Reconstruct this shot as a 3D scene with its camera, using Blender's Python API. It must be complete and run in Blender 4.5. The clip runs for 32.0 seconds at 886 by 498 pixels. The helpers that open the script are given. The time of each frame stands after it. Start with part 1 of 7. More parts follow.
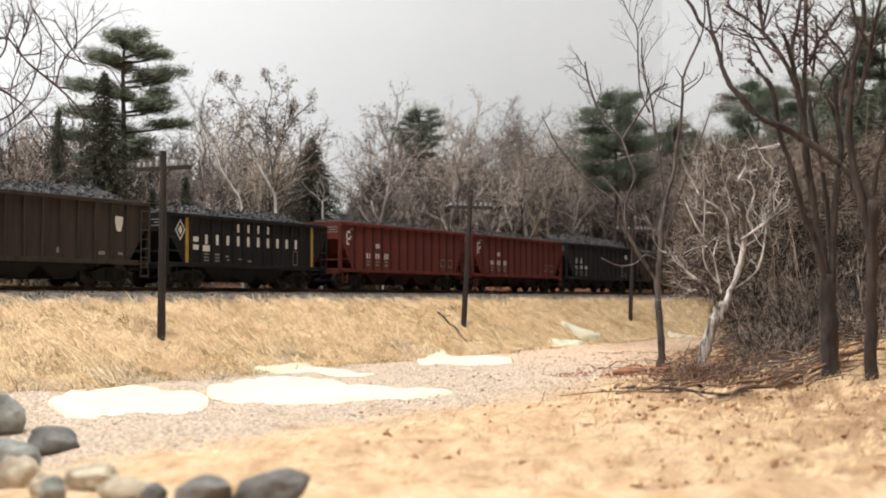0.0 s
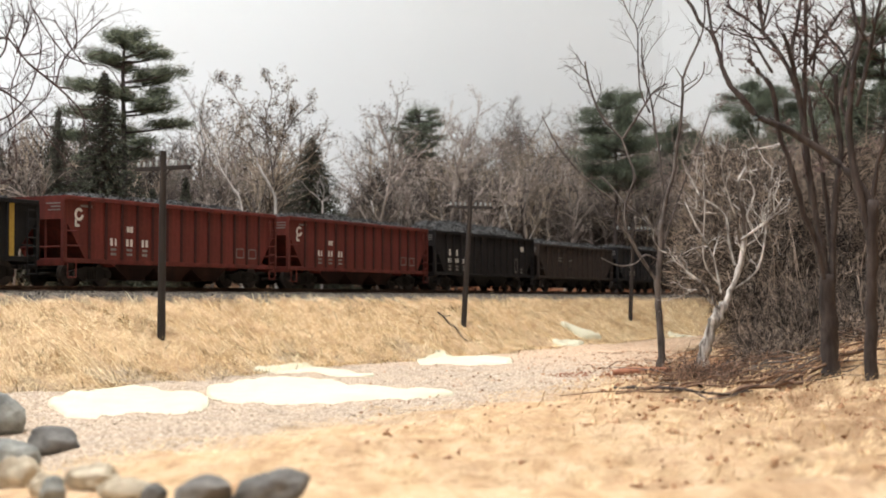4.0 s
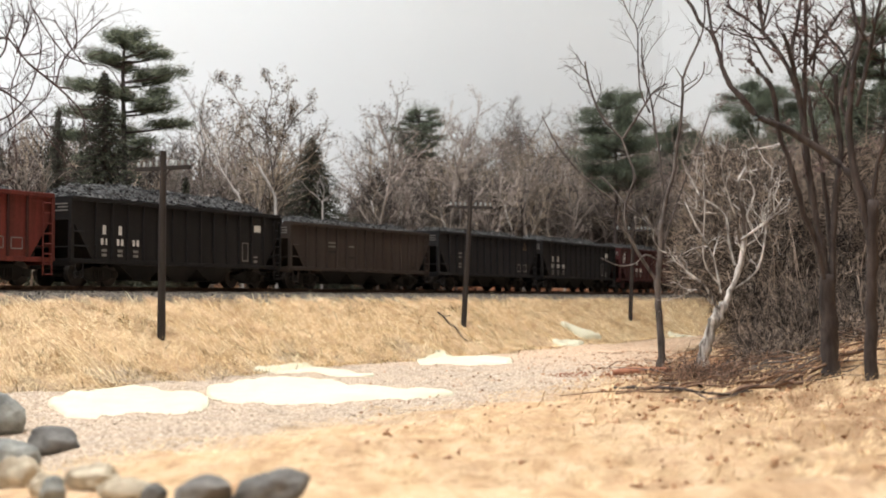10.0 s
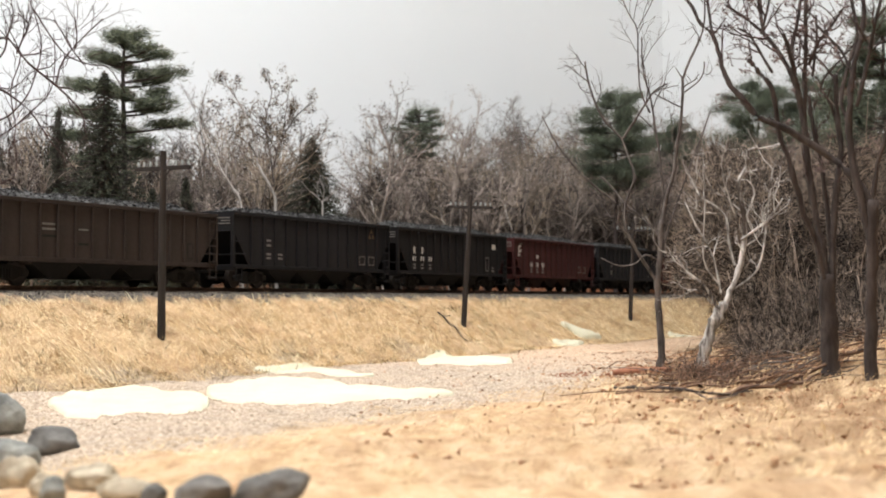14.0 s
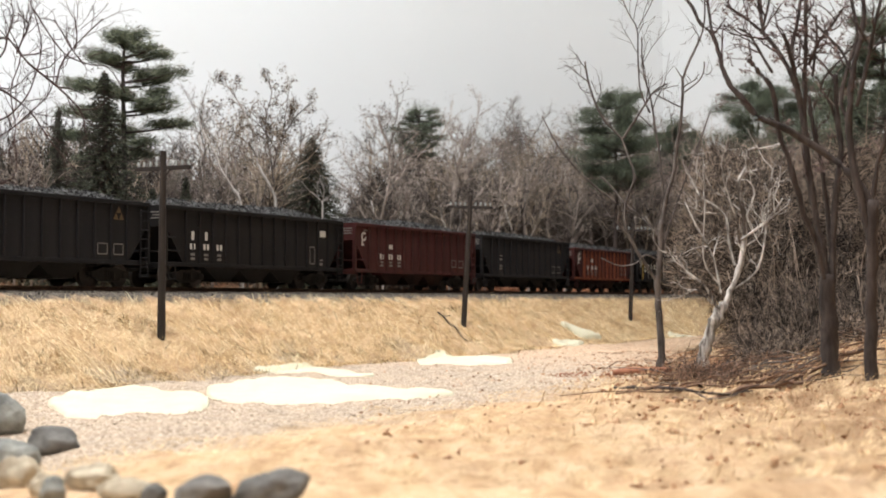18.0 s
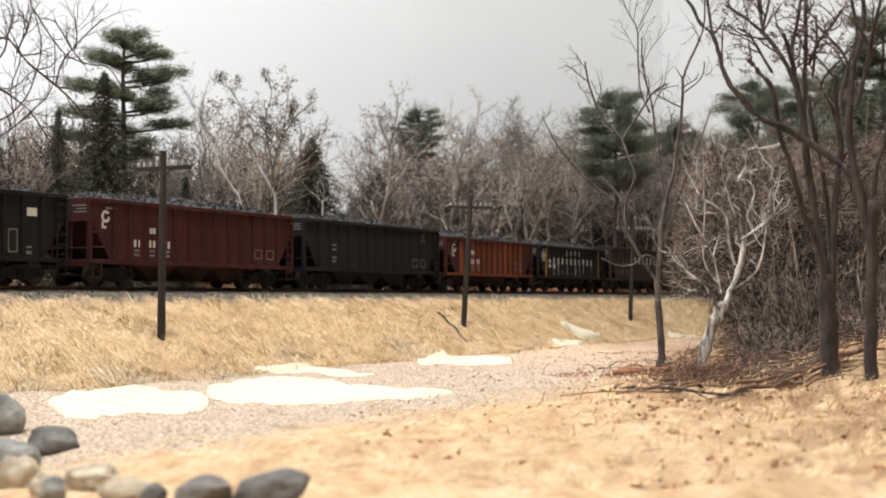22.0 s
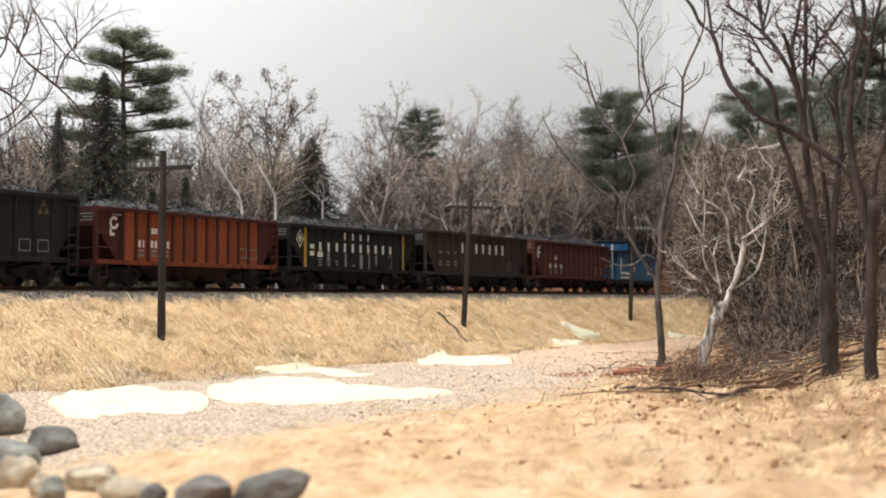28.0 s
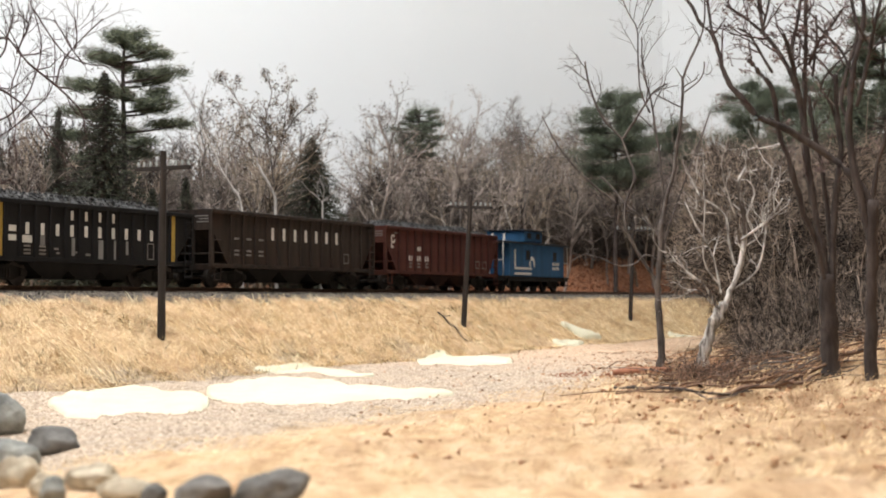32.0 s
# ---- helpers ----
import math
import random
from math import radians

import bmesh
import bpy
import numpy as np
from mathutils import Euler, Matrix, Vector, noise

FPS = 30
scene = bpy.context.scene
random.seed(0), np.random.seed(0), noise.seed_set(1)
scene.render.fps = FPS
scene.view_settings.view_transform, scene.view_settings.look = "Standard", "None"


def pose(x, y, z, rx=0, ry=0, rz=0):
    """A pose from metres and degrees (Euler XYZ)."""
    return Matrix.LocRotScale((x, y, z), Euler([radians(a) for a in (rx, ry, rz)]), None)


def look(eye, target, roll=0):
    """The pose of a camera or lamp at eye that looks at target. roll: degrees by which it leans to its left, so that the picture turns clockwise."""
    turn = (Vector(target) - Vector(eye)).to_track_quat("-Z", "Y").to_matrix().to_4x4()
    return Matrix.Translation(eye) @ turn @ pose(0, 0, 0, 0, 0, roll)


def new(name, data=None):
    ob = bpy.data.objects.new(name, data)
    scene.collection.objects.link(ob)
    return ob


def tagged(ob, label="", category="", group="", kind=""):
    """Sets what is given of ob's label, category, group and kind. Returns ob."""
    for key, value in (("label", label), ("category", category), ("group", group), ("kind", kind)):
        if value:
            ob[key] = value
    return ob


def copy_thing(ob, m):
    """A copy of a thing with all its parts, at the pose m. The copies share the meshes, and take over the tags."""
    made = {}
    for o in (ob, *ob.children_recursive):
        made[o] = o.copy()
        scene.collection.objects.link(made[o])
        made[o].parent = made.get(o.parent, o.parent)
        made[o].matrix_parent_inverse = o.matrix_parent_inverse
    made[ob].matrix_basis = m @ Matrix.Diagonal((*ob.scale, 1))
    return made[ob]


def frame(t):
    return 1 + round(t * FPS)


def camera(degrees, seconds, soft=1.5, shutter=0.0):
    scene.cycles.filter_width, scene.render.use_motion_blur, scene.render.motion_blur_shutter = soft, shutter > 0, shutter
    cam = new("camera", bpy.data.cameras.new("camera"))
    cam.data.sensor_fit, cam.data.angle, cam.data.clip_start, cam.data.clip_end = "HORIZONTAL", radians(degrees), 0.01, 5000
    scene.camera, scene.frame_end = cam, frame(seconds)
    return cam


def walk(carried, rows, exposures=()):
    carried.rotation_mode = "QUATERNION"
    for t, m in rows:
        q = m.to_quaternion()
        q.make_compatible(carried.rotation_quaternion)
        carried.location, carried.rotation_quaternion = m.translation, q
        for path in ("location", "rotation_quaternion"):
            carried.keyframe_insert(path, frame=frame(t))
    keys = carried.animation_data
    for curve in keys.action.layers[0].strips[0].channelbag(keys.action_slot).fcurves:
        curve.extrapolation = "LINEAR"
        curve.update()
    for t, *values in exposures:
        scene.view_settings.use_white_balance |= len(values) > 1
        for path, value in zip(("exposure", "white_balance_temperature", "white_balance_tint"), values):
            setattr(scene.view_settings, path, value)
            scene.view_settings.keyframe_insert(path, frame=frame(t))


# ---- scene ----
LENS = 36.2
EYE = (0.0, 0.0, 0.031)
cam = camera(LENS, 32.0, soft=1.8)
cam.data.dof.use_dof, cam.data.dof.focus_distance, cam.data.dof.aperture_fstop = True, 0.54, 48.0
VIEW = look(EYE, (0.0, 1.0, 0.031 + 87 / 2400))
walk(cam, [(0.0, VIEW), (32.0, VIEW)], exposures=[(0.0, 0.0), (32.0, 0.0)])

# ---- plan: a straight model railway track (scale 1:87), metres ----
U = Vector((0.4637, 0.8860, 0.0))          # along the track, away from the eye
N = Vector((0.8860, -0.4637, 0.0))         # across the track, towards the eye
P0 = Vector((-0.0151, 0.8809, 0.0))        # a point on the centre line
TURN = math.degrees(math.atan2(U.y, U.x))
RAIL = 0.0362                              # top of the rails
SPEED = 0.0547
MM = 0.001


def on_track(s, p=0.0, z=0.0):
    """The place s along the track and p in front of its centre line."""
    q = P0 + U * s + N * p
    return Vector((q.x, q.y, z))


# ---- light: unseen ceiling lamp over the layout, two more added for the backdrop ----
world = bpy.data.worlds.new("world")
scene.world = world
world.use_nodes = True
world.node_tree.nodes["Background"].inputs[0].default_value = (0.8, 0.85, 0.9, 1)
world.node_tree.nodes["Background"].inputs[1].default_value = 0.15


def ceiling_lamp(x, y, z, sx, sy, watts, colour, tilt=0.0):
    data = bpy.data.lights.new("unseen_lamp_light", "AREA")
    data.shape, data.size, data.size_y, data.energy, data.color = "RECTANGLE", sx, sy, watts, colour
    ob = new("unseen_lamp_light", data)
    ob.matrix_basis = pose(x, y, z, tilt, 0, TURN)
    return ob


CEIL = 1.5
# The second and third rows are added, out of view, to brighten the backdrop.
LAMP_ROWS = [(-0.15, 0.29, 1.4, 0.20, 37.6, 32), (1.25, 1.95, 1.0, 0.2, 8.2, 35), (0.08, 1.08, 1.2, 0.2, 8.4, 50)]
LAMP_COLOUR = (1.0, 0.985, 0.975)
for lx, ly, lsx, lsy, lw, tilt in LAMP_ROWS:
    ceiling_lamp(lx, ly, CEIL - 0.20, lsx, lsy, lw, LAMP_COLOUR, tilt)


# ---- materials ----
def nodes_of(name):
    m = bpy.data.materials.new(name)
    m.use_nodes = True
    t = m.node_tree
    return m, t, t.nodes["Principled BSDF"]


def link(t, a, b):
    t.links.new(a, b)


def node(t, kind, **values):
    n = t.nodes.new(kind)
    for k, v in values.items():
        if k in n.inputs:
            n.inputs[k].default_value = v
    return n


def noise_tex(t, scale, detail=4.0, rough=0.6, source=None, stretch=None):
    n = node(t, "ShaderNodeTexNoise", Scale=scale, Detail=detail, Roughness=rough)
    if source is None:
        source = t.nodes.new("ShaderNodeTexCoord").outputs["Object"]
    if stretch:
        mp = t.nodes.new("ShaderNodeMapping")
        mp.inputs["Scale"].default_value = stretch
        link(t, source, mp.inputs["Vector"])
        source = mp.outputs["Vector"]
    link(t, source, n.inputs["Vector"])
    return n.outputs["Fac"]


def ramp(t, fac, *stops):
    r = t.nodes.new("ShaderNodeValToRGB")
    el = r.color_ramp.elements
    while len(el) < len(stops):
        el.new(0.5)
    for e, (pos, col) in zip(el, stops):
        e.position, e.color = pos, (*col, 1) if len(col) == 3 else col
    link(t, fac, r.inputs["Fac"])
    return r.outputs["Color"]


def mix(t, fac, a, b, mode="MIX"):
    m = t.nodes.new("ShaderNodeMix")
    m.data_type, m.blend_type = "RGBA", mode
    for sock, v in ((m.inputs[0], fac), (m.inputs[6], a), (m.inputs[7], b)):
        if hasattr(v, "node"):
            link(t, v, sock)
        elif isinstance(v, (int, float)):
            sock.default_value = v
        else:
            sock.default_value = (*v, 1)
    return m.outputs[2]


def bump(t, bsdf, height, strength, distance):
    b = node(t, "ShaderNodeBump", Strength=strength, Distance=distance)
    link(t, height, b.inputs["Height"])
    link(t, b.outputs["Normal"], bsdf.inputs["Normal"])


def maths(t, op, a, b=0.0):
    m = t.nodes.new("ShaderNodeMath")
    m.operation = op
    for sock, v in zip(m.inputs, (a, b)):
        if hasattr(v, "node"):
            link(t, v, sock)
        else:
            sock.default_value = v
    return m.outputs[0]


def simple(name, low, high, scale=200.0, rough=0.8, metal=0.0, relief=0.3, dist=0.0005, stretch=None, island=0.0, per_object=0.0, span=(0.3, 0.7)):
    """A surface between two colours, with grain at two scales."""
    m, t, b = nodes_of(name)
    n1 = noise_tex(t, scale, 5, 0.65, stretch=stretch)
    n2 = noise_tex(t, scale * 0.13, 3, 0.5)
    f = maths(t, "ADD", maths(t, "MULTIPLY", n1, 0.6), maths(t, "MULTIPLY", n2, 0.4))
    if island:
        g = t.nodes.new("ShaderNodeNewGeometry").outputs["Random Per Island"]
        f = maths(t, "ADD", maths(t, "MULTIPLY", f, 1 - island), maths(t, "MULTIPLY", g, island))
    if per_object:
        g = t.nodes.new("ShaderNodeObjectInfo").outputs["Random"]
        f = maths(t, "ADD", maths(t, "MULTIPLY", f, 1 - per_object), maths(t, "MULTIPLY", g, per_object))
    link(t, ramp(t, f, (span[0], low), (span[1], high)), b.inputs["Base Color"])
    b.inputs["Roughness"].default_value, b.inputs["Metallic"].default_value = rough, metal
    b.inputs["Specular IOR Level"].default_value = 0.3
    if relief:
        bump(t, b, n1, relief, dist)
    return m


def paint(name, base, dirt, wear=0.5, rust=(0.10, 0.045, 0.02), streak=0.5, vary=0.16):
    """Weathered freight-car paint: vertical streaks, dust from below, rust blotches."""
    m, t, b = nodes_of(name)
    info = t.nodes.new("ShaderNodeTexCoord").outputs["Object"]
    streaks = noise_tex(t, 260, 3, 0.6, info, (1.0, 1.0, 0.07))
    blot = noise_tex(t, 60, 5, 0.65, info)
    fine = noise_tex(t, 900, 2, 0.5, info)
    panel = noise_tex(t, 105, 2, 0.5, info, (1.0, 1.0, 0.03))
    bright = tuple(min(1.0, c * 1.5) for c in base)
    col = mix(t, ramp(t, panel, (0.38, (0, 0, 0)), (0.62, (1, 1, 1))), base, bright)
    col = mix(t, maths(t, "MULTIPLY", ramp(t, streaks, (0.40, (0, 0, 0)), (0.62, (1, 1, 1))), streak), col, dirt)
    col = mix(t, maths(t, "MULTIPLY", ramp(t, blot, (0.5, (0, 0, 0)), (0.75, (1, 1, 1))), wear), col, rust)
    col = mix(t, 0.25, col, ramp(t, fine, (0.3, tuple(c * 0.6 for c in base)), (0.7, tuple(min(1, c * 1.5) for c in base))))
    each = t.nodes.new("ShaderNodeObjectInfo").outputs["Random"]
    col = mix(t, 1.0, col, ramp(t, each, (0.0, (1 - vary, 1 - vary, 1 - vary)), (1.0, (1.0, 1.0, 1.0))), "MULTIPLY")
    link(t, col, b.inputs["Base Color"])
    b.inputs["Roughness"].default_value = 0.8
    b.inputs["Specular IOR Level"].default_value = 0.15
    bump(t, b, fine, 0.15, 0.0002)
    return m


def ground_material():
    """Straw and fine pinkish gravel in bands along the track, leaf litter behind it."""
    m, t, b = nodes_of("straw_and_gravel_ground")
    geo = t.nodes.new("ShaderNodeNewGeometry").outputs["Position"]
    dot = t.nodes.new("ShaderNodeVectorMath")
    dot.operation = "DOT_PRODUCT"
    dot.inputs[1].default_value = N
    link(t, geo, dot.inputs[0])
    p = maths(t, "SUBTRACT", dot.outputs["Value"], float(P0.dot(N)))
    dots = t.nodes.new("ShaderNodeVectorMath")
    dots.operation = "DOT_PRODUCT"
    dots.inputs[1].default_value = U
    link(t, geo, dots.inputs[0])
    s = maths(t, "SUBTRACT", dots.outputs["Value"], float(P0.dot(U)))
    edge = noise_tex(t, 22, 5, 0.65, geo)
    pe = maths(t, "ADD", p, maths(t, "MULTIPLY", maths(t, "SUBTRACT", edge, 0.5), 0.11))

    def step(value, a, c):
        r = t.nodes.new("ShaderNodeMapRange")
        r.inputs["From Min"].default_value, r.inputs["From Max"].default_value = a, c
        link(t, value, r.inputs["Value"])
        return r.outputs["Result"]

    fine = noise_tex(t, 700, 4, 0.75, geo)
    mid = noise_tex(t, 90, 4, 0.6, geo)
    fibre = noise_tex(t, 160, 5, 0.7, geo, (1.0, 0.35, 1.0))
    straw = mix(t, ramp(t, mid, (0.35, (0, 0, 0)), (0.7, (1, 1, 1))),
                ramp(t, fibre, (0.3, (0.36, 0.22, 0.11)), (0.5, (0.58, 0.41, 0.24)), (0.7, (0.72, 0.55, 0.36))),
                ramp(t, fibre, (0.3, (0.46, 0.29, 0.17)), (0.62, (0.70, 0.51, 0.34))))
    patch = ramp(t, noise_tex(t, 38, 4, 0.7, geo, (1.0, 0.6, 1.0)), (0.46, (0, 0, 0)), (0.66, (1, 1, 1)))
    straw = mix(t, maths(t, "MULTIPLY", patch, 0.4), straw, (0.40, 0.23, 0.12))
    speck = ramp(t, noise_tex(t, 150, 6, 0.8, geo, (1.0, 0.5, 1.0)), (0.54, (0, 0, 0)), (0.66, (1, 1, 1)))
    straw = mix(t, maths(t, "MULTIPLY", speck, 0.55), straw, (0.27, 0.145, 0.075))
    spin = t.nodes.new("ShaderNodeMapping")
    spin.inputs["Rotation"].default_value = (0, 0, 0.30)
    link(t, geo, spin.inputs["Vector"])
    rotten = ramp(t, noise_tex(t, 110, 5, 0.7, spin.outputs["Vector"], (1.0, 0.32, 1.0)), (0.47, (0, 0, 0)), (0.58, (1, 1, 1)))
    thatch = ramp(t, noise_tex(t, 330, 3, 0.6, spin.outputs["Vector"], (1.0, 0.28, 1.0)), (0.48, (0, 0, 0)), (0.62, (1, 1, 1)))
    sx = t.nodes.new("ShaderNodeSeparateXYZ")
    link(t, geo, sx.inputs[0])
    banked = step(sx.outputs["X"], 0.02, 0.11)
    straw = mix(t, maths(t, "MULTIPLY", maths(t, "MULTIPLY", rotten, banked), 0.8), straw, (0.27, 0.160, 0.086))
    straw = mix(t, maths(t, "MULTIPLY", maths(t, "MULTIPLY", thatch, banked), 0.6), straw, (0.29, 0.180, 0.095))
    vor = node(t, "ShaderNodeTexVoronoi", Scale=1500)
    link(t, geo, vor.inputs["Vector"])
    gravel = mix(t, ramp(t, mid, (0.35, (0, 0, 0)), (0.7, (1, 1, 1))),
                 ramp(t, vor.outputs["Color"], (0.1, (0.17, 0.125, 0.09)), (0.5, (0.42, 0.34, 0.265)), (0.9, (0.64, 0.54, 0.44))),
                 ramp(t, vor.outputs["Color"], (0.1, (0.37, 0.275, 0.195)), (0.9, (0.60, 0.485, 0.375))))
    ballast = ramp(t, vor.outputs["Color"], (0.1, (0.045, 0.040, 0.034)), (0.9, (0.20, 0.175, 0.15)))
    litter = ramp(t, fine, (0.3, (0.09, 0.04, 0.022)), (0.52, (0.24, 0.11, 0.06)), (0.7, (0.42, 0.24, 0.13)))
    peach = ramp(t, fine, (0.3, (0.44, 0.285, 0.185)), (0.7, (0.74, 0.55, 0.39)))
    gravel = mix(t, maths(t, "MULTIPLY", step(s, -0.26, -0.02), 0.9), gravel, peach)
    col = mix(t, step(pe, 0.072, 0.088), straw, gravel)
    far = maths(t, "MULTIPLY", step(s, -0.22, 0.0), 0.085)
    col = mix(t, step(maths(t, "ADD", pe, far), 0.245, 0.27), col, straw)
    sep = t.nodes.new("ShaderNodeSeparateXYZ")
    link(t, geo, sep.inputs[0])
    # Bank below the brush: brown leaf litter, with the trees' shade painted in.
    shade = maths(t, "MULTIPLY", step(maths(t, "ADD", sep.outputs["X"], maths(t, "MULTIPLY", edge, 0.10)), 0.135, 0.19), step(sep.outputs["Y"], 0.43, 0.62))
    leaves = ramp(t, fine, (0.35, (0.09, 0.052, 0.032)), (0.65, (0.40, 0.27, 0.17)))
    col = mix(t, maths(t, "MULTIPLY", shade, 0.5), col, leaves)
    pb = maths(t, "ADD", p, maths(t, "MULTIPLY", maths(t, "SUBTRACT", mid, 0.5), 0.02))
    col = mix(t, step(maths(t, "MULTIPLY", pb, -1.0), -0.0345, -0.0295), col, ballast)
    back = mix(t, step(s, -0.16, 0.06), straw, litter)
    back = mix(t, step(maths(t, "MULTIPLY", pe, -1.0), 0.09, 0.13), back, litter)
    col = mix(t, step(maths(t, "MULTIPLY", pe, -1.0), 0.035, 0.05), col, back)
    link(t, col, b.inputs["Base Color"])
    b.inputs["Roughness"].default_value = 0.95
    b.inputs["Specular IOR Level"].default_value = 0.1
    bump(t, b, maths(t, "ADD", maths(t, "ADD", fine, fibre), maths(t, "MULTIPLY", mid, 1.5)), 0.7, 0.0018)
    return m


def coal_material():
    """Broken coal: dark lumps, highlights put into the colour as a few grey faces."""
    m, t, b = nodes_of("broken_coal")
    src = t.nodes.new("ShaderNodeTexCoord").outputs["Object"]
    cell = node(t, "ShaderNodeTexVoronoi", Scale=620)
    link(t, src, cell.inputs["Vector"])
    island = t.nodes.new("ShaderNodeNewGeometry").outputs["Random Per Island"]
    f = maths(t, "MULTIPLY", maths(t, "ADD", cell.outputs["Color"], maths(t, "MULTIPLY", island, 0.6)), 0.62)
    link(t, ramp(t, f, (0.25, (0.003, 0.003, 0.0035)), (0.58, (0.016, 0.0155, 0.0155)), (0.9, (0.155, 0.15, 0.148))), b.inputs["Base Color"])
    b.inputs["Roughness"].default_value, b.inputs["Specular IOR Level"].default_value = 0.6, 0.3
    bump(t, b, cell.outputs["Distance"], 0.9, 0.0012)
    return m


M_GROUND = ground_material()


def straw_material():
    """Dry grass blades: pale tips, orange and brown clumps, each blade its own tone."""
    m, t, b = nodes_of("dry_straw_fibre")
    geo = t.nodes.new("ShaderNodeNewGeometry")
    where = geo.outputs["Position"]
    f = maths(t, "MULTIPLY", geo.outputs["Random Per Island"], 0.30)
    for scale, weight, stretch in ((26, 0.22, None), (75, 0.28, (1.0, 1.0, 0.6)), (240, 0.20, (1.0, 0.6, 0.6))):
        f = maths(t, "ADD", f, maths(t, "MULTIPLY", noise_tex(t, scale, 4, 0.65, where, stretch), weight))
    col = ramp(t, f, (0.34, (0.22, 0.115, 0.040)), (0.44, (0.68, 0.45, 0.20)), (0.53, (0.96, 0.74, 0.41)), (0.62, (1.0, 0.88, 0.60)))
    sx = t.nodes.new("ShaderNodeSeparateXYZ")
    link(t, where, sx.inputs[0])
    r = t.nodes.new("ShaderNodeMapRange")
    r.inputs["From Min"].default_value, r.inputs["From Max"].default_value, r.inputs["To Max"].default_value = -0.07, -0.17, 0.85
    link(t, maths(t, "ADD", sx.outputs["X"], maths(t, "MULTIPLY", noise_tex(t, 30, 3, 0.6, where), 0.06)), r.inputs["Value"])
    col = mix(t, r.outputs["Result"], col, (1.0, 0.87, 0.60))
    link(t, col, b.inputs["Base Color"])
    b.inputs["Roughness"].default_value, b.inputs["Specular IOR Level"].default_value = 0.9, 0.3
    return m


M_STRAW = straw_material()
M_LOOSE = simple("loose_straw_blades", (0.30, 0.165, 0.060), (1.0, 0.88, 0.60), 150, 0.9, relief=0, island=0.85, span=(0.12, 0.80))
M_DULL = simple("dull_grey_straw", (0.13, 0.090, 0.060), (0.48, 0.38, 0.27), 150, 0.9, relief=0, island=0.6)
M_TOE = simple("dark_olive_dead_grass", (0.075, 0.058, 0.028), (0.40, 0.28, 0.13), 150, 0.9, relief=0, island=0.6)


def matted_material():
    """Trodden straw fibres, rotten brown in streaks on the bank."""
    m, t, b = nodes_of("matted_straw_fibre")
    geo = t.nodes.new("ShaderNodeNewGeometry")
    isl = geo.outputs["Random Per Island"]
    spin = t.nodes.new("ShaderNodeMapping")
    spin.inputs["Rotation"].default_value = (0, 0, 0.30)
    link(t, geo.outputs["Position"], spin.inputs["Vector"])
    rotten = ramp(t, noise_tex(t, 110, 5, 0.7, spin.outputs["Vector"], (1.0, 0.32, 1.0)), (0.44, (0, 0, 0)), (0.56, (1, 1, 1)))
    thatch = ramp(t, noise_tex(t, 330, 3, 0.6, spin.outputs["Vector"], (1.0, 0.28, 1.0)), (0.45, (0, 0, 0)), (0.60, (1, 1, 1)))
    r = t.nodes.new("ShaderNodeMapRange")
    r.inputs["From Min"].default_value, r.inputs["From Max"].default_value, r.inputs["To Min"].default_value = -0.06, 0.10, 0.25
    sx = t.nodes.new("ShaderNodeSeparateXYZ")
    link(t, geo.outputs["Position"], sx.inputs[0])
    link(t, sx.outputs["X"], r.inputs["Value"])
    col = ramp(t, isl, (0.1, (0.42, 0.265, 0.120)), (0.9, (0.87, 0.675, 0.415)))
    col = mix(t, maths(t, "MULTIPLY", maths(t, "MULTIPLY", rotten, r.outputs["Result"]), 0.95), col, (0.27, 0.160, 0.086))
    col = mix(t, maths(t, "MULTIPLY", maths(t, "MULTIPLY", thatch, r.outputs["Result"]), 0.85), col, (0.29, 0.180, 0.095))
    link(t, col, b.inputs["Base Color"])
    b.inputs["Roughness"].default_value, b.inputs["Specular IOR Level"].default_value = 0.9, 0.3
    return m


M_MATTED = matted_material()
M_SNOW = simple("old_snow", (0.50, 0.475, 0.345), (0.58, 0.555, 0.425), 120, 0.6, relief=0.3, dist=0.0008)
M_ROCK = simple("grey_river_stone", (0.022, 0.021, 0.020), (0.20, 0.192, 0.178), 160, 0.75, relief=0.7, dist=0.001, per_object=0.15, span=(0.36, 0.64))
M_ROCK_PALE = simple("pale_grey_green_stone", (0.07, 0.073, 0.068), (0.36, 0.365, 0.335), 150, 0.75, relief=0.7, dist=0.001, span=(0.4, 0.62))
M_ROCK_TAN = simple("tan_quartz_stone", (0.11, 0.07, 0.035), (0.56, 0.49, 0.37), 190, 0.7, relief=0.5, dist=0.001, span=(0.36, 0.58))
M_BALLAST = simple("crushed_ballast_stone", (0.038, 0.034, 0.030), (0.18, 0.158, 0.135), 300, 0.9, relief=0, island=0.7)
M_TIE = simple("weathered_tie_wood", (0.035, 0.025, 0.02), (0.11, 0.085, 0.065), 300, 0.9, relief=0.4, per_object=0.4)
M_RAIL = simple("rusty_rail_steel", (0.045, 0.025, 0.018), (0.12, 0.07, 0.045), 300, 0.6, metal=0.3, relief=0.1)
M_POLE = simple("creosoted_pole_wood", (0.014, 0.011, 0.010), (0.045, 0.034, 0.029), 400, 0.85, relief=0.5, stretch=(1, 1, 0.08))
M_GLASS = simple("pale_insulator_glass", (0.28, 0.30, 0.29), (0.46, 0.49, 0.48), 200, 0.3, relief=0)
M_BARK = simple("brown_grey_bark", (0.036, 0.030, 0.027), (0.165, 0.138, 0.125), 520, 0.9, relief=0.8, dist=0.0007, stretch=(1, 1, 0.2), span=(0.38, 0.62))
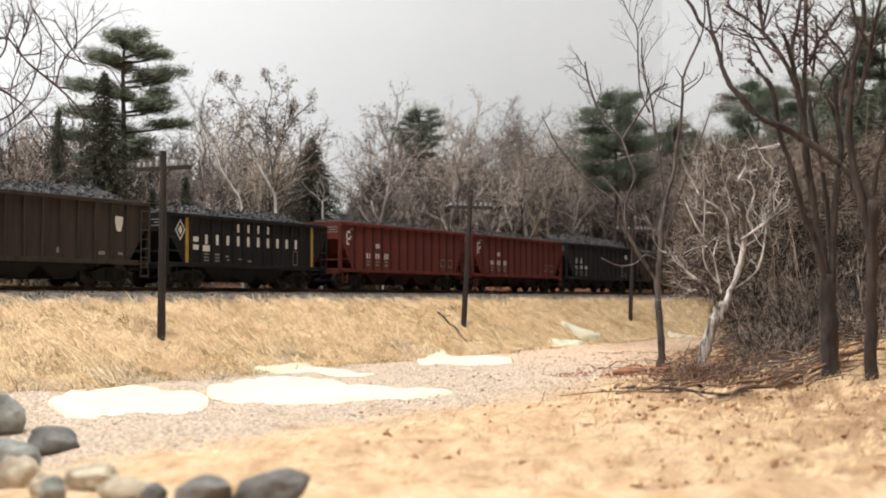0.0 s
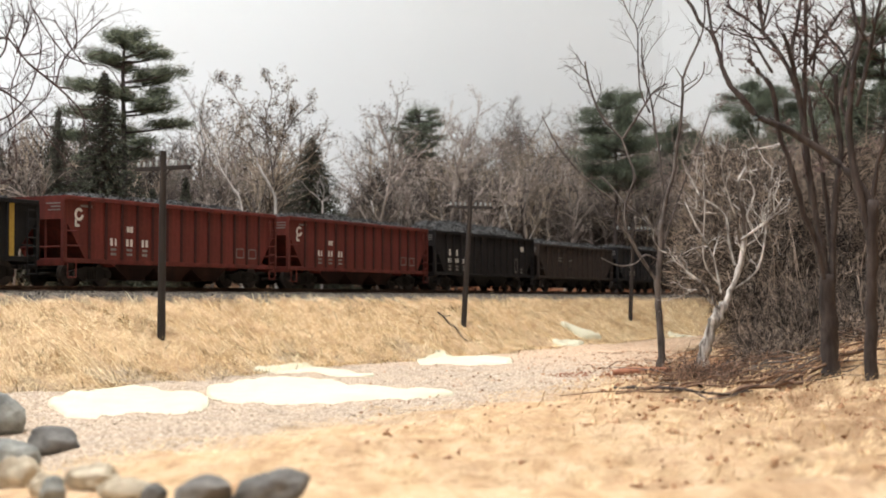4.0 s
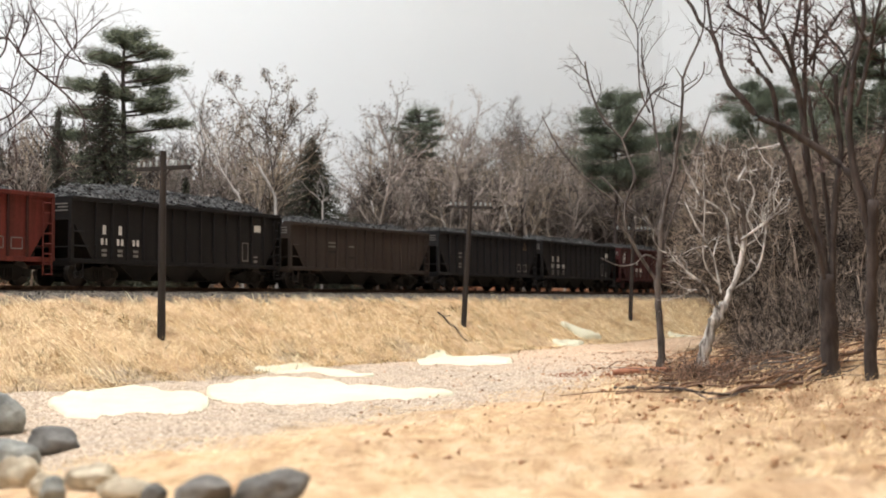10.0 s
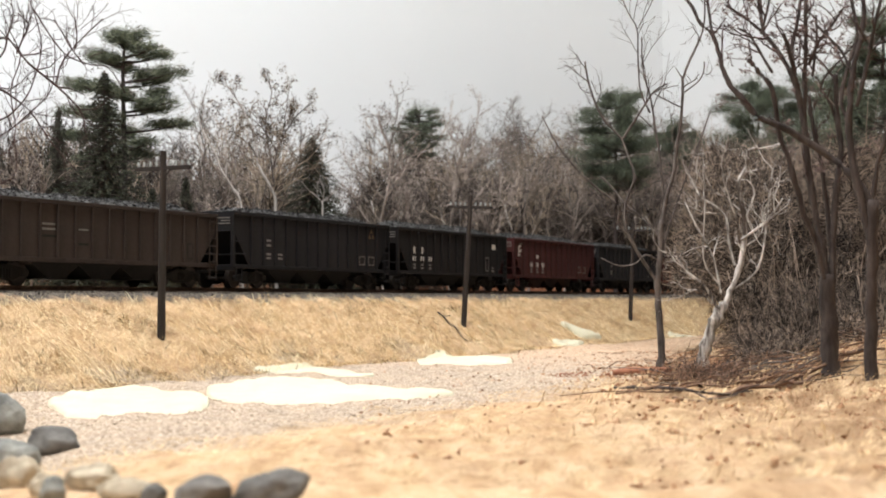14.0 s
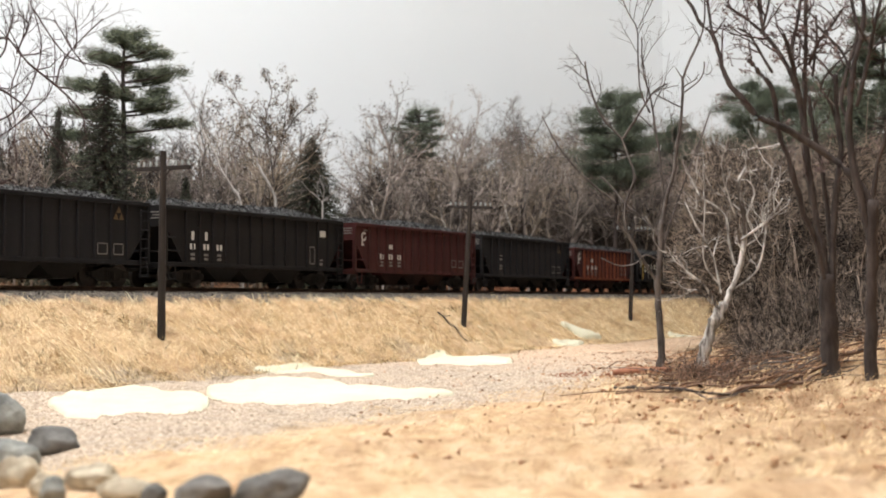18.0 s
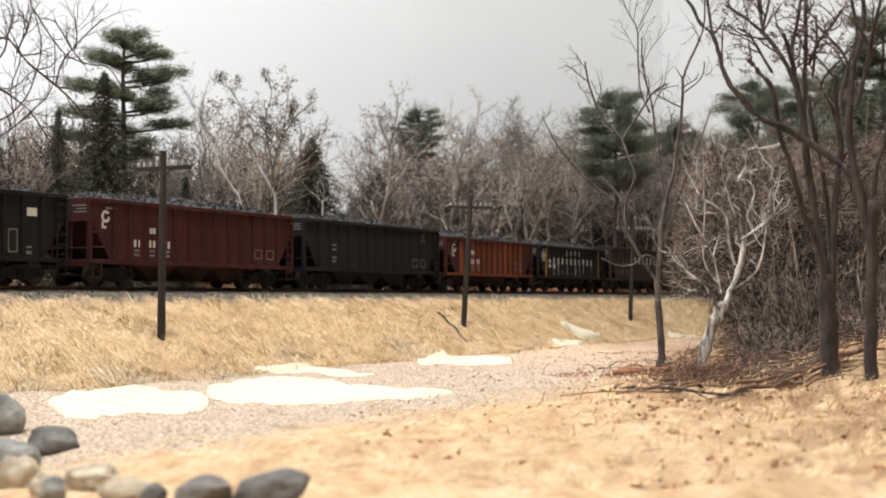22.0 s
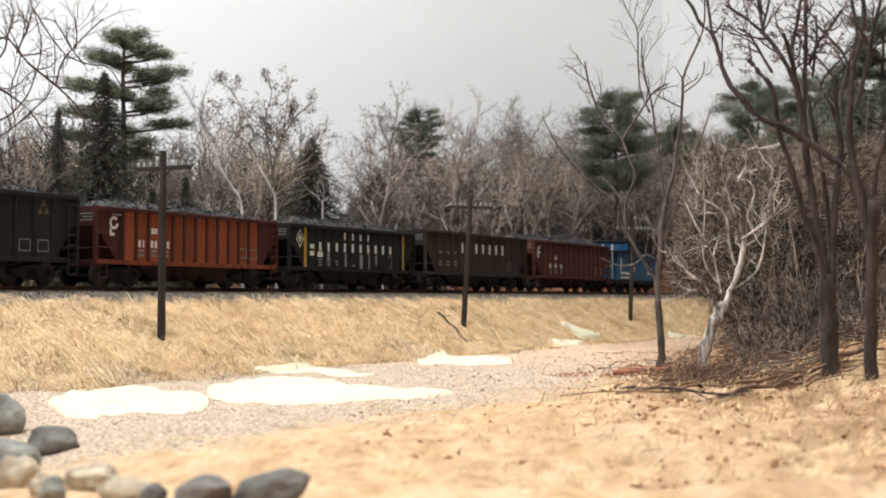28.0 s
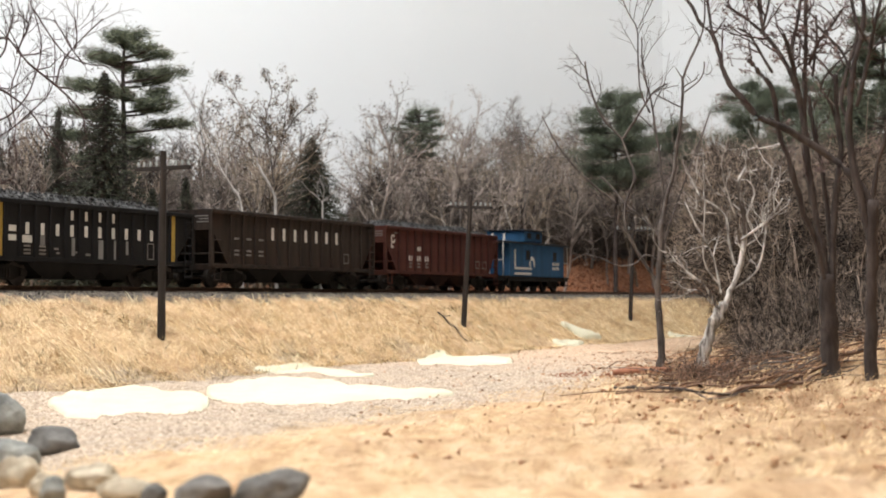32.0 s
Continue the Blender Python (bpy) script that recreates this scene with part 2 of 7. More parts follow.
M_BARK_DARK = simple("dark_trunk_bark", (0.026, 0.020, 0.018), (0.085, 0.066, 0.060), 520, 0.9, relief=0.8, dist=0.0007, stretch=(1, 1, 0.2), span=(0.38, 0.62))
M_BARK_RED = simple("reddish_twig_bark", (0.022, 0.014, 0.013), (0.085, 0.050, 0.045), 260, 0.9, relief=0.5, stretch=(1, 1, 0.3))
M_BARK_PALE = simple("pale_bleached_bark", (0.15, 0.125, 0.11), (0.80, 0.765, 0.73), 170, 0.85, relief=0.6, stretch=(1, 1, 0.3), span=(0.4, 0.62))
M_BARK_MIX = simple("grey_shrub_bark_with_bleached_streaks", (0.07, 0.055, 0.046), (0.68, 0.64, 0.60), 420, 0.9, relief=0.8, dist=0.0008, stretch=(1, 1, 0.18), span=(0.43, 0.58))
M_TWIG = simple("grey_brown_twigs", (0.022, 0.0175, 0.015), (0.43, 0.36, 0.315), 60, 0.9, relief=0, island=0.5, per_object=0.2, span=(0.36, 0.74))
# Sapling twigs darkened to paint the shade low in the woods.
M_TWIG_DARK = simple("shade_dark_sapling_twigs", (0.010, 0.008, 0.007), (0.11, 0.085, 0.068), 60, 0.9, relief=0, island=0.6)
M_TWIG_TAN = simple("tan_twigs", (0.040, 0.030, 0.022), (0.52, 0.42, 0.32), 60, 0.9, relief=0, island=0.5, per_object=0.2, span=(0.36, 0.74))
M_TWIG_LITTER = simple("red_brown_fallen_twigs", (0.018, 0.009, 0.006), (0.25, 0.150, 0.100), 60, 0.9, relief=0, island=0.7)
M_TWIG_BRUSH = simple("brush_twigs", (0.010, 0.007, 0.006), (0.42, 0.33, 0.265), 60, 0.9, relief=0, island=0.75, span=(0.42, 0.85))
M_UMBEL = simple("dry_pink_flower_heads", (0.08, 0.055, 0.050), (0.27, 0.195, 0.18), 200, 0.95, relief=0, island=0.5)
M_TANGLE = simple("fine_tan_brush_twigs", (0.018, 0.012, 0.009), (0.50, 0.40, 0.32), 60, 0.9, relief=0, island=0.75, span=(0.44, 0.95))
M_PINE = simple("pine_needles", (0.040, 0.056, 0.040), (0.23, 0.25, 0.17), 80, 0.8, relief=0, island=0.5)
# Darker copy of the needles for the rear pines, shade in the colour.
M_PINE_DEEP = simple("shaded_pine_needles", (0.024, 0.036, 0.026), (0.17, 0.195, 0.135), 80, 0.8, relief=0, island=0.5)
M_SPRUCE = simple("spruce_needles", (0.014, 0.019, 0.012), (0.075, 0.080, 0.054), 80, 0.85, relief=0, island=0.5)
M_COAL = coal_material()
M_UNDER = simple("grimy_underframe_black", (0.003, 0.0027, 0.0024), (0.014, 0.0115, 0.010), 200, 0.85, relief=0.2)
M_TRUCK = simple("dusty_truck_iron", (0.003, 0.0026, 0.0024), (0.016, 0.0125, 0.0105), 200, 0.85, relief=0.3)
M_WHEEL = simple("brown_wheel_steel", (0.013, 0.011, 0.010), (0.05, 0.041, 0.036), 300, 0.6, metal=0.2, relief=0.1)
M_BARE = simple("lettering_white", (0.34, 0.325, 0.30), (0.62, 0.60, 0.565), 500, 0.7, relief=0)
M_DIM = simple("faded_lettering", (0.075, 0.068, 0.064), (0.20, 0.185, 0.17), 500, 0.7, relief=0)
M_YELLOW = simple("yellow_stripe_paint", (0.20, 0.125, 0.018), (0.36, 0.24, 0.045), 300, 0.7, relief=0)
M_GOLD = simple("gold_emblem_paint", (0.05, 0.031, 0.012), (0.10, 0.064, 0.026), 300, 0.7, relief=0)
M_BACKDROP = simple("pale_grey_backdrop", (0.845, 0.893, 0.920), (0.870, 0.915, 0.938), 2.0, 0.95, relief=0)
M_WALL = simple("plain_room_paint", (0.74, 0.74, 0.73), (0.78, 0.78, 0.77), 3.0, 0.95, relief=0)


# ---- building helpers ----
def part(name, bm, material, parent=None, label="", place=None, scale=MM):
    """Links a bmesh, drawn in millimetres, as one mesh object."""
    me = bpy.data.meshes.new(name)
    bm.to_mesh(me)
    bm.free()
    if scale != 1:
        me.transform(Matrix.Diagonal((scale, scale, scale, 1)))
    me.materials.append(material)
    ob = new(name, me)
    if parent is not None:
        ob.parent = parent
    if place is not None:
        ob.matrix_basis = place
    if label:
        ob["label"] = label
    return ob


def share(name, other, parent, place):
    """One more object on another part's mesh."""
    ob = new(name, other.data)
    ob.parent = parent
    ob.matrix_basis = place
    return ob


def sheet(name, verts, faces, material, parent=None, label="", place=None, smooth=False):
    me = bpy.data.meshes.new(name)
    me.from_pydata([tuple(v) for v in verts], [], faces)
    me.materials.append(material)
    if smooth:
        me.polygons.foreach_set("use_smooth", [True] * len(me.polygons))
    me.update()
    ob = new(name, me)
    if parent is not None:
        ob.parent = parent
    if place is not None:
        ob.matrix_basis = place
    if label:
        ob["label"] = label
    return ob


def box(bm, x0, x1, y0, y1, z0, z1, bevel=0.0):
    m = Matrix.Translation(((x0 + x1) / 2, (y0 + y1) / 2, (z0 + z1) / 2)) @ Matrix.Diagonal((x1 - x0, y1 - y0, z1 - z0, 1))
    r = bmesh.ops.create_cube(bm, size=1.0, matrix=m)
    if bevel:
        edges = list({e for v in r["verts"] for e in v.link_edges})
        bmesh.ops.bevel(bm, geom=edges, offset=bevel, segments=1, affect="EDGES")
    return bm


def boxed(*a):
    return box(bmesh.new(), *a)


def rod(bm, a, b, r, sides=6, r2=None):
    a, b = Vector(a), Vector(b)
    d = b - a
    m = Matrix.Translation((a + b) / 2) @ d.to_track_quat("Z", "Y").to_matrix().to_4x4()
    bmesh.ops.create_cone(bm, cap_ends=True, segments=sides, radius1=r, radius2=r if r2 is None else r2, depth=d.length, matrix=m)
    return bm


def prism(bm, outline, y0, y1):
    """Extrudes an outline in x and z from y0 to y1."""
    a = [bm.verts.new((x, y0, z)) for x, z in outline]
    b = [bm.verts.new((x, y1, z)) for x, z in outline]
    bm.faces.new(a)
    bm.faces.new(b[::-1])
    n = len(a)
    for i in range(n):
        bm.faces.new((a[i], b[i], b[(i + 1) % n], a[(i + 1) % n]))
    bmesh.ops.recalc_face_normals(bm, faces=bm.faces[:])
    return bm


def thing(name, m, label, category, group=""):
    ob = new(name)
    ob.empty_display_size = 0.01
    ob.matrix_basis = m
    return tagged(ob, label, category, group)


def smoothstep(a, b, v):
    v = np.clip((v - a) / (b - a), 0, 1)
    return v * v * (3 - 2 * v)


def ripple(x, y, f, seed):
    """Cheap smooth relief, between about -1 and 1."""
    a = np.sin(x * f + 1.7 * np.sin(y * f * 0.63 + seed) + seed * 2.1)
    b = np.sin(y * f * 1.27 + 1.3 * np.sin(x * f * 0.71 - seed) + seed * 0.7)
    c = np.sin((x + y) * f * 1.9 + 2.0 * np.sin((x - y) * f * 0.9 + seed))
    return (a + b + c * 0.6) / 2.6


def ground_z(x, y):
    """The lie of the land: bed, embankment, ditch, bank beside the brush, wooded rise behind."""
    x, y = np.asarray(x, float), np.asarray(y, float)
    p = (x - P0.x) * N.x + (y - P0.y) * N.y
    s = (x - P0.x) * U.x + (y - P0.y) * U.y
    toe = 0.080 + 0.006 * ripple(x, y, 22, 1.0)
    z = 0.0333 * (1 - np.clip((p - 0.027) / (toe - 0.027), 0, 1)) 
    z = z - 0.0012 * np.exp(-((p - toe) / 0.02) ** 2)
    slope = smoothstep(0.028, 0.045, p)
    z = z + slope * (0.0013 * ripple(x, y, 60, 2.0) + 0.0009 * ripple(x, y, 170, 3.0))
    z = z + smoothstep(0.22, 0.30, p) * (0.0035 + 0.0008 * ripple(x, y, 45, 5.0))
    z = z + 0.0045 * smoothstep(0.35, 0.9, s) * smoothstep(0.07, 0.1, p)
    bank = np.minimum(0.2 * np.maximum(0, x - 0.095 - 0.10 * smoothstep(0.60, 0.95, y) + 0.01 * ripple(x, y, 25, 4.0)), 0.07)
    z = z + bank * smoothstep(0.09, 0.17, p) 
    near = smoothstep(0.20, 0.28, p)
    z = z + near * (0.0007 * ripple(x, y, 110, 7.0) + 0.0003 * ripple(x, y, 420, 2.0)) * (0.5 + smoothstep(0.0, 0.12, x)) + near * smoothstep(0.03, 0.1, x) * (0.0010 * ripple(x + y, x - y, 70, 3.0) + 0.0005 * ripple(x, y, 230, 1.0))
    rise = smoothstep(0.035, 0.19, -p)
    z = z + rise * (0.012 + 0.040 * smoothstep(0.1, 0.6, s)) - smoothstep(0.024, 0.036, -p) * 0.003
    z = z + smoothstep(0.04, 0.1, -p) * 0.002 * ripple(x, y, 40, 6.0)
    return z


def on_ground(x, y, sink=0.0):
    return Vector((x, y, float(ground_z(x, y)) - sink))


# ---- room and ground ----
CORNER = on_track(1.8825, -0.46)
ENDS = [(-2.1, -1.2), (2.3, -1.2), (2.3, 2.90), (CORNER.x, CORNER.y), tuple(on_track(-1.62, -0.46))[:2], (-2.1, -0.4)]


def wall(name, a, b, material, label):
    a, b = Vector(a), Vector(b)
    d = (b - a).normalized()
    out = Vector((d.y, -d.x)) * 0.02
    bm = bmesh.new()
    q = [a, b, b + out, a + out]
    lo = [bm.verts.new((v.x, v.y, -0.05)) for v in q]
    hi = [bm.verts.new((v.x, v.y, CEIL)) for v in q]
    bm.faces.new(lo[::-1]), bm.faces.new(hi)
    for i in range(4):
        j = (i + 1) % 4
        bm.faces.new((lo[i], lo[j], hi[j], hi[i]))
    bmesh.ops.recalc_face_normals(bm, faces=bm.faces[:])
    return tagged(part(name, bm, material, scale=1), label, "wall", kind="structure")


def build_room():
    names = ["wall_south", "wall_east", "backdrop", "backdrop", "wall_west", "wall_southwest"]
    for i, nm in enumerate(names):
        a, b = ENDS[i], ENDS[(i + 1) % 6]
        back = nm == "backdrop"
        wall(nm, a, b, M_BACKDROP if back else M_WALL,
             "pale grey painted sky backdrop behind the trees" if back else "plain pale wall of the layout room")
    bm = bmesh.new()
    bm.faces.new([bm.verts.new((x, y, CEIL)) for x, y in ENDS])
    tagged(part("ceiling", bm, M_WALL, scale=1), "plain pale ceiling of the layout room", "ceiling", kind="structure")
    for lx, ly, lsx, lsy, lw, tilt in LAMP_ROWS:
        lamp = thing("ceiling_lamp", pose(lx, ly, CEIL - 0.20, tilt, 0, TURN), "unseen long white lamp assumed above the layout", "lamp", "ceiling lamps")
        bm = boxed(-lsx / 2 - 0.02, lsx / 2 + 0.02, -lsy / 2 - 0.02, lsy / 2 + 0.02, 0.005, 0.06)
        part("housing", bm, M_WALL, lamp, scale=1)
        up = pose(0, 0, 0, tilt, 0, TURN).inverted().to_3x3() @ Vector((0, 0, 1))
        for hx in (-0.4, 0.4):
            a = Vector((hx * lsx, 0, 0.03))
            part("hanger", rod(bmesh.new(), a, a + up * 0.175, 0.004), M_WALL, lamp, scale=1)


def build_ground():
    def axis(lo, a, b, hi, fine):
        return np.concatenate([np.linspace(lo, a, 14)[:-1], np.arange(a, b, fine), np.linspace(b, hi, 16)])
    xs = axis(-2.08, -0.62, 0.75, 2.28, 0.004)
    ys = axis(-1.18, 0.12, 1.75, 3.3, 0.004)
    gx, gy = np.meshgrid(xs, ys)
    gz = ground_z(gx, gy)
    w, h = len(xs), len(ys)
    verts = np.stack([gx, gy, gz], -1).reshape(-1, 3)
    i = np.arange((w) * (h)).reshape(h, w)
    faces = np.stack([i[:-1, :-1], i[:-1, 1:], i[1:, 1:], i[1:, :-1]], -1).reshape(-1, 4)
    g = sheet("ground", verts, faces.tolist(), M_GROUND, smooth=True)
    tagged(g, "tan straw and pinkish gravel scenery ground with an embankment", "ground", kind="structure")


build_room()
build_ground()


# ---- track ----
TRACK_A, TRACK_B = -1.55, 2.03


def build_track():
    track = thing("railway_track", Matrix.Translation(on_track(0)) @ pose(0, 0, 0, 0, 0, TURN), "rusty model rails on dark wooden ties in grey ballast", "railway track")
    prof = [(-1.1, 0), (1.1, 0), (1.1, 0.35), (0.35, 0.6), (0.35, 1.4), (0.6, 1.6), (0.6, 2.3), (-0.6, 2.3), (-0.6, 1.6), (-0.35, 1.4), (-0.35, 0.6), (-1.1, 0.35)]
    for y in (-8.85, 8.85):
        bm = bmesh.new()
        ends = []
        for s in (TRACK_A, TRACK_B):
            ends.append([bm.verts.new((s * 1000, y + a, RAIL * 1000 - 2.3 + b)) for a, b in prof])
        n = len(prof)
        for i in range(n):
            bm.faces.new((ends[0][i], ends[1][i], ends[1][(i + 1) % n], ends[0][(i + 1) % n]))
        bmesh.ops.recalc_face_normals(bm, faces=bm.faces[:])
        part("rail", bm, M_RAIL, track)
    rng = random.Random(4)
    first, rest = None, []
    k = 0
    s = TRACK_A
    while s < TRACK_B:
        m = pose(s, rng.uniform(-0.0006, 0.0006), RAIL - 0.0023, 0, 0, rng.uniform(-1.2, 1.2))
        if -0.55 < s < 1.22:
            if first is None:
                first = part("tie", boxed(-1.3, 1.3, -15, 15, -1.9, 0, 0.15), M_TIE, track, place=m)
            else:
                share("tie", first, track, m)
        else:
            rest.append(m)
        s += 0.0061
    bm = bmesh.new()
    for m in rest:
        r = bmesh.ops.create_cube(bm, size=1.0, matrix=Matrix.Diagonal((1000, 1000, 1000, 1)) @ m @ Matrix.Translation((0, 0, -0.00095)) @ Matrix.Diagonal((0.0026, 0.030, 0.0019, 1)))
    tagged(part("tie_row", bm, M_TIE, track), kind="stuff")


def scatter_stones(name, points, sizes, material, label, category, seed):
    """Many small crushed stones as one mesh."""
    rng = np.random.default_rng(seed)
    octa = np.array([(1, 0, 0), (-1, 0, 0), (0, 1, 0), (0, -1, 0), (0, 0, 1), (0, 0, -1)], float)
    tri = np.array([(0, 2, 4), (2, 1, 4), (1, 3, 4), (3, 0, 4), (2, 0, 5), (1, 2, 5), (3, 1, 5), (0, 3, 5)])
    n = len(points)
    q = rng.normal(size=(n, 4))
    q /= np.linalg.norm(q, axis=1)[:, None]
    w, x, y, z = q.T
    R = np.stack([1 - 2 * (y * y + z * z), 2 * (x * y - z * w), 2 * (x * z + y * w), 2 * (x * y + z * w), 1 - 2 * (x * x + z * z), 2 * (y * z - x * w),
                  2 * (x * z - y * w), 2 * (y * z + x * w), 1 - 2 * (x * x + y * y)], -1).reshape(n, 3, 3)
    v = octa[None] * rng.uniform(0.6, 1.25, (n, 6, 1)) * sizes[:, None, None]
    v = np.einsum("nij,nkj->nki", R, v) + points[:, None]
    f = (tri[None] + 6 * np.arange(n)[:, None, None]).reshape(-1, 3)
    ob = sheet(name, v.reshape(-1, 3), f.tolist(), material)
    return tagged(ob, label, category, kind="stuff")


def build_ballast():
    rng = np.random.default_rng(5)
    n = 40000
    s = rng.uniform(-0.62, 1.35, n)
    p = np.abs(rng.normal(0.0, 0.021, n)) * np.where(rng.random(n) < 0.7, 1, -1) 
    p = np.where((p > 0) & (s < -0.42), p * 1.18, p)
    keep = (np.abs(p) < 0.0300 + 0.006 * smoothstep(-0.42, -0.55, s)) & ~((np.abs(p) < 0.0105) & (np.abs(p) > 0.0070))
    s, p = s[keep], p[keep]
    xy = np.array([P0.x, P0.y])[None] + s[:, None] * np.array([U.x, U.y]) + p[:, None] * np.array([N.x, N.y])
    z = ground_z(xy[:, 0], xy[:, 1]) + 0.0002
    pts = np.column_stack([xy, z])
    scatter_stones("ballast_gravel", pts, rng.uniform(0.00028, 0.0007, len(pts)), M_BALLAST, "grey crushed stone ballast along the rails", "gravel", 6)


# ---- hopper cars ----
LONG, SHORT, WIDE = 77.0, 68.0, 17.0


def wheelset_mesh():
    bm = bmesh.new()
    rod(bm, (0, -11, 0), (0, 11, 0), 1.1, 8)
    for sgn in (-1, 1):
        rod(bm, (0, sgn * 8.0, 0), (0, sgn * 9.6, 0), 5.15, 20)
        rod(bm, (0, sgn * 7.5, 0), (0, sgn * 8.05, 0), 5.6, 20)
        rod(bm, (0, sgn * 9.5, 0), (0, sgn * 10.2, 0), 1.9, 10)
        for k in range(4):
            a = k * math.pi / 2
            rod(bm, (3.2 * math.cos(a), sgn * 9.5, 3.2 * math.sin(a)), (3.2 * math.cos(a), sgn * 9.75, 3.2 * math.sin(a)), 0.6, 6)
    return bm


def truck_mesh():
    bm = bmesh.new()
    box(bm, -2.5, 2.5, -12, 12, 3.6, 7.2, 0.4)
    frame_line = [(-13, 4.6), (-13, 6.2), (-8, 7.4), (-4, 8.4), (4, 8.4), (8, 7.4), (13, 6.2), (13, 4.6), (8.6, 3.9), (5.2, 2.2), (-5.2, 2.2), (-8.6, 3.9)]
    for sgn in (-1, 1):
        prism(bm, frame_line, sgn * 11.2, sgn * 12.8)
        for x in (-10.25, 10.25):
            box(bm, x - 1.9, x + 1.9, sgn * 12.7, sgn * 13.5, 3.6, 6.8, 0.3) if sgn > 0 else box(bm, x - 1.9, x + 1.9, -13.5, -12.7, 3.6, 6.8, 0.3)
        for x in (-2.2, -0.7, 0.8, 2.3):
            rod(bm, (x, sgn * 13.0, 3.0), (x, sgn * 13.0, 7.0), 0.65, 6)
    return bm


def coal_mesh(top, mound, seed, flat, HALF):
    """A heap of broken coal that fills the car and stands above its sides."""
    rng = random.Random(seed)
    bm = bmesh.new()
    nx, ny = 110, 24
    grid = []
    for i in range(nx + 1):
        row = []
        for j in range(ny + 1):
            x = (HALF - 1.5) * (2 * i / nx - 1)
            y = -15.6 + 31.2 * j / ny
            ex = min(1.0, (HALF - 1.5 - abs(x)) / 26.0)
            ey = 1 - (abs(y) / 15.6) ** 2.2
            shape = (ex * (2 - ex)) ** flat
            lump = noise.noise((x * 0.05 + seed, y * 0.09, 0)) * 0.22 + 0.9
            z = top - 2.6 + (mound + 2.6) * shape * (0.35 + 0.65 * ey) * lump
            z += noise.noise((x * 0.35, y * 0.35, seed)) * 0.7 + rng.uniform(-0.45, 0.45)
            row.append(bm.verts.new((x + rng.uniform(-0.4, 0.4), y + rng.uniform(-0.3, 0.3), z)))
        grid.append(row)
    for i in range(nx):
        for j in range(ny):
            bm.faces.new((grid[i][j], grid[i + 1][j], grid[i + 1][j + 1], grid[i][j + 1]))
    for k in range(900):
        i, j = rng.randrange(4, nx - 4), rng.randrange(1, ny)
        c = grid[i][j].co
        m = Matrix.Translation(c + Vector((0, 0, 0.15))) @ Euler((rng.random() * 6, rng.random() * 6, rng.random() * 6)).to_matrix().to_4x4() @ Matrix.Diagonal((rng.uniform(0.5, 1.35), rng.uniform(0.45, 1.1), rng.uniform(0.35, 0.8), 1))
        pts = [bm.verts.new(m @ Vector(v)) for v in ((1, 0, 0), (-1, 0, 0), (0, 1, 0), (0, -1, 0), (0, 0, 1), (0, 0, -1))]
        for f in ((0, 2, 4), (2, 1, 4), (1, 3, 4), (3, 0, 4), (2, 0, 5), (1, 2, 5), (3, 1, 5), (0, 3, 5)):
            bm.faces.new([pts[q] for q in f])
    return bm


def put_marks(car, name, marks, material):
    """Painted bars on the side that faces the valley: (x, z, width, height)."""
    for x, z, w, h in marks:
        part(name, boxed(x - w / 2, x + w / 2, -WIDE - 0.14, -WIDE - 0.02, z - h / 2, z + h / 2), material, car)


SHARED = {}


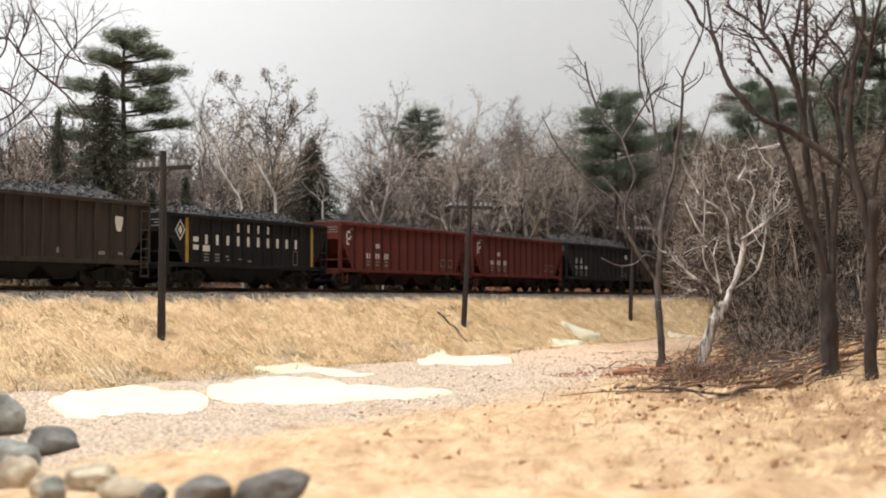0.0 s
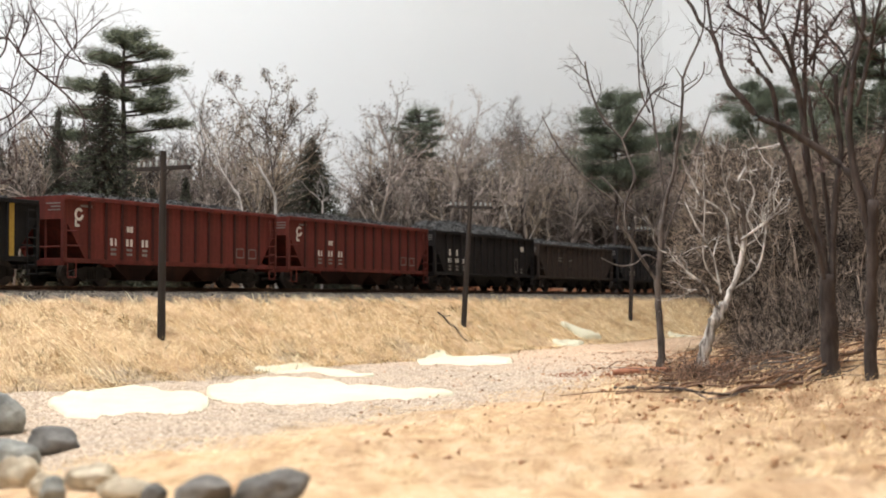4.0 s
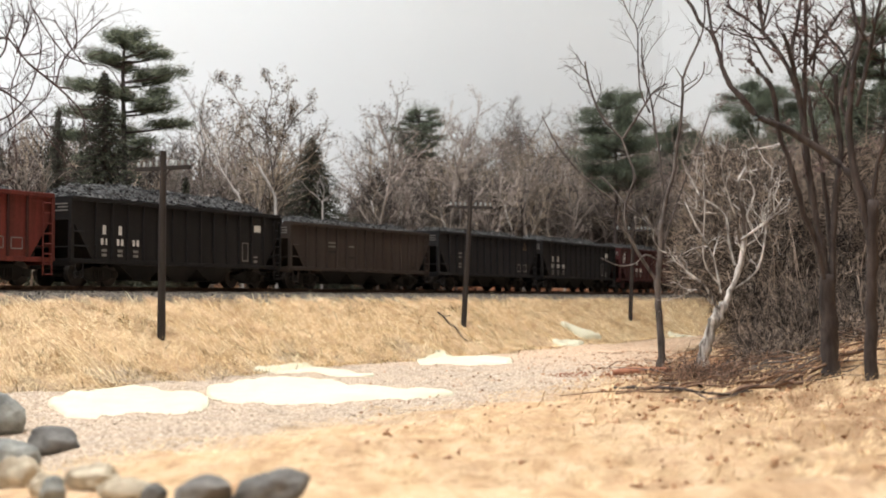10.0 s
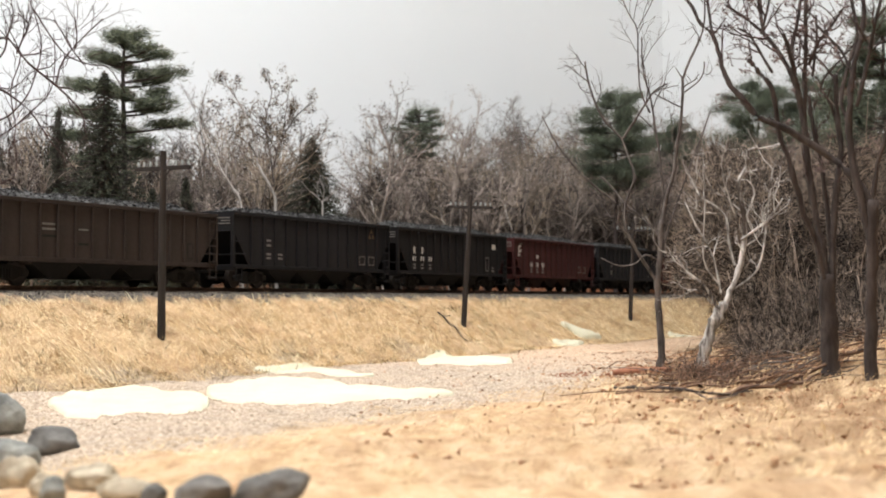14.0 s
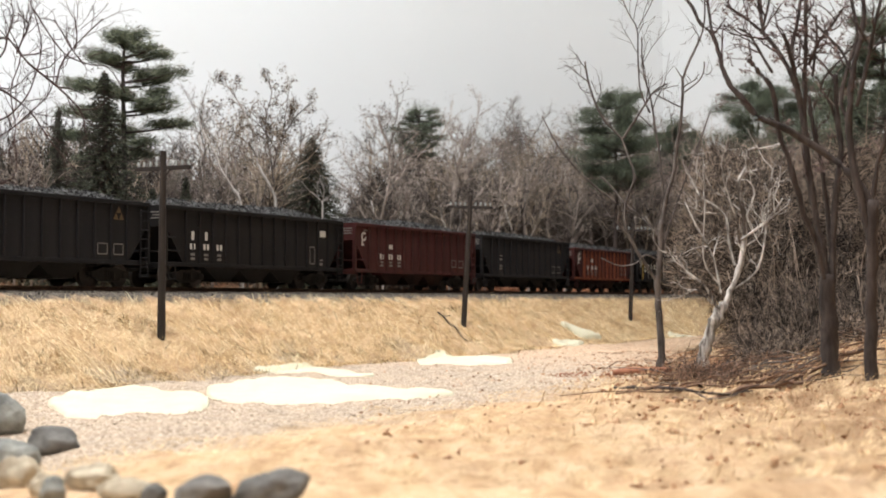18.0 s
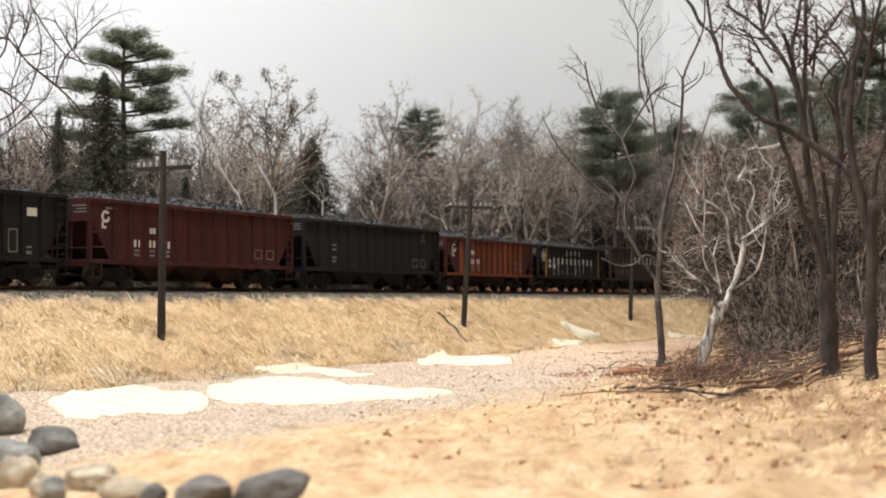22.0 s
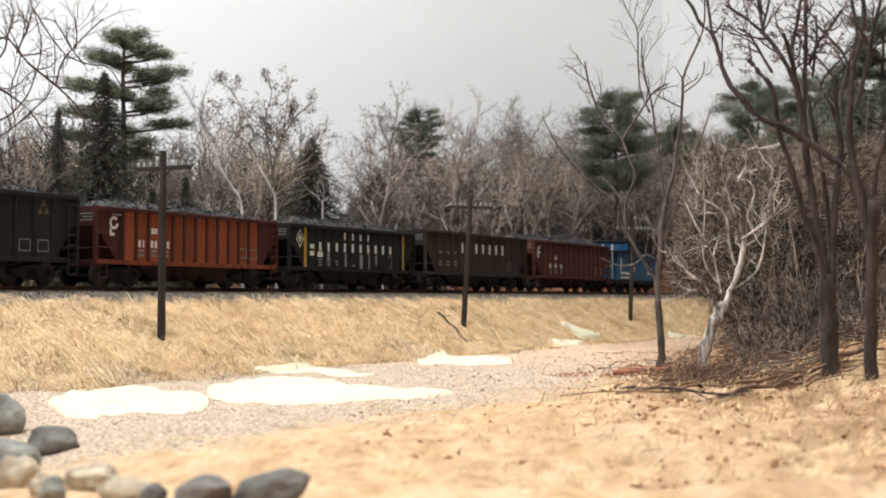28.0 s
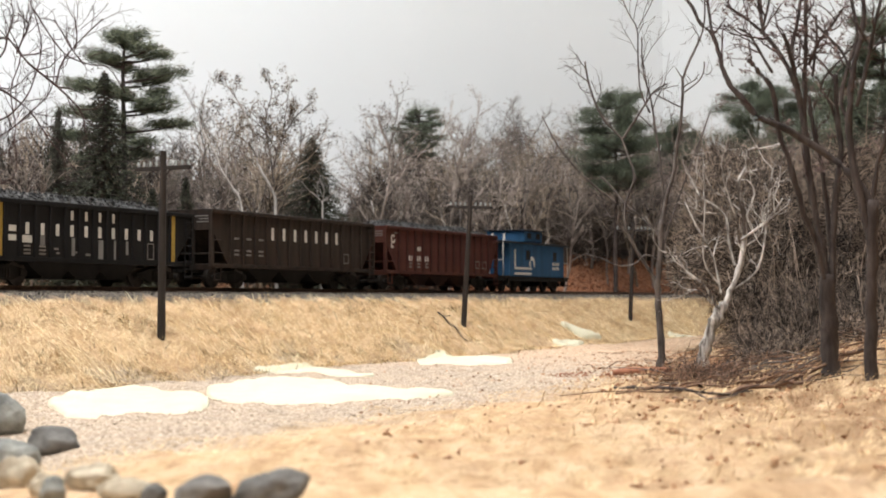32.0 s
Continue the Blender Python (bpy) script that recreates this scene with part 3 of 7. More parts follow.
def hopper_car(label, body, marks=(), top=37.9, mound=6.0, ribs=13, seed=1, flat=0.8, extra=None, HALF=LONG, trim=None, under=None, rib_paint=None):
    car = thing("hopper_car", pose(0, 0, 0), label, "hopper car", "cars of the coal train")
    bot = 10.4
    trim = trim or body
    # Bays get a darker colour than the sides, painted shade below the sill.
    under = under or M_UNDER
    outline = [(-HALF, top), (-HALF, 28.5 - (37.9 - top) * 0.6), (13.5 - HALF, bot), (HALF - 13.5, bot), (HALF, 28.5 - (37.9 - top) * 0.6), (HALF, top)]
    lid = 28.5 - (37.9 - top) * 0.6
    for sgn in (-1, 1):
        bm = bmesh.new()
        prism(bm, outline, sgn * (WIDE - 0.8), sgn * WIDE)
        part("side_panel", bm, trim, car)
        part("top_chord", boxed(-HALF - 0.4, HALF + 0.4, min(sgn * (WIDE - 1.2), sgn * (WIDE + 0.9)), max(sgn * (WIDE - 1.2), sgn * (WIDE + 0.9)), top - 1.5, top + 0.35, 0.2), trim, car)
        part("side_sill", boxed(-HALF, HALF, min(sgn * (WIDE - 1.4), sgn * (WIDE + 0.55)), max(sgn * (WIDE - 1.4), sgn * (WIDE + 0.55)), bot - 0.7, bot + 1.3, 0.15), body, car)
        for x in (-1, 1):
            part("corner_post", boxed(x * HALF - 0.9, x * HALF + 0.9, min(sgn * (WIDE - 1.2), sgn * (WIDE + 0.5)), max(sgn * (WIDE - 1.2), sgn * (WIDE + 0.5)), bot, top - 1.4), trim, car)
        rib = None
        for k in range(ribs):
            x = (62.3 if HALF > 70 else 51.4) * (2 * k / (ribs - 1) - 1)
            m = pose(x * MM, 0, 0)
            if rib is None:
                low = bot + 1.2
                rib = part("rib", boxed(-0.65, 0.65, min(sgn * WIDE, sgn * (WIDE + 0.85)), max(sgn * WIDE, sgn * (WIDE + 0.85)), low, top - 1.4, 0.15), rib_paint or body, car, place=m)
            else:
                share("rib", rib, car, m)
        # sheets between the ribs of the side that faces the valley
        if sgn < 0:
            half = 62.3 if HALF > 70 else 51.4
            step = 2 * half / (ribs - 1)
            sheet_part = None
            for k in range(ribs - 1):
                m = pose((-half + step * (k + 0.5)) * MM, 0, 0)
                if sheet_part is None:
                    sheet_part = part("panel", boxed(0.6 - step / 2, step / 2 - 0.6, -WIDE - 0.07, -WIDE + 0.1, bot + 1.2, top - 1.4), body, car, place=m)
                else:
                    share("panel", sheet_part, car, m)
        # ladder at the side's right-hand end, grab rails at the other
        r = -sgn
        bm = bmesh.new()
        yy = sgn * (WIDE + 1.3)
        for x in ((HALF - 6.6), (HALF - 1.6)):
            rod(bm, (r * x, yy, 4.2), (r * x, yy, top - 3), 0.32, 5)
        for q in range(8):
            z = 4.6 + q * (top - 8.5) / 7
            rod(bm, (r * (HALF - 6.6), yy, z), (r * (HALF - 1.6), yy, z), 0.28, 5)
        for z in (bot + 1, top - 5):
            rod(bm, (r * (HALF - 6.6), sgn * WIDE, z), (r * (HALF - 6.6), yy, z), 0.25, 5)
        part("ladder", bm, trim, car)
        bm = bmesh.new()
        for z in (17.0, 23.2):
            rod(bm, (-r * (HALF - 0.5), yy - sgn * 0.8, z), (-r * (HALF - 12 + (z - 12) * 0.45), yy - sgn * 0.8, z), 0.33, 5)
        rod(bm, (-r * (HALF - 1.5), yy - sgn * 0.8, 3.6), (-r * (HALF - 6.5), yy - sgn * 0.8, 3.6), 0.3, 5)
        for x in (HALF - 1.5, HALF - 6.5):
            rod(bm, (-r * x, yy - sgn * 0.8, 3.6), (-r * x, yy - sgn * 0.8, 10), 0.3, 5)
        part("grab_rail", bm, trim, car)
    for x in (-1, 1):
        part("end_panel", boxed(min(x * (HALF - 1), x * (HALF + 0.4)), max(x * (HALF - 1), x * (HALF + 0.4)), -WIDE + 0.9, WIDE - 0.9, lid - 0.3, top + 0.2), trim, car)
        bm = bmesh.new()
        prism(bm, [(x * (HALF - 0.6), lid + 0.1), (x * (HALF - 32), 8.5), (x * (HALF - 33), 9.5), (x * (HALF - 2.4), lid + 0.5)], -WIDE + 1, WIDE - 1)
        part("slope_sheet", bm, trim, car)
        part("end_sill", boxed(min(x * (HALF - 2), x * (HALF + 0.4)), max(x * (HALF - 2), x * (HALF + 0.4)), -WIDE, WIDE, 8.6, 11.6, 0.2), trim, car)
        bm = bmesh.new()
        for y in (-5.5, 5.5):
            rod(bm, (x * (HALF - 1.0), y, 11.4), (x * (HALF - 1.0), y, lid), 0.55, 5)
        rod(bm, (x * (HALF - 0.4), -16, 16.5), (x * (HALF - 0.4), 16, 16.5), 0.4, 5)
        part("end_brace", bm, trim, car)
        bm = bmesh.new()
        box(bm, min(x * (HALF - 2), x * (HALF + 6.2)), max(x * (HALF - 2), x * (HALF + 6.2)), -1.1, 1.1, 7.6, 9.4, 0.2)
        box(bm, min(x * (HALF + 4.6), x * (HALF + 7.4)), max(x * (HALF + 4.6), x * (HALF + 7.4)), -1.9, 1.5, 7.0, 10.0, 0.3)
        part("coupler", bm, M_UNDER, car)
    part("centre_sill", boxed(1 - HALF, HALF - 1, -3, 3, 7.4, 10.6), M_UNDER, car)
    for x in (34.5 - HALF * 0.8, 0, HALF * 0.8 - 34.5):
        bm = bmesh.new()
        prism(bm, [(x - 16, 10.4), (x + 16, 10.4), (x + 5.5, 3.4), (x - 5.5, 3.4)], -12.5, 12.5)
        box(bm, x - 6.2, x + 6.2, -13.0, 13.0, 3.0, 4.2)
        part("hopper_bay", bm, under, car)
    for x in (21 - HALF, HALF - 21):
        if "truck" not in SHARED:
            truck = part("truck", truck_mesh(), M_TRUCK, car, place=pose(x * MM, 0, 0))
            SHARED["truck"] = truck
        else:
            truck = share("truck", SHARED["truck"], car, pose(x * MM, 0, 0))
        for w in (-10.25, 10.25):
            if "wheelset" not in SHARED:
                ob = part("wheelset", wheelset_mesh(), M_WHEEL, truck, place=pose(w * MM, 0, 5.15 * MM))
                SHARED["wheelset"] = ob
            else:
                ob = share("wheelset", SHARED["wheelset"], truck, pose(w * MM, 0, 5.15 * MM))
            WHEELS.append((ob, w))
    for z, w in ((top - 3.2, 8), (top - 4.6, 5.5), (top - 6.0, 7)):
        part("end_lettering", boxed(-HALF - 0.55, -HALF - 0.42, -WIDE + 2, -WIDE + 2 + w, z, z + 0.55), M_DIM, car)
    bm = bmesh.new()
    rod(bm, (-HALF - 1.2, 6.5, 24), (-HALF - 0.6, 6.5, 24), 3.0, 14)
    part("brake_wheel", bm, M_UNDER, car)
    part("coal_load", coal_mesh(top, mound, seed, flat, HALF), M_COAL, car, "heaped broken black coal")
    for name, mat, bars in marks:
        put_marks(car, name, bars, mat)
    if extra:
        extra(car, top)
    return car


WHEELS = []


def letters(x0, x1, z, n, w, h):
    """A row of plain upright bars of a word's size."""
    return [(x0 + (x1 - x0) * k / max(1, n - 1), z, w * 0.46, h) for k in range(n)]


def frames_of(x, z, w, h):
    t = 0.5
    return [(x - w / 2, z, t, h), (x + w / 2, z, t, h), (x, z - h / 2, w, t), (x, z + h / 2, w, t)]


def emblem_c(car, top, x, z, size):
    """A round open emblem on the side, as plain bent bars."""
    bm = bmesh.new()
    for k in range(9):
        a = math.radians(40 + k * 35)
        b = math.radians(40 + (k + 1) * 35)
        r0, r1 = size * 0.28, size * 0.5
        q = [(r0 * math.cos(a), r0 * math.sin(a)), (r1 * math.cos(a), r1 * math.sin(a)), (r1 * math.cos(b), r1 * math.sin(b)), (r0 * math.cos(b), r0 * math.sin(b))]
        prism(bm, [(x + u, z + v) for u, v in q], -WIDE - 0.16, -WIDE - 0.02)
    box(bm, x - size * 0.45, x + size * 0.05, -WIDE - 0.16, -WIDE - 0.02, z - size * 0.95, z - size * 0.75)
    box(bm, x - size * 0.45, x - size * 0.25, -WIDE - 0.16, -WIDE - 0.02, z - size * 0.95, z - size * 0.4)
    part("emblem", bm, M_BARE, car, "faded white round emblem")


def emblem_diamond(car, x, z, size, material):
    bm = bmesh.new()
    for r0, r1 in ((0.8, 1.0), (0.0, 0.45)):
        for k in range(4):
            a, b = math.radians(90 * k), math.radians(90 * k + 90)
            q = [(size * r * math.cos(c) * 0.75, size * r * math.sin(c)) for c, r in ((a, r0), (a, r1), (b, r1), (b, r0))]
            if r0 == 0:
                q = q[1:3] + [(0, 0)]
            prism(bm, [(x + u, z + v) for u, v in q], -WIDE - 0.16, -WIDE - 0.02)
    part("emblem", bm, material, car, "white outlined diamond emblem")


def emblem_three(car, x, z, size, material):
    bm = bmesh.new()
    for u, v in ((0, 0.55), (-0.5, -0.3), (0.5, -0.3)):
        prism(bm, [(x + (u - 0.45) * size, z + (v - 0.4) * size), (x + (u + 0.45) * size, z + (v - 0.4) * size), (x + u * size, z + (v + 0.45) * size)], -WIDE - 0.16, -WIDE - 0.02)
    part("emblem", bm, material, car, "gold three-part emblem")


def emblem_shield(car, x, z, w, h, material):
    bm = bmesh.new()
    prism(bm, [(x - w / 2, z + h / 2), (x - w / 2, z + h * 0.1), (x - w * 0.25, z - h / 2), (x + w * 0.25, z - h / 2), (x + w / 2, z + h * 0.1), (x + w / 2, z + h / 2)], -WIDE - 0.16, -WIDE - 0.02)
    part("emblem", bm, material, car, "small pale shield emblem")


# Darker red for the ribs: their shadow lines are put into the colour.
P_RIB_RED = paint("shade_dark_red_rib_paint", (0.034, 0.0100, 0.0090), (0.016, 0.008, 0.0075), 0.4)
# Dark red-brown for the bays: shade under the side sill painted in.
P_UNDER_RED = paint("sill_shade_red_brown_underside", (0.020, 0.0085, 0.0075), (0.012, 0.0075, 0.0065), 0.3)
P_RED = paint("boxcar_red_paint", (0.096, 0.0195, 0.0155), (0.044, 0.013, 0.011), 0.25, streak=0.6)
P_RED_DARK = paint("dark_oxide_red_paint", (0.046, 0.0110, 0.0112), (0.020, 0.0085, 0.0085), 0.3, streak=0.7)
P_ORANGE = paint("rusted_orange_paint", (0.190, 0.047, 0.019), (0.075, 0.022, 0.013), 0.4, streak=0.7, vary=0.4)
P_RUST = paint("rust_brown_red_paint", (0.056, 0.0165, 0.0130), (0.024, 0.012, 0.010), 0.6)
P_BLACK = paint("dusty_black_paint", (0.0076, 0.0066, 0.0071), (0.0150, 0.0124, 0.0122), 0.2, (0.032, 0.025, 0.020))
P_FADED = paint("faded_black_paint", (0.0072, 0.0068, 0.0076), (0.0138, 0.0124, 0.0125), 0.15, (0.032, 0.025, 0.020))
P_GREY = paint("dark_grey_paint", (0.0096, 0.0090, 0.0106), (0.0155, 0.0140, 0.0146), 0.2, (0.032, 0.025, 0.020))
P_BROWN = paint("weathered_brown_paint", (0.028, 0.0205, 0.018), (0.042, 0.033, 0.028), 0.3, (0.05, 0.03, 0.02))
P_OLIVE = paint("streaked_olive_brown_paint", (0.0235, 0.0185, 0.0165), (0.054, 0.041, 0.031), 0.3, (0.05, 0.03, 0.02), 0.7)
P_DARK_BROWN = paint("weathered_dark_brown_paint", (0.016, 0.0115, 0.0098), (0.050, 0.036, 0.028), 0.4, (0.06, 0.028, 0.016), 0.6)
P_BLUE = paint("faded_blue_paint", (0.017, 0.062, 0.135), (0.026, 0.052, 0.09), 0.2, (0.02, 0.03, 0.045), 0.4)
P_ROOF = paint("sooty_roof_paint", (0.012, 0.017, 0.024), (0.022, 0.020, 0.020), 0.3, (0.03, 0.024, 0.02), 0.5)


def pairs(xs, z, h=3.2):
    """Two-digit groups as plain bars."""
    out = []
    for x in xs:
        out += [(x - 1.35, z, 1.6, h), (x + 1.35, z, 1.0 if x == xs[0] else 1.6, h)]
    return out


def stripe_marks(streaked=False):
    rows = [("road_name", M_BARE, letters(-12.86, 12.86, 29.7, 4, 3.4, 4.0) + letters(-38.57, 38.57, 23.2, 10, 4.4, 4.8)),
            ("stripe", M_YELLOW, [(-53.0, 22.2, 3.0, 22.0), (53.8, 22.2, 3.0, 22.0)]),
            ("number", M_BARE, [(-46.7, 23.0, 4.0, 2.4), (-46.7, 19.2, 4.2, 2.4), (-38.6, 18.9, 5.4, 3.0)]),
            ("small_lettering", M_DIM, [(x, z, 3.8, 0.8) for x in (-38.6, -30) for z in (16.1, 14.5, 13)] + [(-22, 15.3, 2.6, 0.8), (-21, 13.6, 2, 0.8), (-11, 14.2, 3, 0.8), (-3, 13.4, 3, 1.0)] + frames_of(38, 16.0, 4.2, 7.0))]
    if streaked:
        rows.append(("chalk_streak", M_CHALK, [(-30, 18.6, 2.6, 4), (-12, 16.5, 2.0, 7.6), (5, 15.2, 3.0, 9.5), (14, 15.6, 1.2, 9), (22, 17, 1.6, 6)]))
    return rows


def round_marks(short=False):
    xs = (-38.57, -30, -21.4) if short else (-46.7, -36.3, -25.9)
    top = 25.4
    boxes = (38.57, 47.1) if short else (46.7, 57.0)
    return [("number", M_BARE, pairs(xs, 19.4) + [(xs[1] - 0.9, top, 1.9, 2.6), (xs[1] + 1.4, top, 1.9, 2.6)]),
            ("small_lettering", M_DIM, [(x, z, 3.6, 1.1) for x in xs for z in (16.2, 14.2)] + frames_of(boxes[0], 17.2, 6.0, 4.4) + frames_of(boxes[1], 17.0, 6.0, 4.4) + [(-64 if not short else -55, 34.2 if not short else 31.6, 7, 1.0)])]


def plain_marks():
    return [("road_name", M_BARE, letters(-57, -46.7, 24.6, 2, 4.6, 4.0)),
            ("number", M_BARE, pairs((-57, -46.7, -36.3), 19.4, 2.8)),
            ("small_lettering", M_DIM, [(x, z, 3.2, 1.2) for x in (-57, -46.7, -36.3) for z in (15.6, 13.6)] + frames_of(46.7, 18, 4.6, 9.0) + [(55.5, 15.6, 3, 0.8), (55.5, 13.4, 3, 1.4)]),
            ("patch", M_BARE, [(57.0, 30.0, 5.6, 3.4)])]


M_CHALK = simple("chalky_run_off", (0.09, 0.088, 0.085), (0.22, 0.215, 0.21), 300, 0.9, relief=0, stretch=(1, 1, 0.1))


def build_train():
    cars = []
    cars.append(hopper_car("weathered olive-brown hopper car heaped with coal", P_OLIVE, [("small_lettering", M_DIM, [(20, 15, 3, 2.5), (46, 14.5, 4, 1.6), (58, 14.5, 3, 1.2)])], mound=6.5, seed=1,
                           extra=lambda c, top: emblem_shield(c, 57, 27.6, 5.0, 6.6, M_BARE)))
    cars.append(hopper_car("black hopper car with yellow end stripes and white lettering", P_FADED, stripe_marks(), top=34.5, mound=5.5, seed=2, HALF=SHORT, extra=lambda c, top: emblem_diamond(c, -58.5, 27.0, 5.0, M_BARE)))
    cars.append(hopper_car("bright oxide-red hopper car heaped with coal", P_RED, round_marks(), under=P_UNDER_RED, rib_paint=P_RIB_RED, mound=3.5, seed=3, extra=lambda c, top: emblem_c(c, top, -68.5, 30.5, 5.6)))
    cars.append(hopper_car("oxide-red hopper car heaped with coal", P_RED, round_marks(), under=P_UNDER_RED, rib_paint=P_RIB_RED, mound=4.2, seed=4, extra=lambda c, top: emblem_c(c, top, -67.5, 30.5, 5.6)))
    cars.append(hopper_car("dusty black hopper car with white lettering", P_BLACK, plain_marks(), mound=8.5, seed=5))
    cars.append(hopper_car("plain weathered brown hopper car with repainted patches", P_BROWN,
                           [("patch", M_DIM, [(-36.3, 25.6, 7.5, 0.9), (-36.3, 23.5, 7.5, 0.9), (-15.6, 24, 6, 0.8)]), ("small_lettering", M_UNDER, [(-36.3, 20.6, 8, 1.0), (-15.6, 17.8, 6, 1.0)] + frames_of(57, 17, 4, 7))], top=35.4, mound=4.5, seed=6))
    cars.append(hopper_car("dark grey hopper car with a small gold emblem", P_GREY, [("small_lettering", M_DIM, [(-46.7, z, 4, 1.1) for z in (24.5, 22, 17.5, 15.5)] + [(-36.3, z, 4, 1.1) for z in (17.5, 15.5)] + frames_of(46.7, 16.4, 6.0, 4.6) + frames_of(57, 16.4, 6.0, 4.6))], mound=4.0, seed=7,
                           extra=lambda c, top: emblem_three(c, 57, 32, 3.6, M_GOLD)))
    cars.append(hopper_car("charcoal black hopper car with white lettering", P_BLACK, plain_marks(), mound=5.2, seed=8))
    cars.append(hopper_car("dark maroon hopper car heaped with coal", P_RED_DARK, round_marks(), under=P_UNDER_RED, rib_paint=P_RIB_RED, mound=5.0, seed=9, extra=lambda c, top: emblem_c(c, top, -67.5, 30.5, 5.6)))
    cars.append(hopper_car("dark slate-grey hopper car with a small gold emblem", P_GREY, [("small_lettering", M_DIM, [(-46.7, z, 4, 1.1) for z in (24.5, 22, 17.5, 15.5)] + frames_of(46.7, 16.4, 6.0, 4.6) + frames_of(57, 16.4, 6.0, 4.6))], mound=4.0, seed=10,
                           extra=lambda c, top: emblem_three(c, 57, 32, 3.6, M_GOLD)))
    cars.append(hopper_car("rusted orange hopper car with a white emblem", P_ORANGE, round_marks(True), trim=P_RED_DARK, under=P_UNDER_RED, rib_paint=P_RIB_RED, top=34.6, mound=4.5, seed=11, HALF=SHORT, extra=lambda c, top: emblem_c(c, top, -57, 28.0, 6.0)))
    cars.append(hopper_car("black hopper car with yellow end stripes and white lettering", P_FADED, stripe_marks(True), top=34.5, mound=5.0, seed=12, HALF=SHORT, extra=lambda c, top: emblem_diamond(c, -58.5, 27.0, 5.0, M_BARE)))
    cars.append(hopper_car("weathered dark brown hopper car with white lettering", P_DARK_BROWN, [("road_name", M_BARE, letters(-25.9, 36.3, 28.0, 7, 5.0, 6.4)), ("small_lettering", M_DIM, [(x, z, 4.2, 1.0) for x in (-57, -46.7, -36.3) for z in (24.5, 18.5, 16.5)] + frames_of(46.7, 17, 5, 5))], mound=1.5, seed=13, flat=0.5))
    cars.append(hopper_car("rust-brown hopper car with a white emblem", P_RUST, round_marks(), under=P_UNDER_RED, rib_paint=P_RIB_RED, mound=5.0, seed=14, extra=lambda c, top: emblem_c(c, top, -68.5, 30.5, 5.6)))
    return cars


def caboose():
    car = thing("caboose", pose(0, 0, 0), "blue steel caboose with a cupola and white emblem", "caboose", "cars of the coal train")
    L, W = 50.0, 16.5
    part("body", boxed(-L, L, -W, W, 10.5, 34.5, 0.5), P_BLUE, car)
    bm = bmesh.new()
    prism(bm, [(-L - 9, 34.2), (L + 9, 34.2), (L + 9, 35.4), (-L - 9, 35.4)], -W - 1, W + 1)
    box(bm, -L - 9, L + 9, -9, 9, 35.2, 36.6, 0.4)
    part("roof", bm, P_ROOF, car, "sooty dark roof")
    part("cupola", boxed(-22, 10, -W + 1, W - 1, 36.0, 44.2, 0.5), P_BLUE, car)
    bm = bmesh.new()
    box(bm, -24, 12, -W - 0.4, W + 0.4, 44.0, 45.2, 0.4)
    part("cupola_roof", bm, P_ROOF, car, "sooty dark roof")
    for x in (-14, 2):
        for sgn in (-1, 1):
            part("window", boxed(x - 3.4, x + 3.4, sgn * (W - 0.9) - 0.15, sgn * (W - 0.9) + 0.15, 38.6, 42.6), M_UNDER, car)
    for x in (-19, 31):
        for sgn in (-1, 1):
            w = part("window", boxed(x - 4, x + 4, sgn * W - 0.2, sgn * W + 0.2, 22.5, 30.0), M_UNDER, car)
            bm = bmesh.new()
            for a, b, c, d in ((-4.6, -3.8, 22, 30.5), (3.8, 4.6, 22, 30.5), (-4.6, 4.6, 22, 22.8), (-4.6, 4.6, 29.7, 30.5)):
                box(bm, x + a, x + b, sgn * W - 0.4, sgn * W + 0.4, c, d)
            part("window_frame", bm, P_BLUE, w)
    part("underframe", boxed(-L - 10, L + 10, -W + 1, W - 1, 7.5, 10.6), M_UNDER, car)
    for x in (-1, 1):
        bm = bmesh.new()
        box(bm, min(x * L, x * (L + 10)), max(x * L, x * (L + 10)), -W, W, 9.6, 10.9, 0.2)
        part("platform", bm, M_UNDER, car)
        bm = bmesh.new()
        for y in (-15.5, -5, 5, 15.5):
            rod(bm, (x * (L + 9.2), y, 10.5), (x * (L + 9.2), y, 22), 0.4, 6)
        for y in (-15.5, 15.5):
            rod(bm, (x * (L + 9.2), y, 10.5), (x * (L + 9.2), y, 34.4), 0.4, 6)
        rod(bm, (x * (L + 9.2), -15.5, 22), (x * (L + 9.2), 15.5, 22), 0.4, 6)
        part("railing", bm, M_BARE, car, "white end railing")
        for y in (-14.5, 14.5):
            bm = bmesh.new()
            box(bm, min(x * (L + 2), x * (L + 9)), max(x * (L + 2), x * (L + 9)), y - 2, y + 2, 4, 4.7)
            box(bm, min(x * (L + 2), x * (L + 2.6)), max(x * (L + 2), x * (L + 2.6)), y - 2, y + 2, 4, 10)
            part("step", bm, M_UNDER, car)
        bm = bmesh.new()
        box(bm, min(x * 58, x * 66), max(x * 58, x * 66), -1.1, 1.1, 7.6, 9.4, 0.2)
        part("coupler", bm, M_UNDER, car)
    bm = bmesh.new()
    for z0, z1 in ((11.8, 13.4), (15.6, 17.2)):
        box(bm, -42, -12, -W - 0.15, -W - 0.02, z0, z1)
    box(bm, -42, -40, -W - 0.15, -W - 0.02, 17.2, 30)
    for k in range(8):
        a, b = math.radians(-30 + k * 30), math.radians(-30 + (k + 1) * 30)
        prism(bm, [(-11 + r * math.cos(c), 20 + r * math.sin(c) * 1.1) for c, r in ((a, 2.6), (a, 5.0), (b, 5.0), (b, 2.6))], -W - 0.15, -W - 0.02)
    part("emblem", bm, M_BARE, car, "white bent-bar emblem")
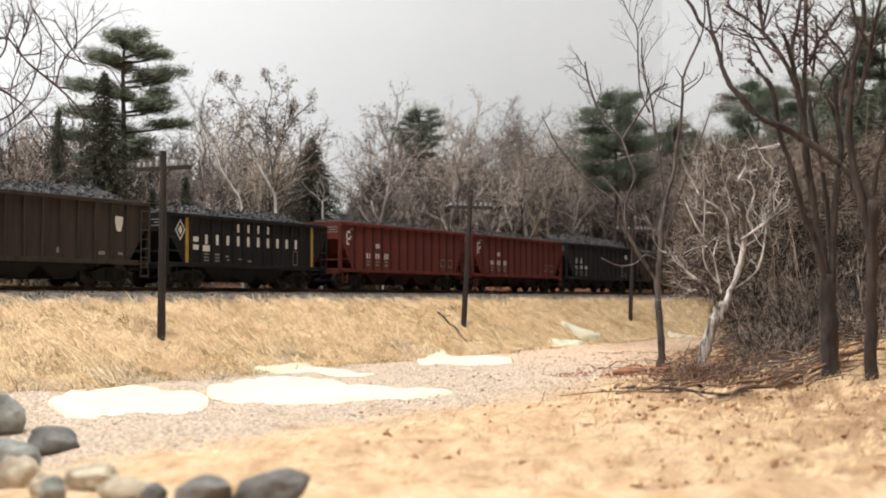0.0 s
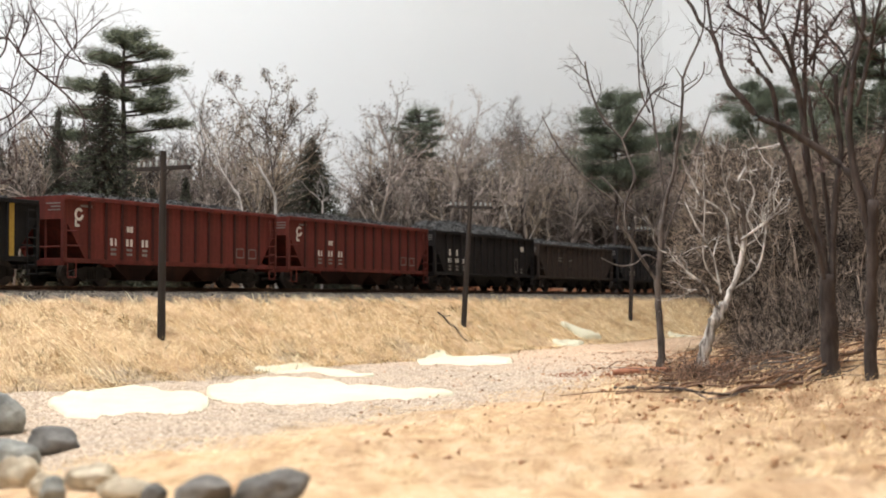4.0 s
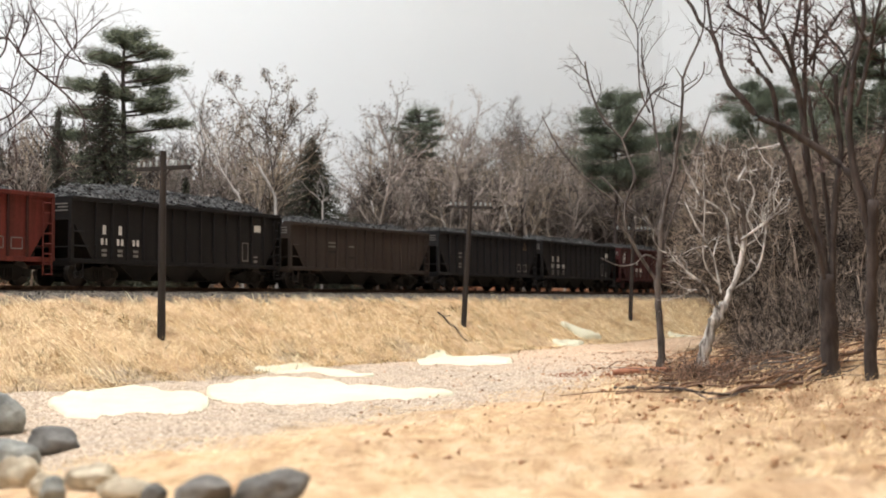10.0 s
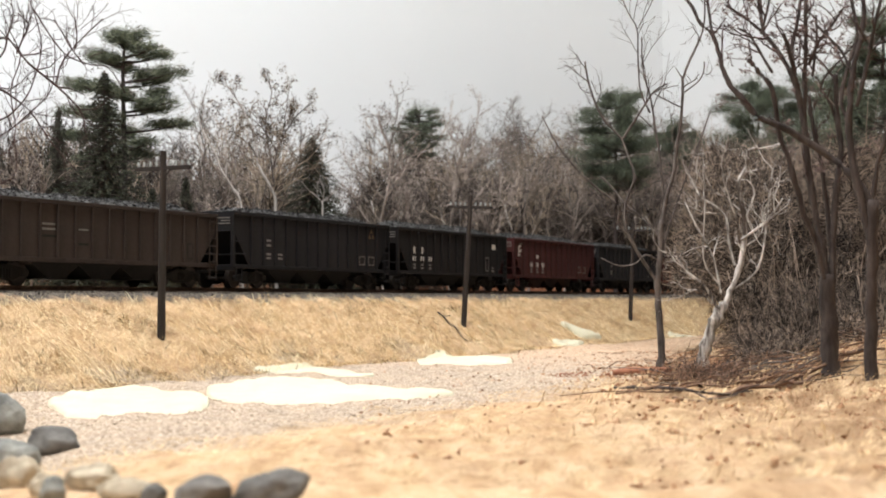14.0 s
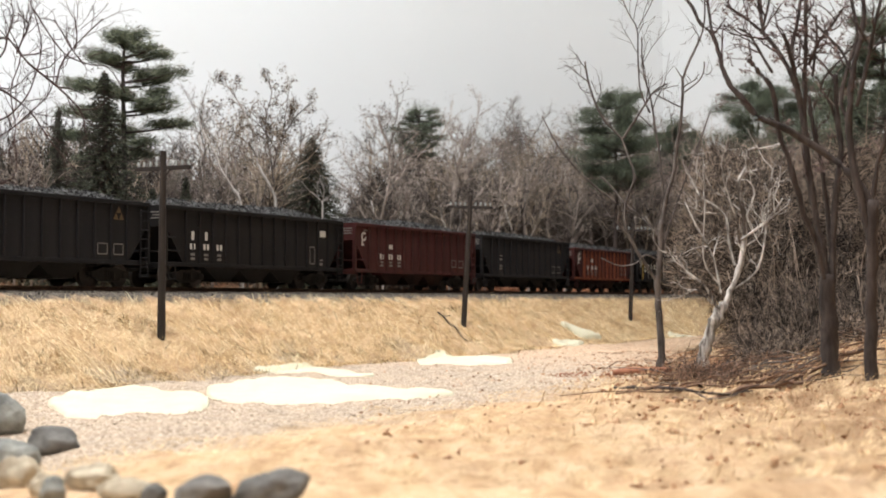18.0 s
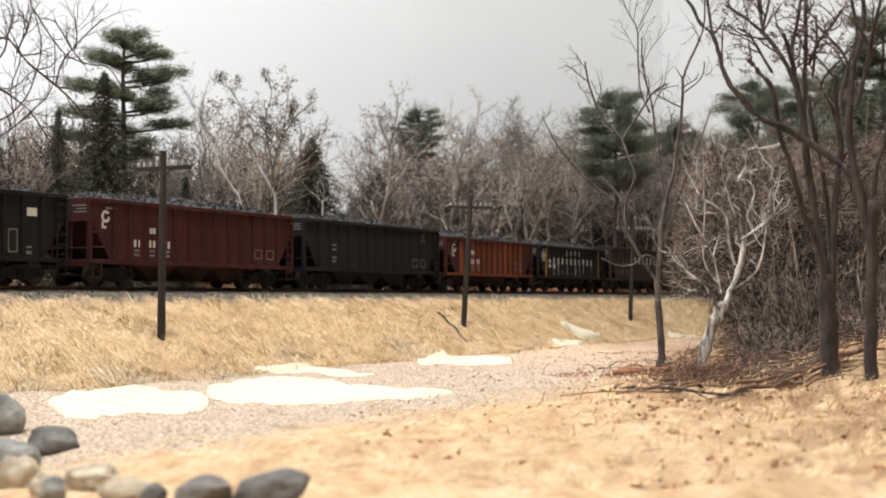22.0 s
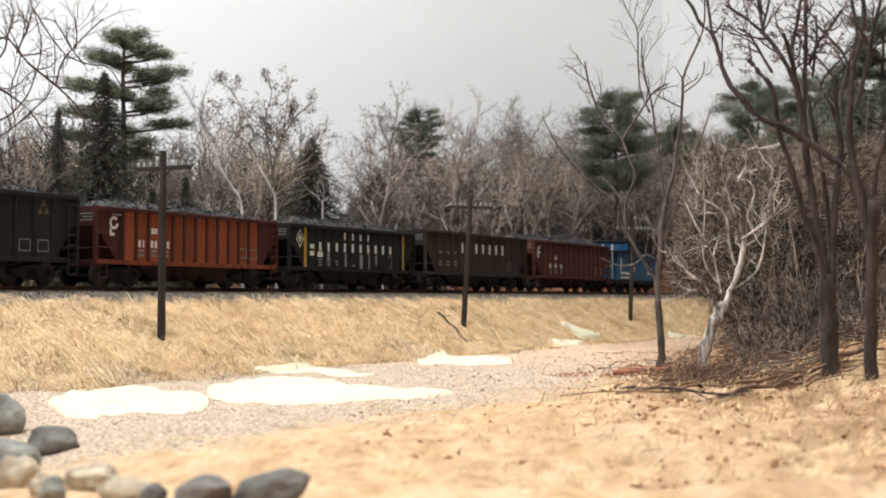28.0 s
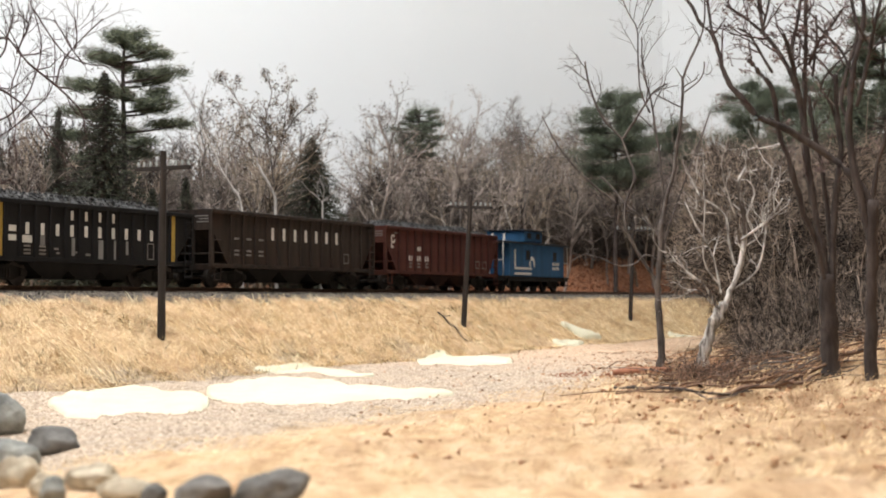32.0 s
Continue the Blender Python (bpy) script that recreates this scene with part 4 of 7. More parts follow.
    bm = bmesh.new()
    for x, z, w, h in [(27 + 3.4 * a, 19.5 - 3.4 * b, 2.4, 2.2) for a in range(4) for b in range(2)]:
        box(bm, x, x + w, -W - 0.15, -W - 0.02, z, z + h)
    part("lettering", bm, M_BARE, car)
    bm = bmesh.new()
    rod(bm, (-57, -6, 35), (-57, -6, 41), 0.9, 6)
    rod(bm, (-50, -12, 35), (-50, -12, 41), 0.9, 6)
    part("roof_rail", bm, M_BARE, car, "pale curved roof grab rail")
    for x in (-37, 37):
        truck = share("truck", SHARED["truck"], car, pose(x * MM, 0, 0))
        for w in (-10.25, 10.25):
            WHEELS.append((share("wheelset", SHARED["wheelset"], truck, pose(w * MM, 0, 5.15 * MM)), w))
    return car


# where each car's middle stands along the track at 13 s
CAR_AT = [-1.0774, -0.9192, -0.7583, -0.5912, -0.4258, -0.2613, -0.0930, 0.0734, 0.2419, 0.4081, 0.5650, 0.7135, 0.8742, 1.0430, 1.1930]


# ---- poles, snow, stones ----
def build_poles():
    first = None
    for k in range(4):
        q = on_track([-0.615, -0.3285, -0.0500, 0.2415][k], 0.057)
        m = Matrix.Translation(on_ground(q.x, q.y, 0.002)) @ pose(0, 0, 0, 0, [0.5, 0.2, 3.2, 2.2, 1.0][k], 0) @ pose(0, 0, 0, 0, 0, TURN)
        if first is None:
            first = thing("telegraph_pole", m, "dark creosoted wooden telegraph pole with one crossarm", "telegraph pole", "poles along the track")
            bm = bmesh.new()
            rod(bm, (0, 0, 0), (0, 0, 80), 1.75, 10, 1.35)
            part("pole", bm, M_POLE, first)
            bm = bmesh.new()
            box(bm, -0.8, 0.8, -14.5, 14.5, 72.0, 73.6, 0.15)
            arm = part("crossarm", bm, M_POLE, first)
            bm = bmesh.new()
            rod(bm, (-0.9, -5, 72.5), (-0.9, 0, 67), 0.3, 5)
            rod(bm, (-0.9, 5, 72.5), (-0.9, 0, 67), 0.3, 5)
            part("brace", bm, M_POLE, first)
            ins = None
            for y in (-13.2, -10, -6.8, -3.6, 3.6, 6.8, 10, 13.2):
                if ins is None:
                    bm = bmesh.new()
                    rod(bm, (0, 0, 0), (0, 0, 1.2), 0.35, 6)
                    rod(bm, (0, 0, 1.0), (0, 0, 2.3), 0.6, 8, 0.35)
                    ins = part("insulator", bm, M_GLASS, arm, "pale glass insulator", place=pose(0, y * MM, 0.0735))
                else:
                    share("insulator", ins, arm, pose(0, y * MM, 0.0735))
        else:
            copy_thing(first, m)


def snow_patch(stations, seed, thick=0.0008):
    """A thin melting patch: near and far edge (x, y, x, y in millimetres) from one end to the other, domed, with a ragged rim."""
    ends = [(Vector((a, b, 0)) * MM, Vector((c, d, 0)) * MM) for a, b, c, d in stations]
    near = smooth_path([e[0] for e in ends], 7)
    far = smooth_path([e[1] for e in ends], 7)
    verts, faces, across = [], [], 12
    last = len(near) - 1
    for i, (a, b) in enumerate(zip(near, far)):
        wide = (b - a).length
        a = a + (a - b) * 0.5 * min(0.35, 0.004 / max(wide, 0.004)) * noise.noise((i * 0.45 + seed, 3.0, 0)) + Vector((0, 0.0022 * noise.noise((i * 0.9, seed, 0)), 0))
        b = b + (b - a) * 0.5 * min(0.35, 0.005 / max(wide, 0.004)) * noise.noise((i * 0.40 + seed, 8.0, 0)) + Vector((0, 0.0026 * noise.noise((i * 0.8, seed, 4)), 0))
        end = min(1.0, min(i, last - i) / 3)
        for j in range(across + 1):
            f = j / across
            q = a.lerp(b, f)
            rim = 1 - abs(2 * f - 1) ** 4
            h = thick * rim * end + thick * 0.4 * noise.noise((q.x * 110, q.y * 60, seed)) * rim
            low = j in (0, across) or i in (0, last)
            verts.append((q.x, q.y, float(ground_z(q.x, q.y)) + (-0.0008 if low else 0.0003 + h)))
    w = across + 1
    for i in range(last):
        for j in range(across):
            faces.append((i * w + j, (i + 1) * w + j, (i + 1) * w + j + 1, i * w + j + 1))
    ob = sheet("snow_patch", verts, faces, M_SNOW, smooth=True)
    return tagged(ob, "thin melting patch of white snow on the ground", "snow", "snow patches")


def build_snow():
    snow_patch([(-114, 391, -115, 395), (-103, 368, -118, 423), (-93, 352, -118, 448), (-89, 362, -122, 492), (-84, 370, -113, 496), (-76, 367, -97, 470), (-69, 364, -87, 463), (-67, 381, -79, 447), (-67, 390, -68, 396)], 1)
    snow_patch([(-78, 447, -81, 464), (-63, 397, -77, 480), (-55, 398, -71, 509), (-45, 386, -63, 540), (-36, 383, -49, 528), (-27, 395, -34, 492), (-18, 409, -21, 481), (-6, 415, -7, 475), (4, 434, 4, 442)], 2)
    snow_patch([(-82, 583, -82, 587), (-75, 580, -76, 605), (-52, 550, -61, 630), (-41, 535, -45, 582), (-31, 528, -33, 551), (-27, 540, -28, 552)], 3)
    snow_patch([(-12, 652, -14, 712), (-6, 633, -7, 730), (0, 633, 0, 749), (7, 633, 8, 742), (18, 636, 20, 725), (28, 630, 30, 689), (32, 632, 34, 655)], 4)
    snow_patch([(81, 935, 81, 941), (88, 938, 89, 948), (96, 939, 98, 955), (105, 951, 107, 963), (113, 963, 113, 966)], 5, 0.0024)
    snow_patch([(71, 884, 71, 891), (79, 874, 81, 899), (87, 884, 90, 919), (93, 894, 97, 937)], 6, 0.0022)
    snow_patch([(180, 1088, 181, 1097), (188, 1082, 192, 1118), (199, 1078, 205, 1125), (214, 1095, 216, 1110)], 7)


def stone(x, y, sx, sy, top, turn, seed, material, label, tilt=0.0):
    """A water-worn stone, half widths in millimetres, its crown top above the ground; flattened faces, one edge sunk in the straw."""
    rng = random.Random(int(seed * 10))
    cuts = []
    for k in range(6):
        c = Vector((rng.gauss(0, 1), rng.gauss(0, 1), rng.gauss(0, 0.8))).normalized()
        cuts.append((c, rng.uniform(0.70, 0.92)))
    sz = top / 1.55
    bm = bmesh.new()
    bmesh.ops.create_icosphere(bm, subdivisions=4, radius=1.0)
    for v in bm.verts:
        d = v.co.normalized()
        d = d * (1 + 0.24 * noise.noise(d * 1.3 + Vector((seed, 0, 0))) + 0.09 * noise.noise(d * 3.6 + Vector((0, seed, 0))) + 0.03 * noise.noise(d * 11))
        for c, reach in cuts:
            over = d.dot(c) - reach
            if over > 0:
                d = d - c * over * 0.8
        v.co = (d.x * sx, d.y * sy, max(d.z, -0.8) * sz)
    for f in bm.faces:
        f.smooth = True
    z = float(ground_z(x, y)) + sz * MM * 0.55
    ob = part("stone", bm, material, place=pose(x, y, z, 0, tilt, turn))
    return tagged(ob, label, "stone", "stones beside the ditch")


def build_stones():
    g = "rounded grey river stone lying on the straw"
    q = "tan and white quartz stone on the straw"
    d = "dark rounded stone on the straw"
    stone(-0.1015, 0.314, 4.9, 5, 8.8, 20, 1.3, M_ROCK_PALE, g)
    stone(-0.0808, 0.282, 5.6, 4.2, 5.3, 0, 2.7, M_ROCK, g, 8)
    stone(-0.0800, 0.253, 6.0, 3.9, 4.9, -8, 3.1, M_ROCK_PALE, g, 8)
    stone(-0.0640, 0.205, 3.8, 3.8, 4.6, 40, 12.1, M_ROCK_TAN, q)
    stone(-0.0560, 0.191, 1.9, 2.0, 3.0, 20, 4.4, M_ROCK_TAN, q)
    stone(-0.0527, 0.184, 1.8, 2.0, 3.3, 0, 14.9, M_ROCK_PALE, g)
    stone(-0.0500, 0.195, 4.1, 3.4, 3.3, 0, 6.9, M_ROCK_TAN, q)
    stone(-0.0437, 0.187, 3.7, 2.6, 2.9, 0, 8.8, M_ROCK_TAN, q)
    stone(-0.0384, 0.181, 1.7, 1.8, 2.4, 0, 18.8, M_ROCK, d)
    stone(-0.0313, 0.179, 3.9, 3.0, 3.6, 0, 7.5, M_ROCK, d)
    stone(-0.0223, 0.180, 5.4, 3.6, 4.3, 8, 9.6, M_ROCK, d, -12)


# ---- trees ----
class Wood:
    """Collects tapered tubes as one mesh."""

    def __init__(self):
        self.v, self.f = [], []

    def tube(self, pts, radii, sides, point=False):
        base = len(self.v)
        n = len(pts)
        if point:
            self.v_tip = pts[-1]
            pts, radii = pts[:-1], radii[:-1]
            n -= 1
        for i, (q, r) in enumerate(zip(pts, radii)):
            d = (pts[min(i + 1, n - 1)] - pts[max(i - 1, 0)]) if n > 1 else self.v_tip - pts[0]
            d = d.normalized() if d.length > 1e-9 else Vector((0, 0, 1))
            a = d.orthogonal().normalized()
            b = d.cross(a)
            for k in range(sides):
                t = 2 * math.pi * k / sides
                self.v.append(q + (a * math.cos(t) + b * math.sin(t)) * r)
        for i in range(n - 1):
            for k in range(sides):
                j = (k + 1) % sides
                self.f.append((base + i * sides + k, base + i * sides + j, base + (i + 1) * sides + j, base + (i + 1) * sides + k))
        if point:
            self.v.append(self.v_tip)
            for k in range(sides):
                self.f.append((base + (n - 1) * sides + k, base + (n - 1) * sides + (k + 1) % sides, base + n * sides))
        else:
            self.f.append(tuple(base + (n - 1) * sides + k for k in range(sides)))

    def flake(self, c, rng, size):
        """A bud or a shred of dead leaf."""
        base = len(self.v)
        for _ in range(3):
            self.v.append(c + Vector((rng.gauss(0, 1), rng.gauss(0, 1), rng.gauss(0, 1))) * size)
        self.f.append((base, base + 1, base + 2))

    def object(self, name, material, parent, label="", smooth=True):
        return sheet(name, self.v, self.f, material, parent, label, smooth=smooth)


def turned(d, angle, rng):
    """d, turned by the angle in a chance direction."""
    a = d.orthogonal().normalized()
    a.rotate(Matrix.Rotation(rng.uniform(0, 2 * math.pi), 3, d))
    e = d.copy()
    e.rotate(Matrix.Rotation(angle, 3, a))
    return e.normalized()


def grow(woods, start, d, length, radius, level, rng, spec, buds=0, tipsteps=1, thin=0.62):
    """One branch with its side branches. spec: per level (children, angle, ratio, wiggle, lift, first child)."""
    kids, angle, ratio, wig, lift, begin = spec[level]
    last = level + 1 >= len(spec)
    steps = 7 if level == 0 else (5 if level == 1 else (tipsteps if last else 3))
    pts, q, e = [start.copy()], start.copy(), d.copy()
    for i in range(steps):
        e = (e + Vector((rng.gauss(0, wig), rng.gauss(0, wig), rng.gauss(0, wig) + lift))).normalized()
        q = q + e * (length / steps)
        pts.append(q.copy())
    tip = 0.45 if level < len(spec) - 1 else 0.35
    radii = [radius * (1 - (1 - tip) * i / steps) for i in range(steps + 1)]
    woods[min(level, len(woods) - 1)].tube(pts, radii, 7 if level == 0 else (5 if level == 1 and len(spec) > 4 else 3 if level > 1 else 4), point=last)
    if last:
        if buds:
            for k in range(buds):
                c = pts[-1 - k % 2] + Vector((rng.gauss(0, 1), rng.gauss(0, 1), rng.gauss(0, 1))) * 0.0009
                woods[-1].flake(c, rng, 0.00046)
        return
    for k in range(kids):
        f = begin + (1 - begin) * (k + rng.uniform(0.1, 0.9)) / kids
        i = min(int(f * steps), steps - 1)
        w = f * steps - i
        at = pts[i].lerp(pts[i + 1], w)
        axis = (pts[i + 1] - pts[i]).normalized()
        r = radii[i] * thin
        grow(woods, at, turned(axis, angle * rng.uniform(0.65, 1.3), rng), length * ratio * rng.uniform(0.65, 1.2) * (1.15 - 0.45 * f), r, level + 1, rng, spec, buds, tipsteps, thin)


def bare_tree(seed, height, radius, spec, bark, twig, label, name="bare_tree", lean=(0, 0), buds=0, joined=False, tipsteps=1, thin=0.66):
    rng = random.Random(seed)
    tree = thing(name, pose(0, 0, 0), label, "tree")
    a, b = Wood(), Wood()
    grow([a, b] if joined else [a, a, b], Vector((0, 0, 0)), Vector((lean[0], lean[1], 1)).normalized(), height, radius, 0, rng, spec, buds, tipsteps, thin)
    a.object("trunk", bark, tree)
    b.object("crown", twig, tree)
    return tree


def limbed_tree(seed, trunk, radius, limbs, spec, bark, twig, label, name="bare_tree", buds=0, thin=0.60):
    """A tree with a bent trunk and chosen limbs: (share of the trunk, tilt to the right, tilt away, length, radius)."""
    rng = random.Random(seed)
    tree = thing(name, pose(0, 0, 0), label, "tree")
    a, b = Wood(), Wood()
    pts = [Vector(q) * MM for q in trunk]
    fine = []
    for i in range(len(pts) - 1):
        for k in range(3):
            fine.append(pts[i].lerp(pts[i + 1], k / 3) + Vector((rng.gauss(0, 1), rng.gauss(0, 1), 0)) * radius * 0.12 * (i + k > 0))
    fine.append(pts[-1])
    n = len(fine) - 1
    rad = [radius * (1 - 0.5 * i / n) * (1.25 if i == 0 else rng.uniform(0.9, 1.1)) for i in range(n + 1)]
    a.tube(fine, rad, 10)
    for f, right, away, length, r in limbs:
        i = min(int(f * n), n - 1)
        at = fine[i].lerp(fine[i + 1], f * n - i)
        d = Vector((math.sin(math.radians(right)), math.sin(math.radians(away)), max(0.15, math.cos(math.radians(right)) * math.cos(math.radians(away)))))
        grow([a, a, b], at, d.normalized(), length * MM, r * MM, 1, rng, spec, buds, 2, thin)
    a.object("trunk", bark, tree)
    b.object("crown", twig, tree)
    return tree


def blades(points, dirs, lengths, widths, seed):
    """Flat thin needles: one narrow triangle each."""
    rng = np.random.default_rng(seed)
    side = np.cross(dirs, rng.normal(size=dirs.shape))
    side /= np.linalg.norm(side, axis=1)[:, None] + 1e-9
    a = points - side * widths[:, None]
    b = points + side * widths[:, None]
    c = points + dirs * lengths[:, None]
    v = np.stack([a, b, c], 1).reshape(-1, 3)
    return v, np.arange(len(v)).reshape(-1, 3)


def pine_tree(seed, height, label, tiers=13, reach=0.26, start=0.3, flat=0.35, density=260, needle=0.0042, whorl=2, paint_of=None):
    """A pine with flat needle pads on level limbs."""
    rng = random.Random(seed)
    nr = np.random.default_rng(seed)
    tree = thing("pine_tree", pose(0, 0, 0), label, "pine tree")
    wood = Wood()
    pts = [Vector((rng.gauss(0, 0.001), rng.gauss(0, 0.001), height * i / 8)) for i in range(9)]
    wood.tube(pts, [0.0026 * (1 - 0.75 * i / 8) for i in range(9)], 7)
    P, D, Ln = [], [], []
    for k in range(tiers):
        f = start + (1 - start) * (k + rng.uniform(-0.3, 0.3)) / tiers
        z = height * min(f, 0.985)
        a = k * 2.4 + rng.uniform(-0.4, 0.4)
        g = (f - start) / (1 - start)
        shape = 0.65 + 0.35 * math.sin(math.pi * g) - 0.25 * g ** 3
        for j in range(whorl):
            aa = a + j * 2 * math.pi / whorl + rng.uniform(-0.35, 0.35)
            ln = height * reach * shape * rng.uniform(0.6, 1.15)
            d = Vector((math.cos(aa), math.sin(aa), rng.uniform(0.05, 0.3))).normalized()
            limb = [Vector((0, 0, z)) + d * ln * i / 4 + Vector((0, 0, -0.002 * i * (4 - i) / 4)) for i in range(5)]
            wood.tube(limb, [0.0010 * (1 - 0.2 * i) + 0.0002 for i in range(5)], 4)
            for c in range(5):
                w = 0.5 + 0.5 * c / 4
                cen = np.array(Vector((0, 0, z)) + d * ln * w)
                cen = cen + nr.normal(0, ln * 0.08, 3) * np.array([1, 1, 0.3])
                n = int(density * (0.5 + 0.5 * shape))
                off = nr.normal(size=(n, 3)) * np.array([1, 1, flat]) * ln * 0.15
                P.append(cen + off)
                dd = nr.normal(size=(n, 3)) * np.array([1, 1, 0.5]) + np.array([0, 0, 0.55]) + np.array(d) * 0.5
                D.append(dd / np.linalg.norm(dd, axis=1)[:, None])
                Ln.append(nr.uniform(0.6, 1.2, n) * needle)
    n = density * 2
    P.append(np.array([0, 0, height]) + nr.normal(size=(n, 3)) * np.array([1, 1, 0.45]) * height * 0.045)
    dd = nr.normal(size=(n, 3)) * 0.7 + np.array([0, 0, 0.8])
    D.append(dd / np.linalg.norm(dd, axis=1)[:, None])
    Ln.append(nr.uniform(0.6, 1.2, n) * needle)
    P, D, Ln = np.concatenate(P), np.concatenate(D), np.concatenate(Ln)
    v, f = blades(P, D, Ln, np.full(len(P), 0.00022), seed)
    wood.object("trunk", M_BARK_DARK, tree)
    sheet("crown", v, f.tolist(), paint_of or M_PINE, tree)
    return tree


def layered_pine(seed, height, pads, label, needle=0.0046):
    """An old pine with flat needle pads on level limbs: (height, bearing, where the pad begins and ends on the limb, thickness), millimetres."""
    rng = random.Random(seed)
    nr = np.random.default_rng(seed)
    tree = thing("pine_tree", pose(0, 0, 0), label, "pine tree")
    wood = Wood()
    wood.tube([Vector((rng.gauss(0, 0.0006), rng.gauss(0, 0.0006), height * i / 8)) for i in range(9)], [0.0027 * (1 - 0.72 * i / 8) for i in range(9)], 8)
    P, D = [], []
    for h, bearing, a, b, thick in pads:
        t = math.radians(bearing)
        d = Vector((math.cos(t), math.sin(t), 0.06))
        root = Vector((0, 0, h * MM - 0.004))
        limb = [root.lerp(Vector((0, 0, h * MM)) + d * b * MM, i / 5) + Vector((0, 0, -0.0010 * math.sin(math.pi * i / 5))) for i in range(6)]
        wood.tube(limb, [0.0009 * (1 - 0.16 * i) + 0.00012 for i in range(6)], 4)
        for k in range(max(3, int((b - a) / 4.5))):
            u = a + (b - a) * (k + rng.random()) / max(3, int((b - a) / 4.5))
            side = rng.uniform(-0.45, 0.45) * (b - a) * 0.5
            c = Vector((0, 0, h * MM)) + d * u * MM + Vector((-d.y, d.x, 0)) * side * MM
            wood.tube([limb[2].lerp(limb[5], min(1, u / b)), c], [0.0003, 0.00015], 3)
            n = 320
            off = nr.normal(size=(n, 3)) * np.array([0.0030, 0.0030, 0.0007 * thick])
            P.append(np.array(c) + off)
            dd = nr.normal(size=(n, 3)) * np.array([1, 1, 0.35]) + np.array([0, 0, 0.45]) + np.array(d) * 0.6
            D.append(dd / np.linalg.norm(dd, axis=1)[:, None])
    P, D = np.concatenate(P), np.concatenate(D)
    v, f = blades(P, D, nr.uniform(0.5, 1.1, len(P)) * needle, np.full(len(P), 0.00020), seed)
    wood.object("trunk", M_BARK_DARK, tree)
    sheet("crown", v, f.tolist(), M_PINE, tree)
    return tree


def spruce_tree(seed, height, label, width=0.26, n=9000, needle=0.0042):
    """A dense narrow conifer with drooping sprays."""
    rng = random.Random(seed)
    nr = np.random.default_rng(seed)
    tree = thing("spruce_tree", pose(0, 0, 0), label, "spruce tree")
    wood = Wood()
    wood.tube([Vector((0, 0, height * i / 4)) for i in range(5)], [0.0024 * (1 - 0.22 * i) + 0.0002 for i in range(5)], 6)
    sprays = 230
    P, D = [], []
    for k in range(sprays):
        f = 0.04 + 0.95 * (k / sprays) ** 0.85
        a = k * 2.39996
        ln = height * width * (1 - f) ** 0.9 * rng.uniform(0.65, 1.15) + 0.0006
        d = np.array([math.cos(a), math.sin(a), -0.18 + 0.3 * f])
        m = max(12, int(n / sprays * (ln / (height * width) + 0.25)))
        u = nr.uniform(0.15, 1, m)
        pts = np.array([0, 0, height * f]) + d * (ln * u)[:, None] + nr.normal(0, 0.0013 * (1.15 - f), (m, 3))
        pts[:, 2] -= 0.25 * ln * u ** 2
        dd = nr.normal(size=(m, 3)) * 0.7 + d * 0.9 + np.array([0, 0, -0.1])
        P.append(pts), D.append(dd / np.linalg.norm(dd, axis=1)[:, None] * (0.3 + 0.7 * (1 - f)))
        wood.tube([Vector((0, 0, height * f)), Vector((0, 0, height * f)) + Vector(d) * ln * 0.8], [0.0005, 0.0002], 3)
    P, D = np.concatenate(P), np.concatenate(D)
    v, f = blades(P, D, nr.uniform(0.5, 1.1, len(P)) * needle, np.full(len(P), 0.00032), seed)
    wood.object("trunk", M_BARK_DARK, tree)
    sheet("crown", v, f.tolist(), M_SPRUCE, tree)
    return tree


# a spec row: children, angle, ratio of length, wiggle, lift, where the first child sits
SPEC_WOODS = [(12, 0.70, 0.46, 0.13, 0.03, 0.34), (8, 0.70, 0.50, 0.26, 0.06, 0.2), (6, 0.75, 0.50, 0.32, 0.05, 0.2), (0, 0, 0, 0.28, 0.03, 0)]
SPEC_WIDE = [(10, 0.85, 0.60, 0.12, 0.02, 0.32), (8, 0.7, 0.5, 0.18, 0.05, 0.2), (6, 0.7, 0.5, 0.24, 0.05, 0.25), (0, 0, 0, 0.3, 0.03, 0)]
SPEC_BRUSH = [(10, 0.85, 0.66, 0.18, 0.02, 0.08), (7, 0.85, 0.62, 0.34, 0.0, 0.1), (6, 0.95, 0.66, 0.40, 0.0, 0.1), (0, 0, 0, 0.5, 0.0, 0)]


def spread(first, places):
    """Copies of a thing at (x, y, turn, scale)."""
    for k, (x, y, turn, size) in enumerate(places):
        m = Matrix.Translation(on_ground(x, y, 0.0012)) @ pose(0, 0, 0, 0, 0, turn)
        if k == 0:
            first.scale = (size, size, size)
            first.matrix_basis = m @ Matrix.Diagonal((size, size, size, 1))
        else:
            ob = copy_thing(first, m)
            ob.matrix_basis = m @ Matrix.Diagonal((size, size, size, 1))


def by_bearing(b, d):
    return (b * d, d)


def size_at(q, rng):
    """Trees grow taller deeper in the woods."""
    room = 0.132 * q.y + 0.031 - float(ground_z(q.x, q.y))
    return min(1.45, room * rng.choice([rng.uniform(0.5, 0.85), rng.uniform(0.8, 1.0), rng.uniform(0.95, 1.15)]) / 0.132)


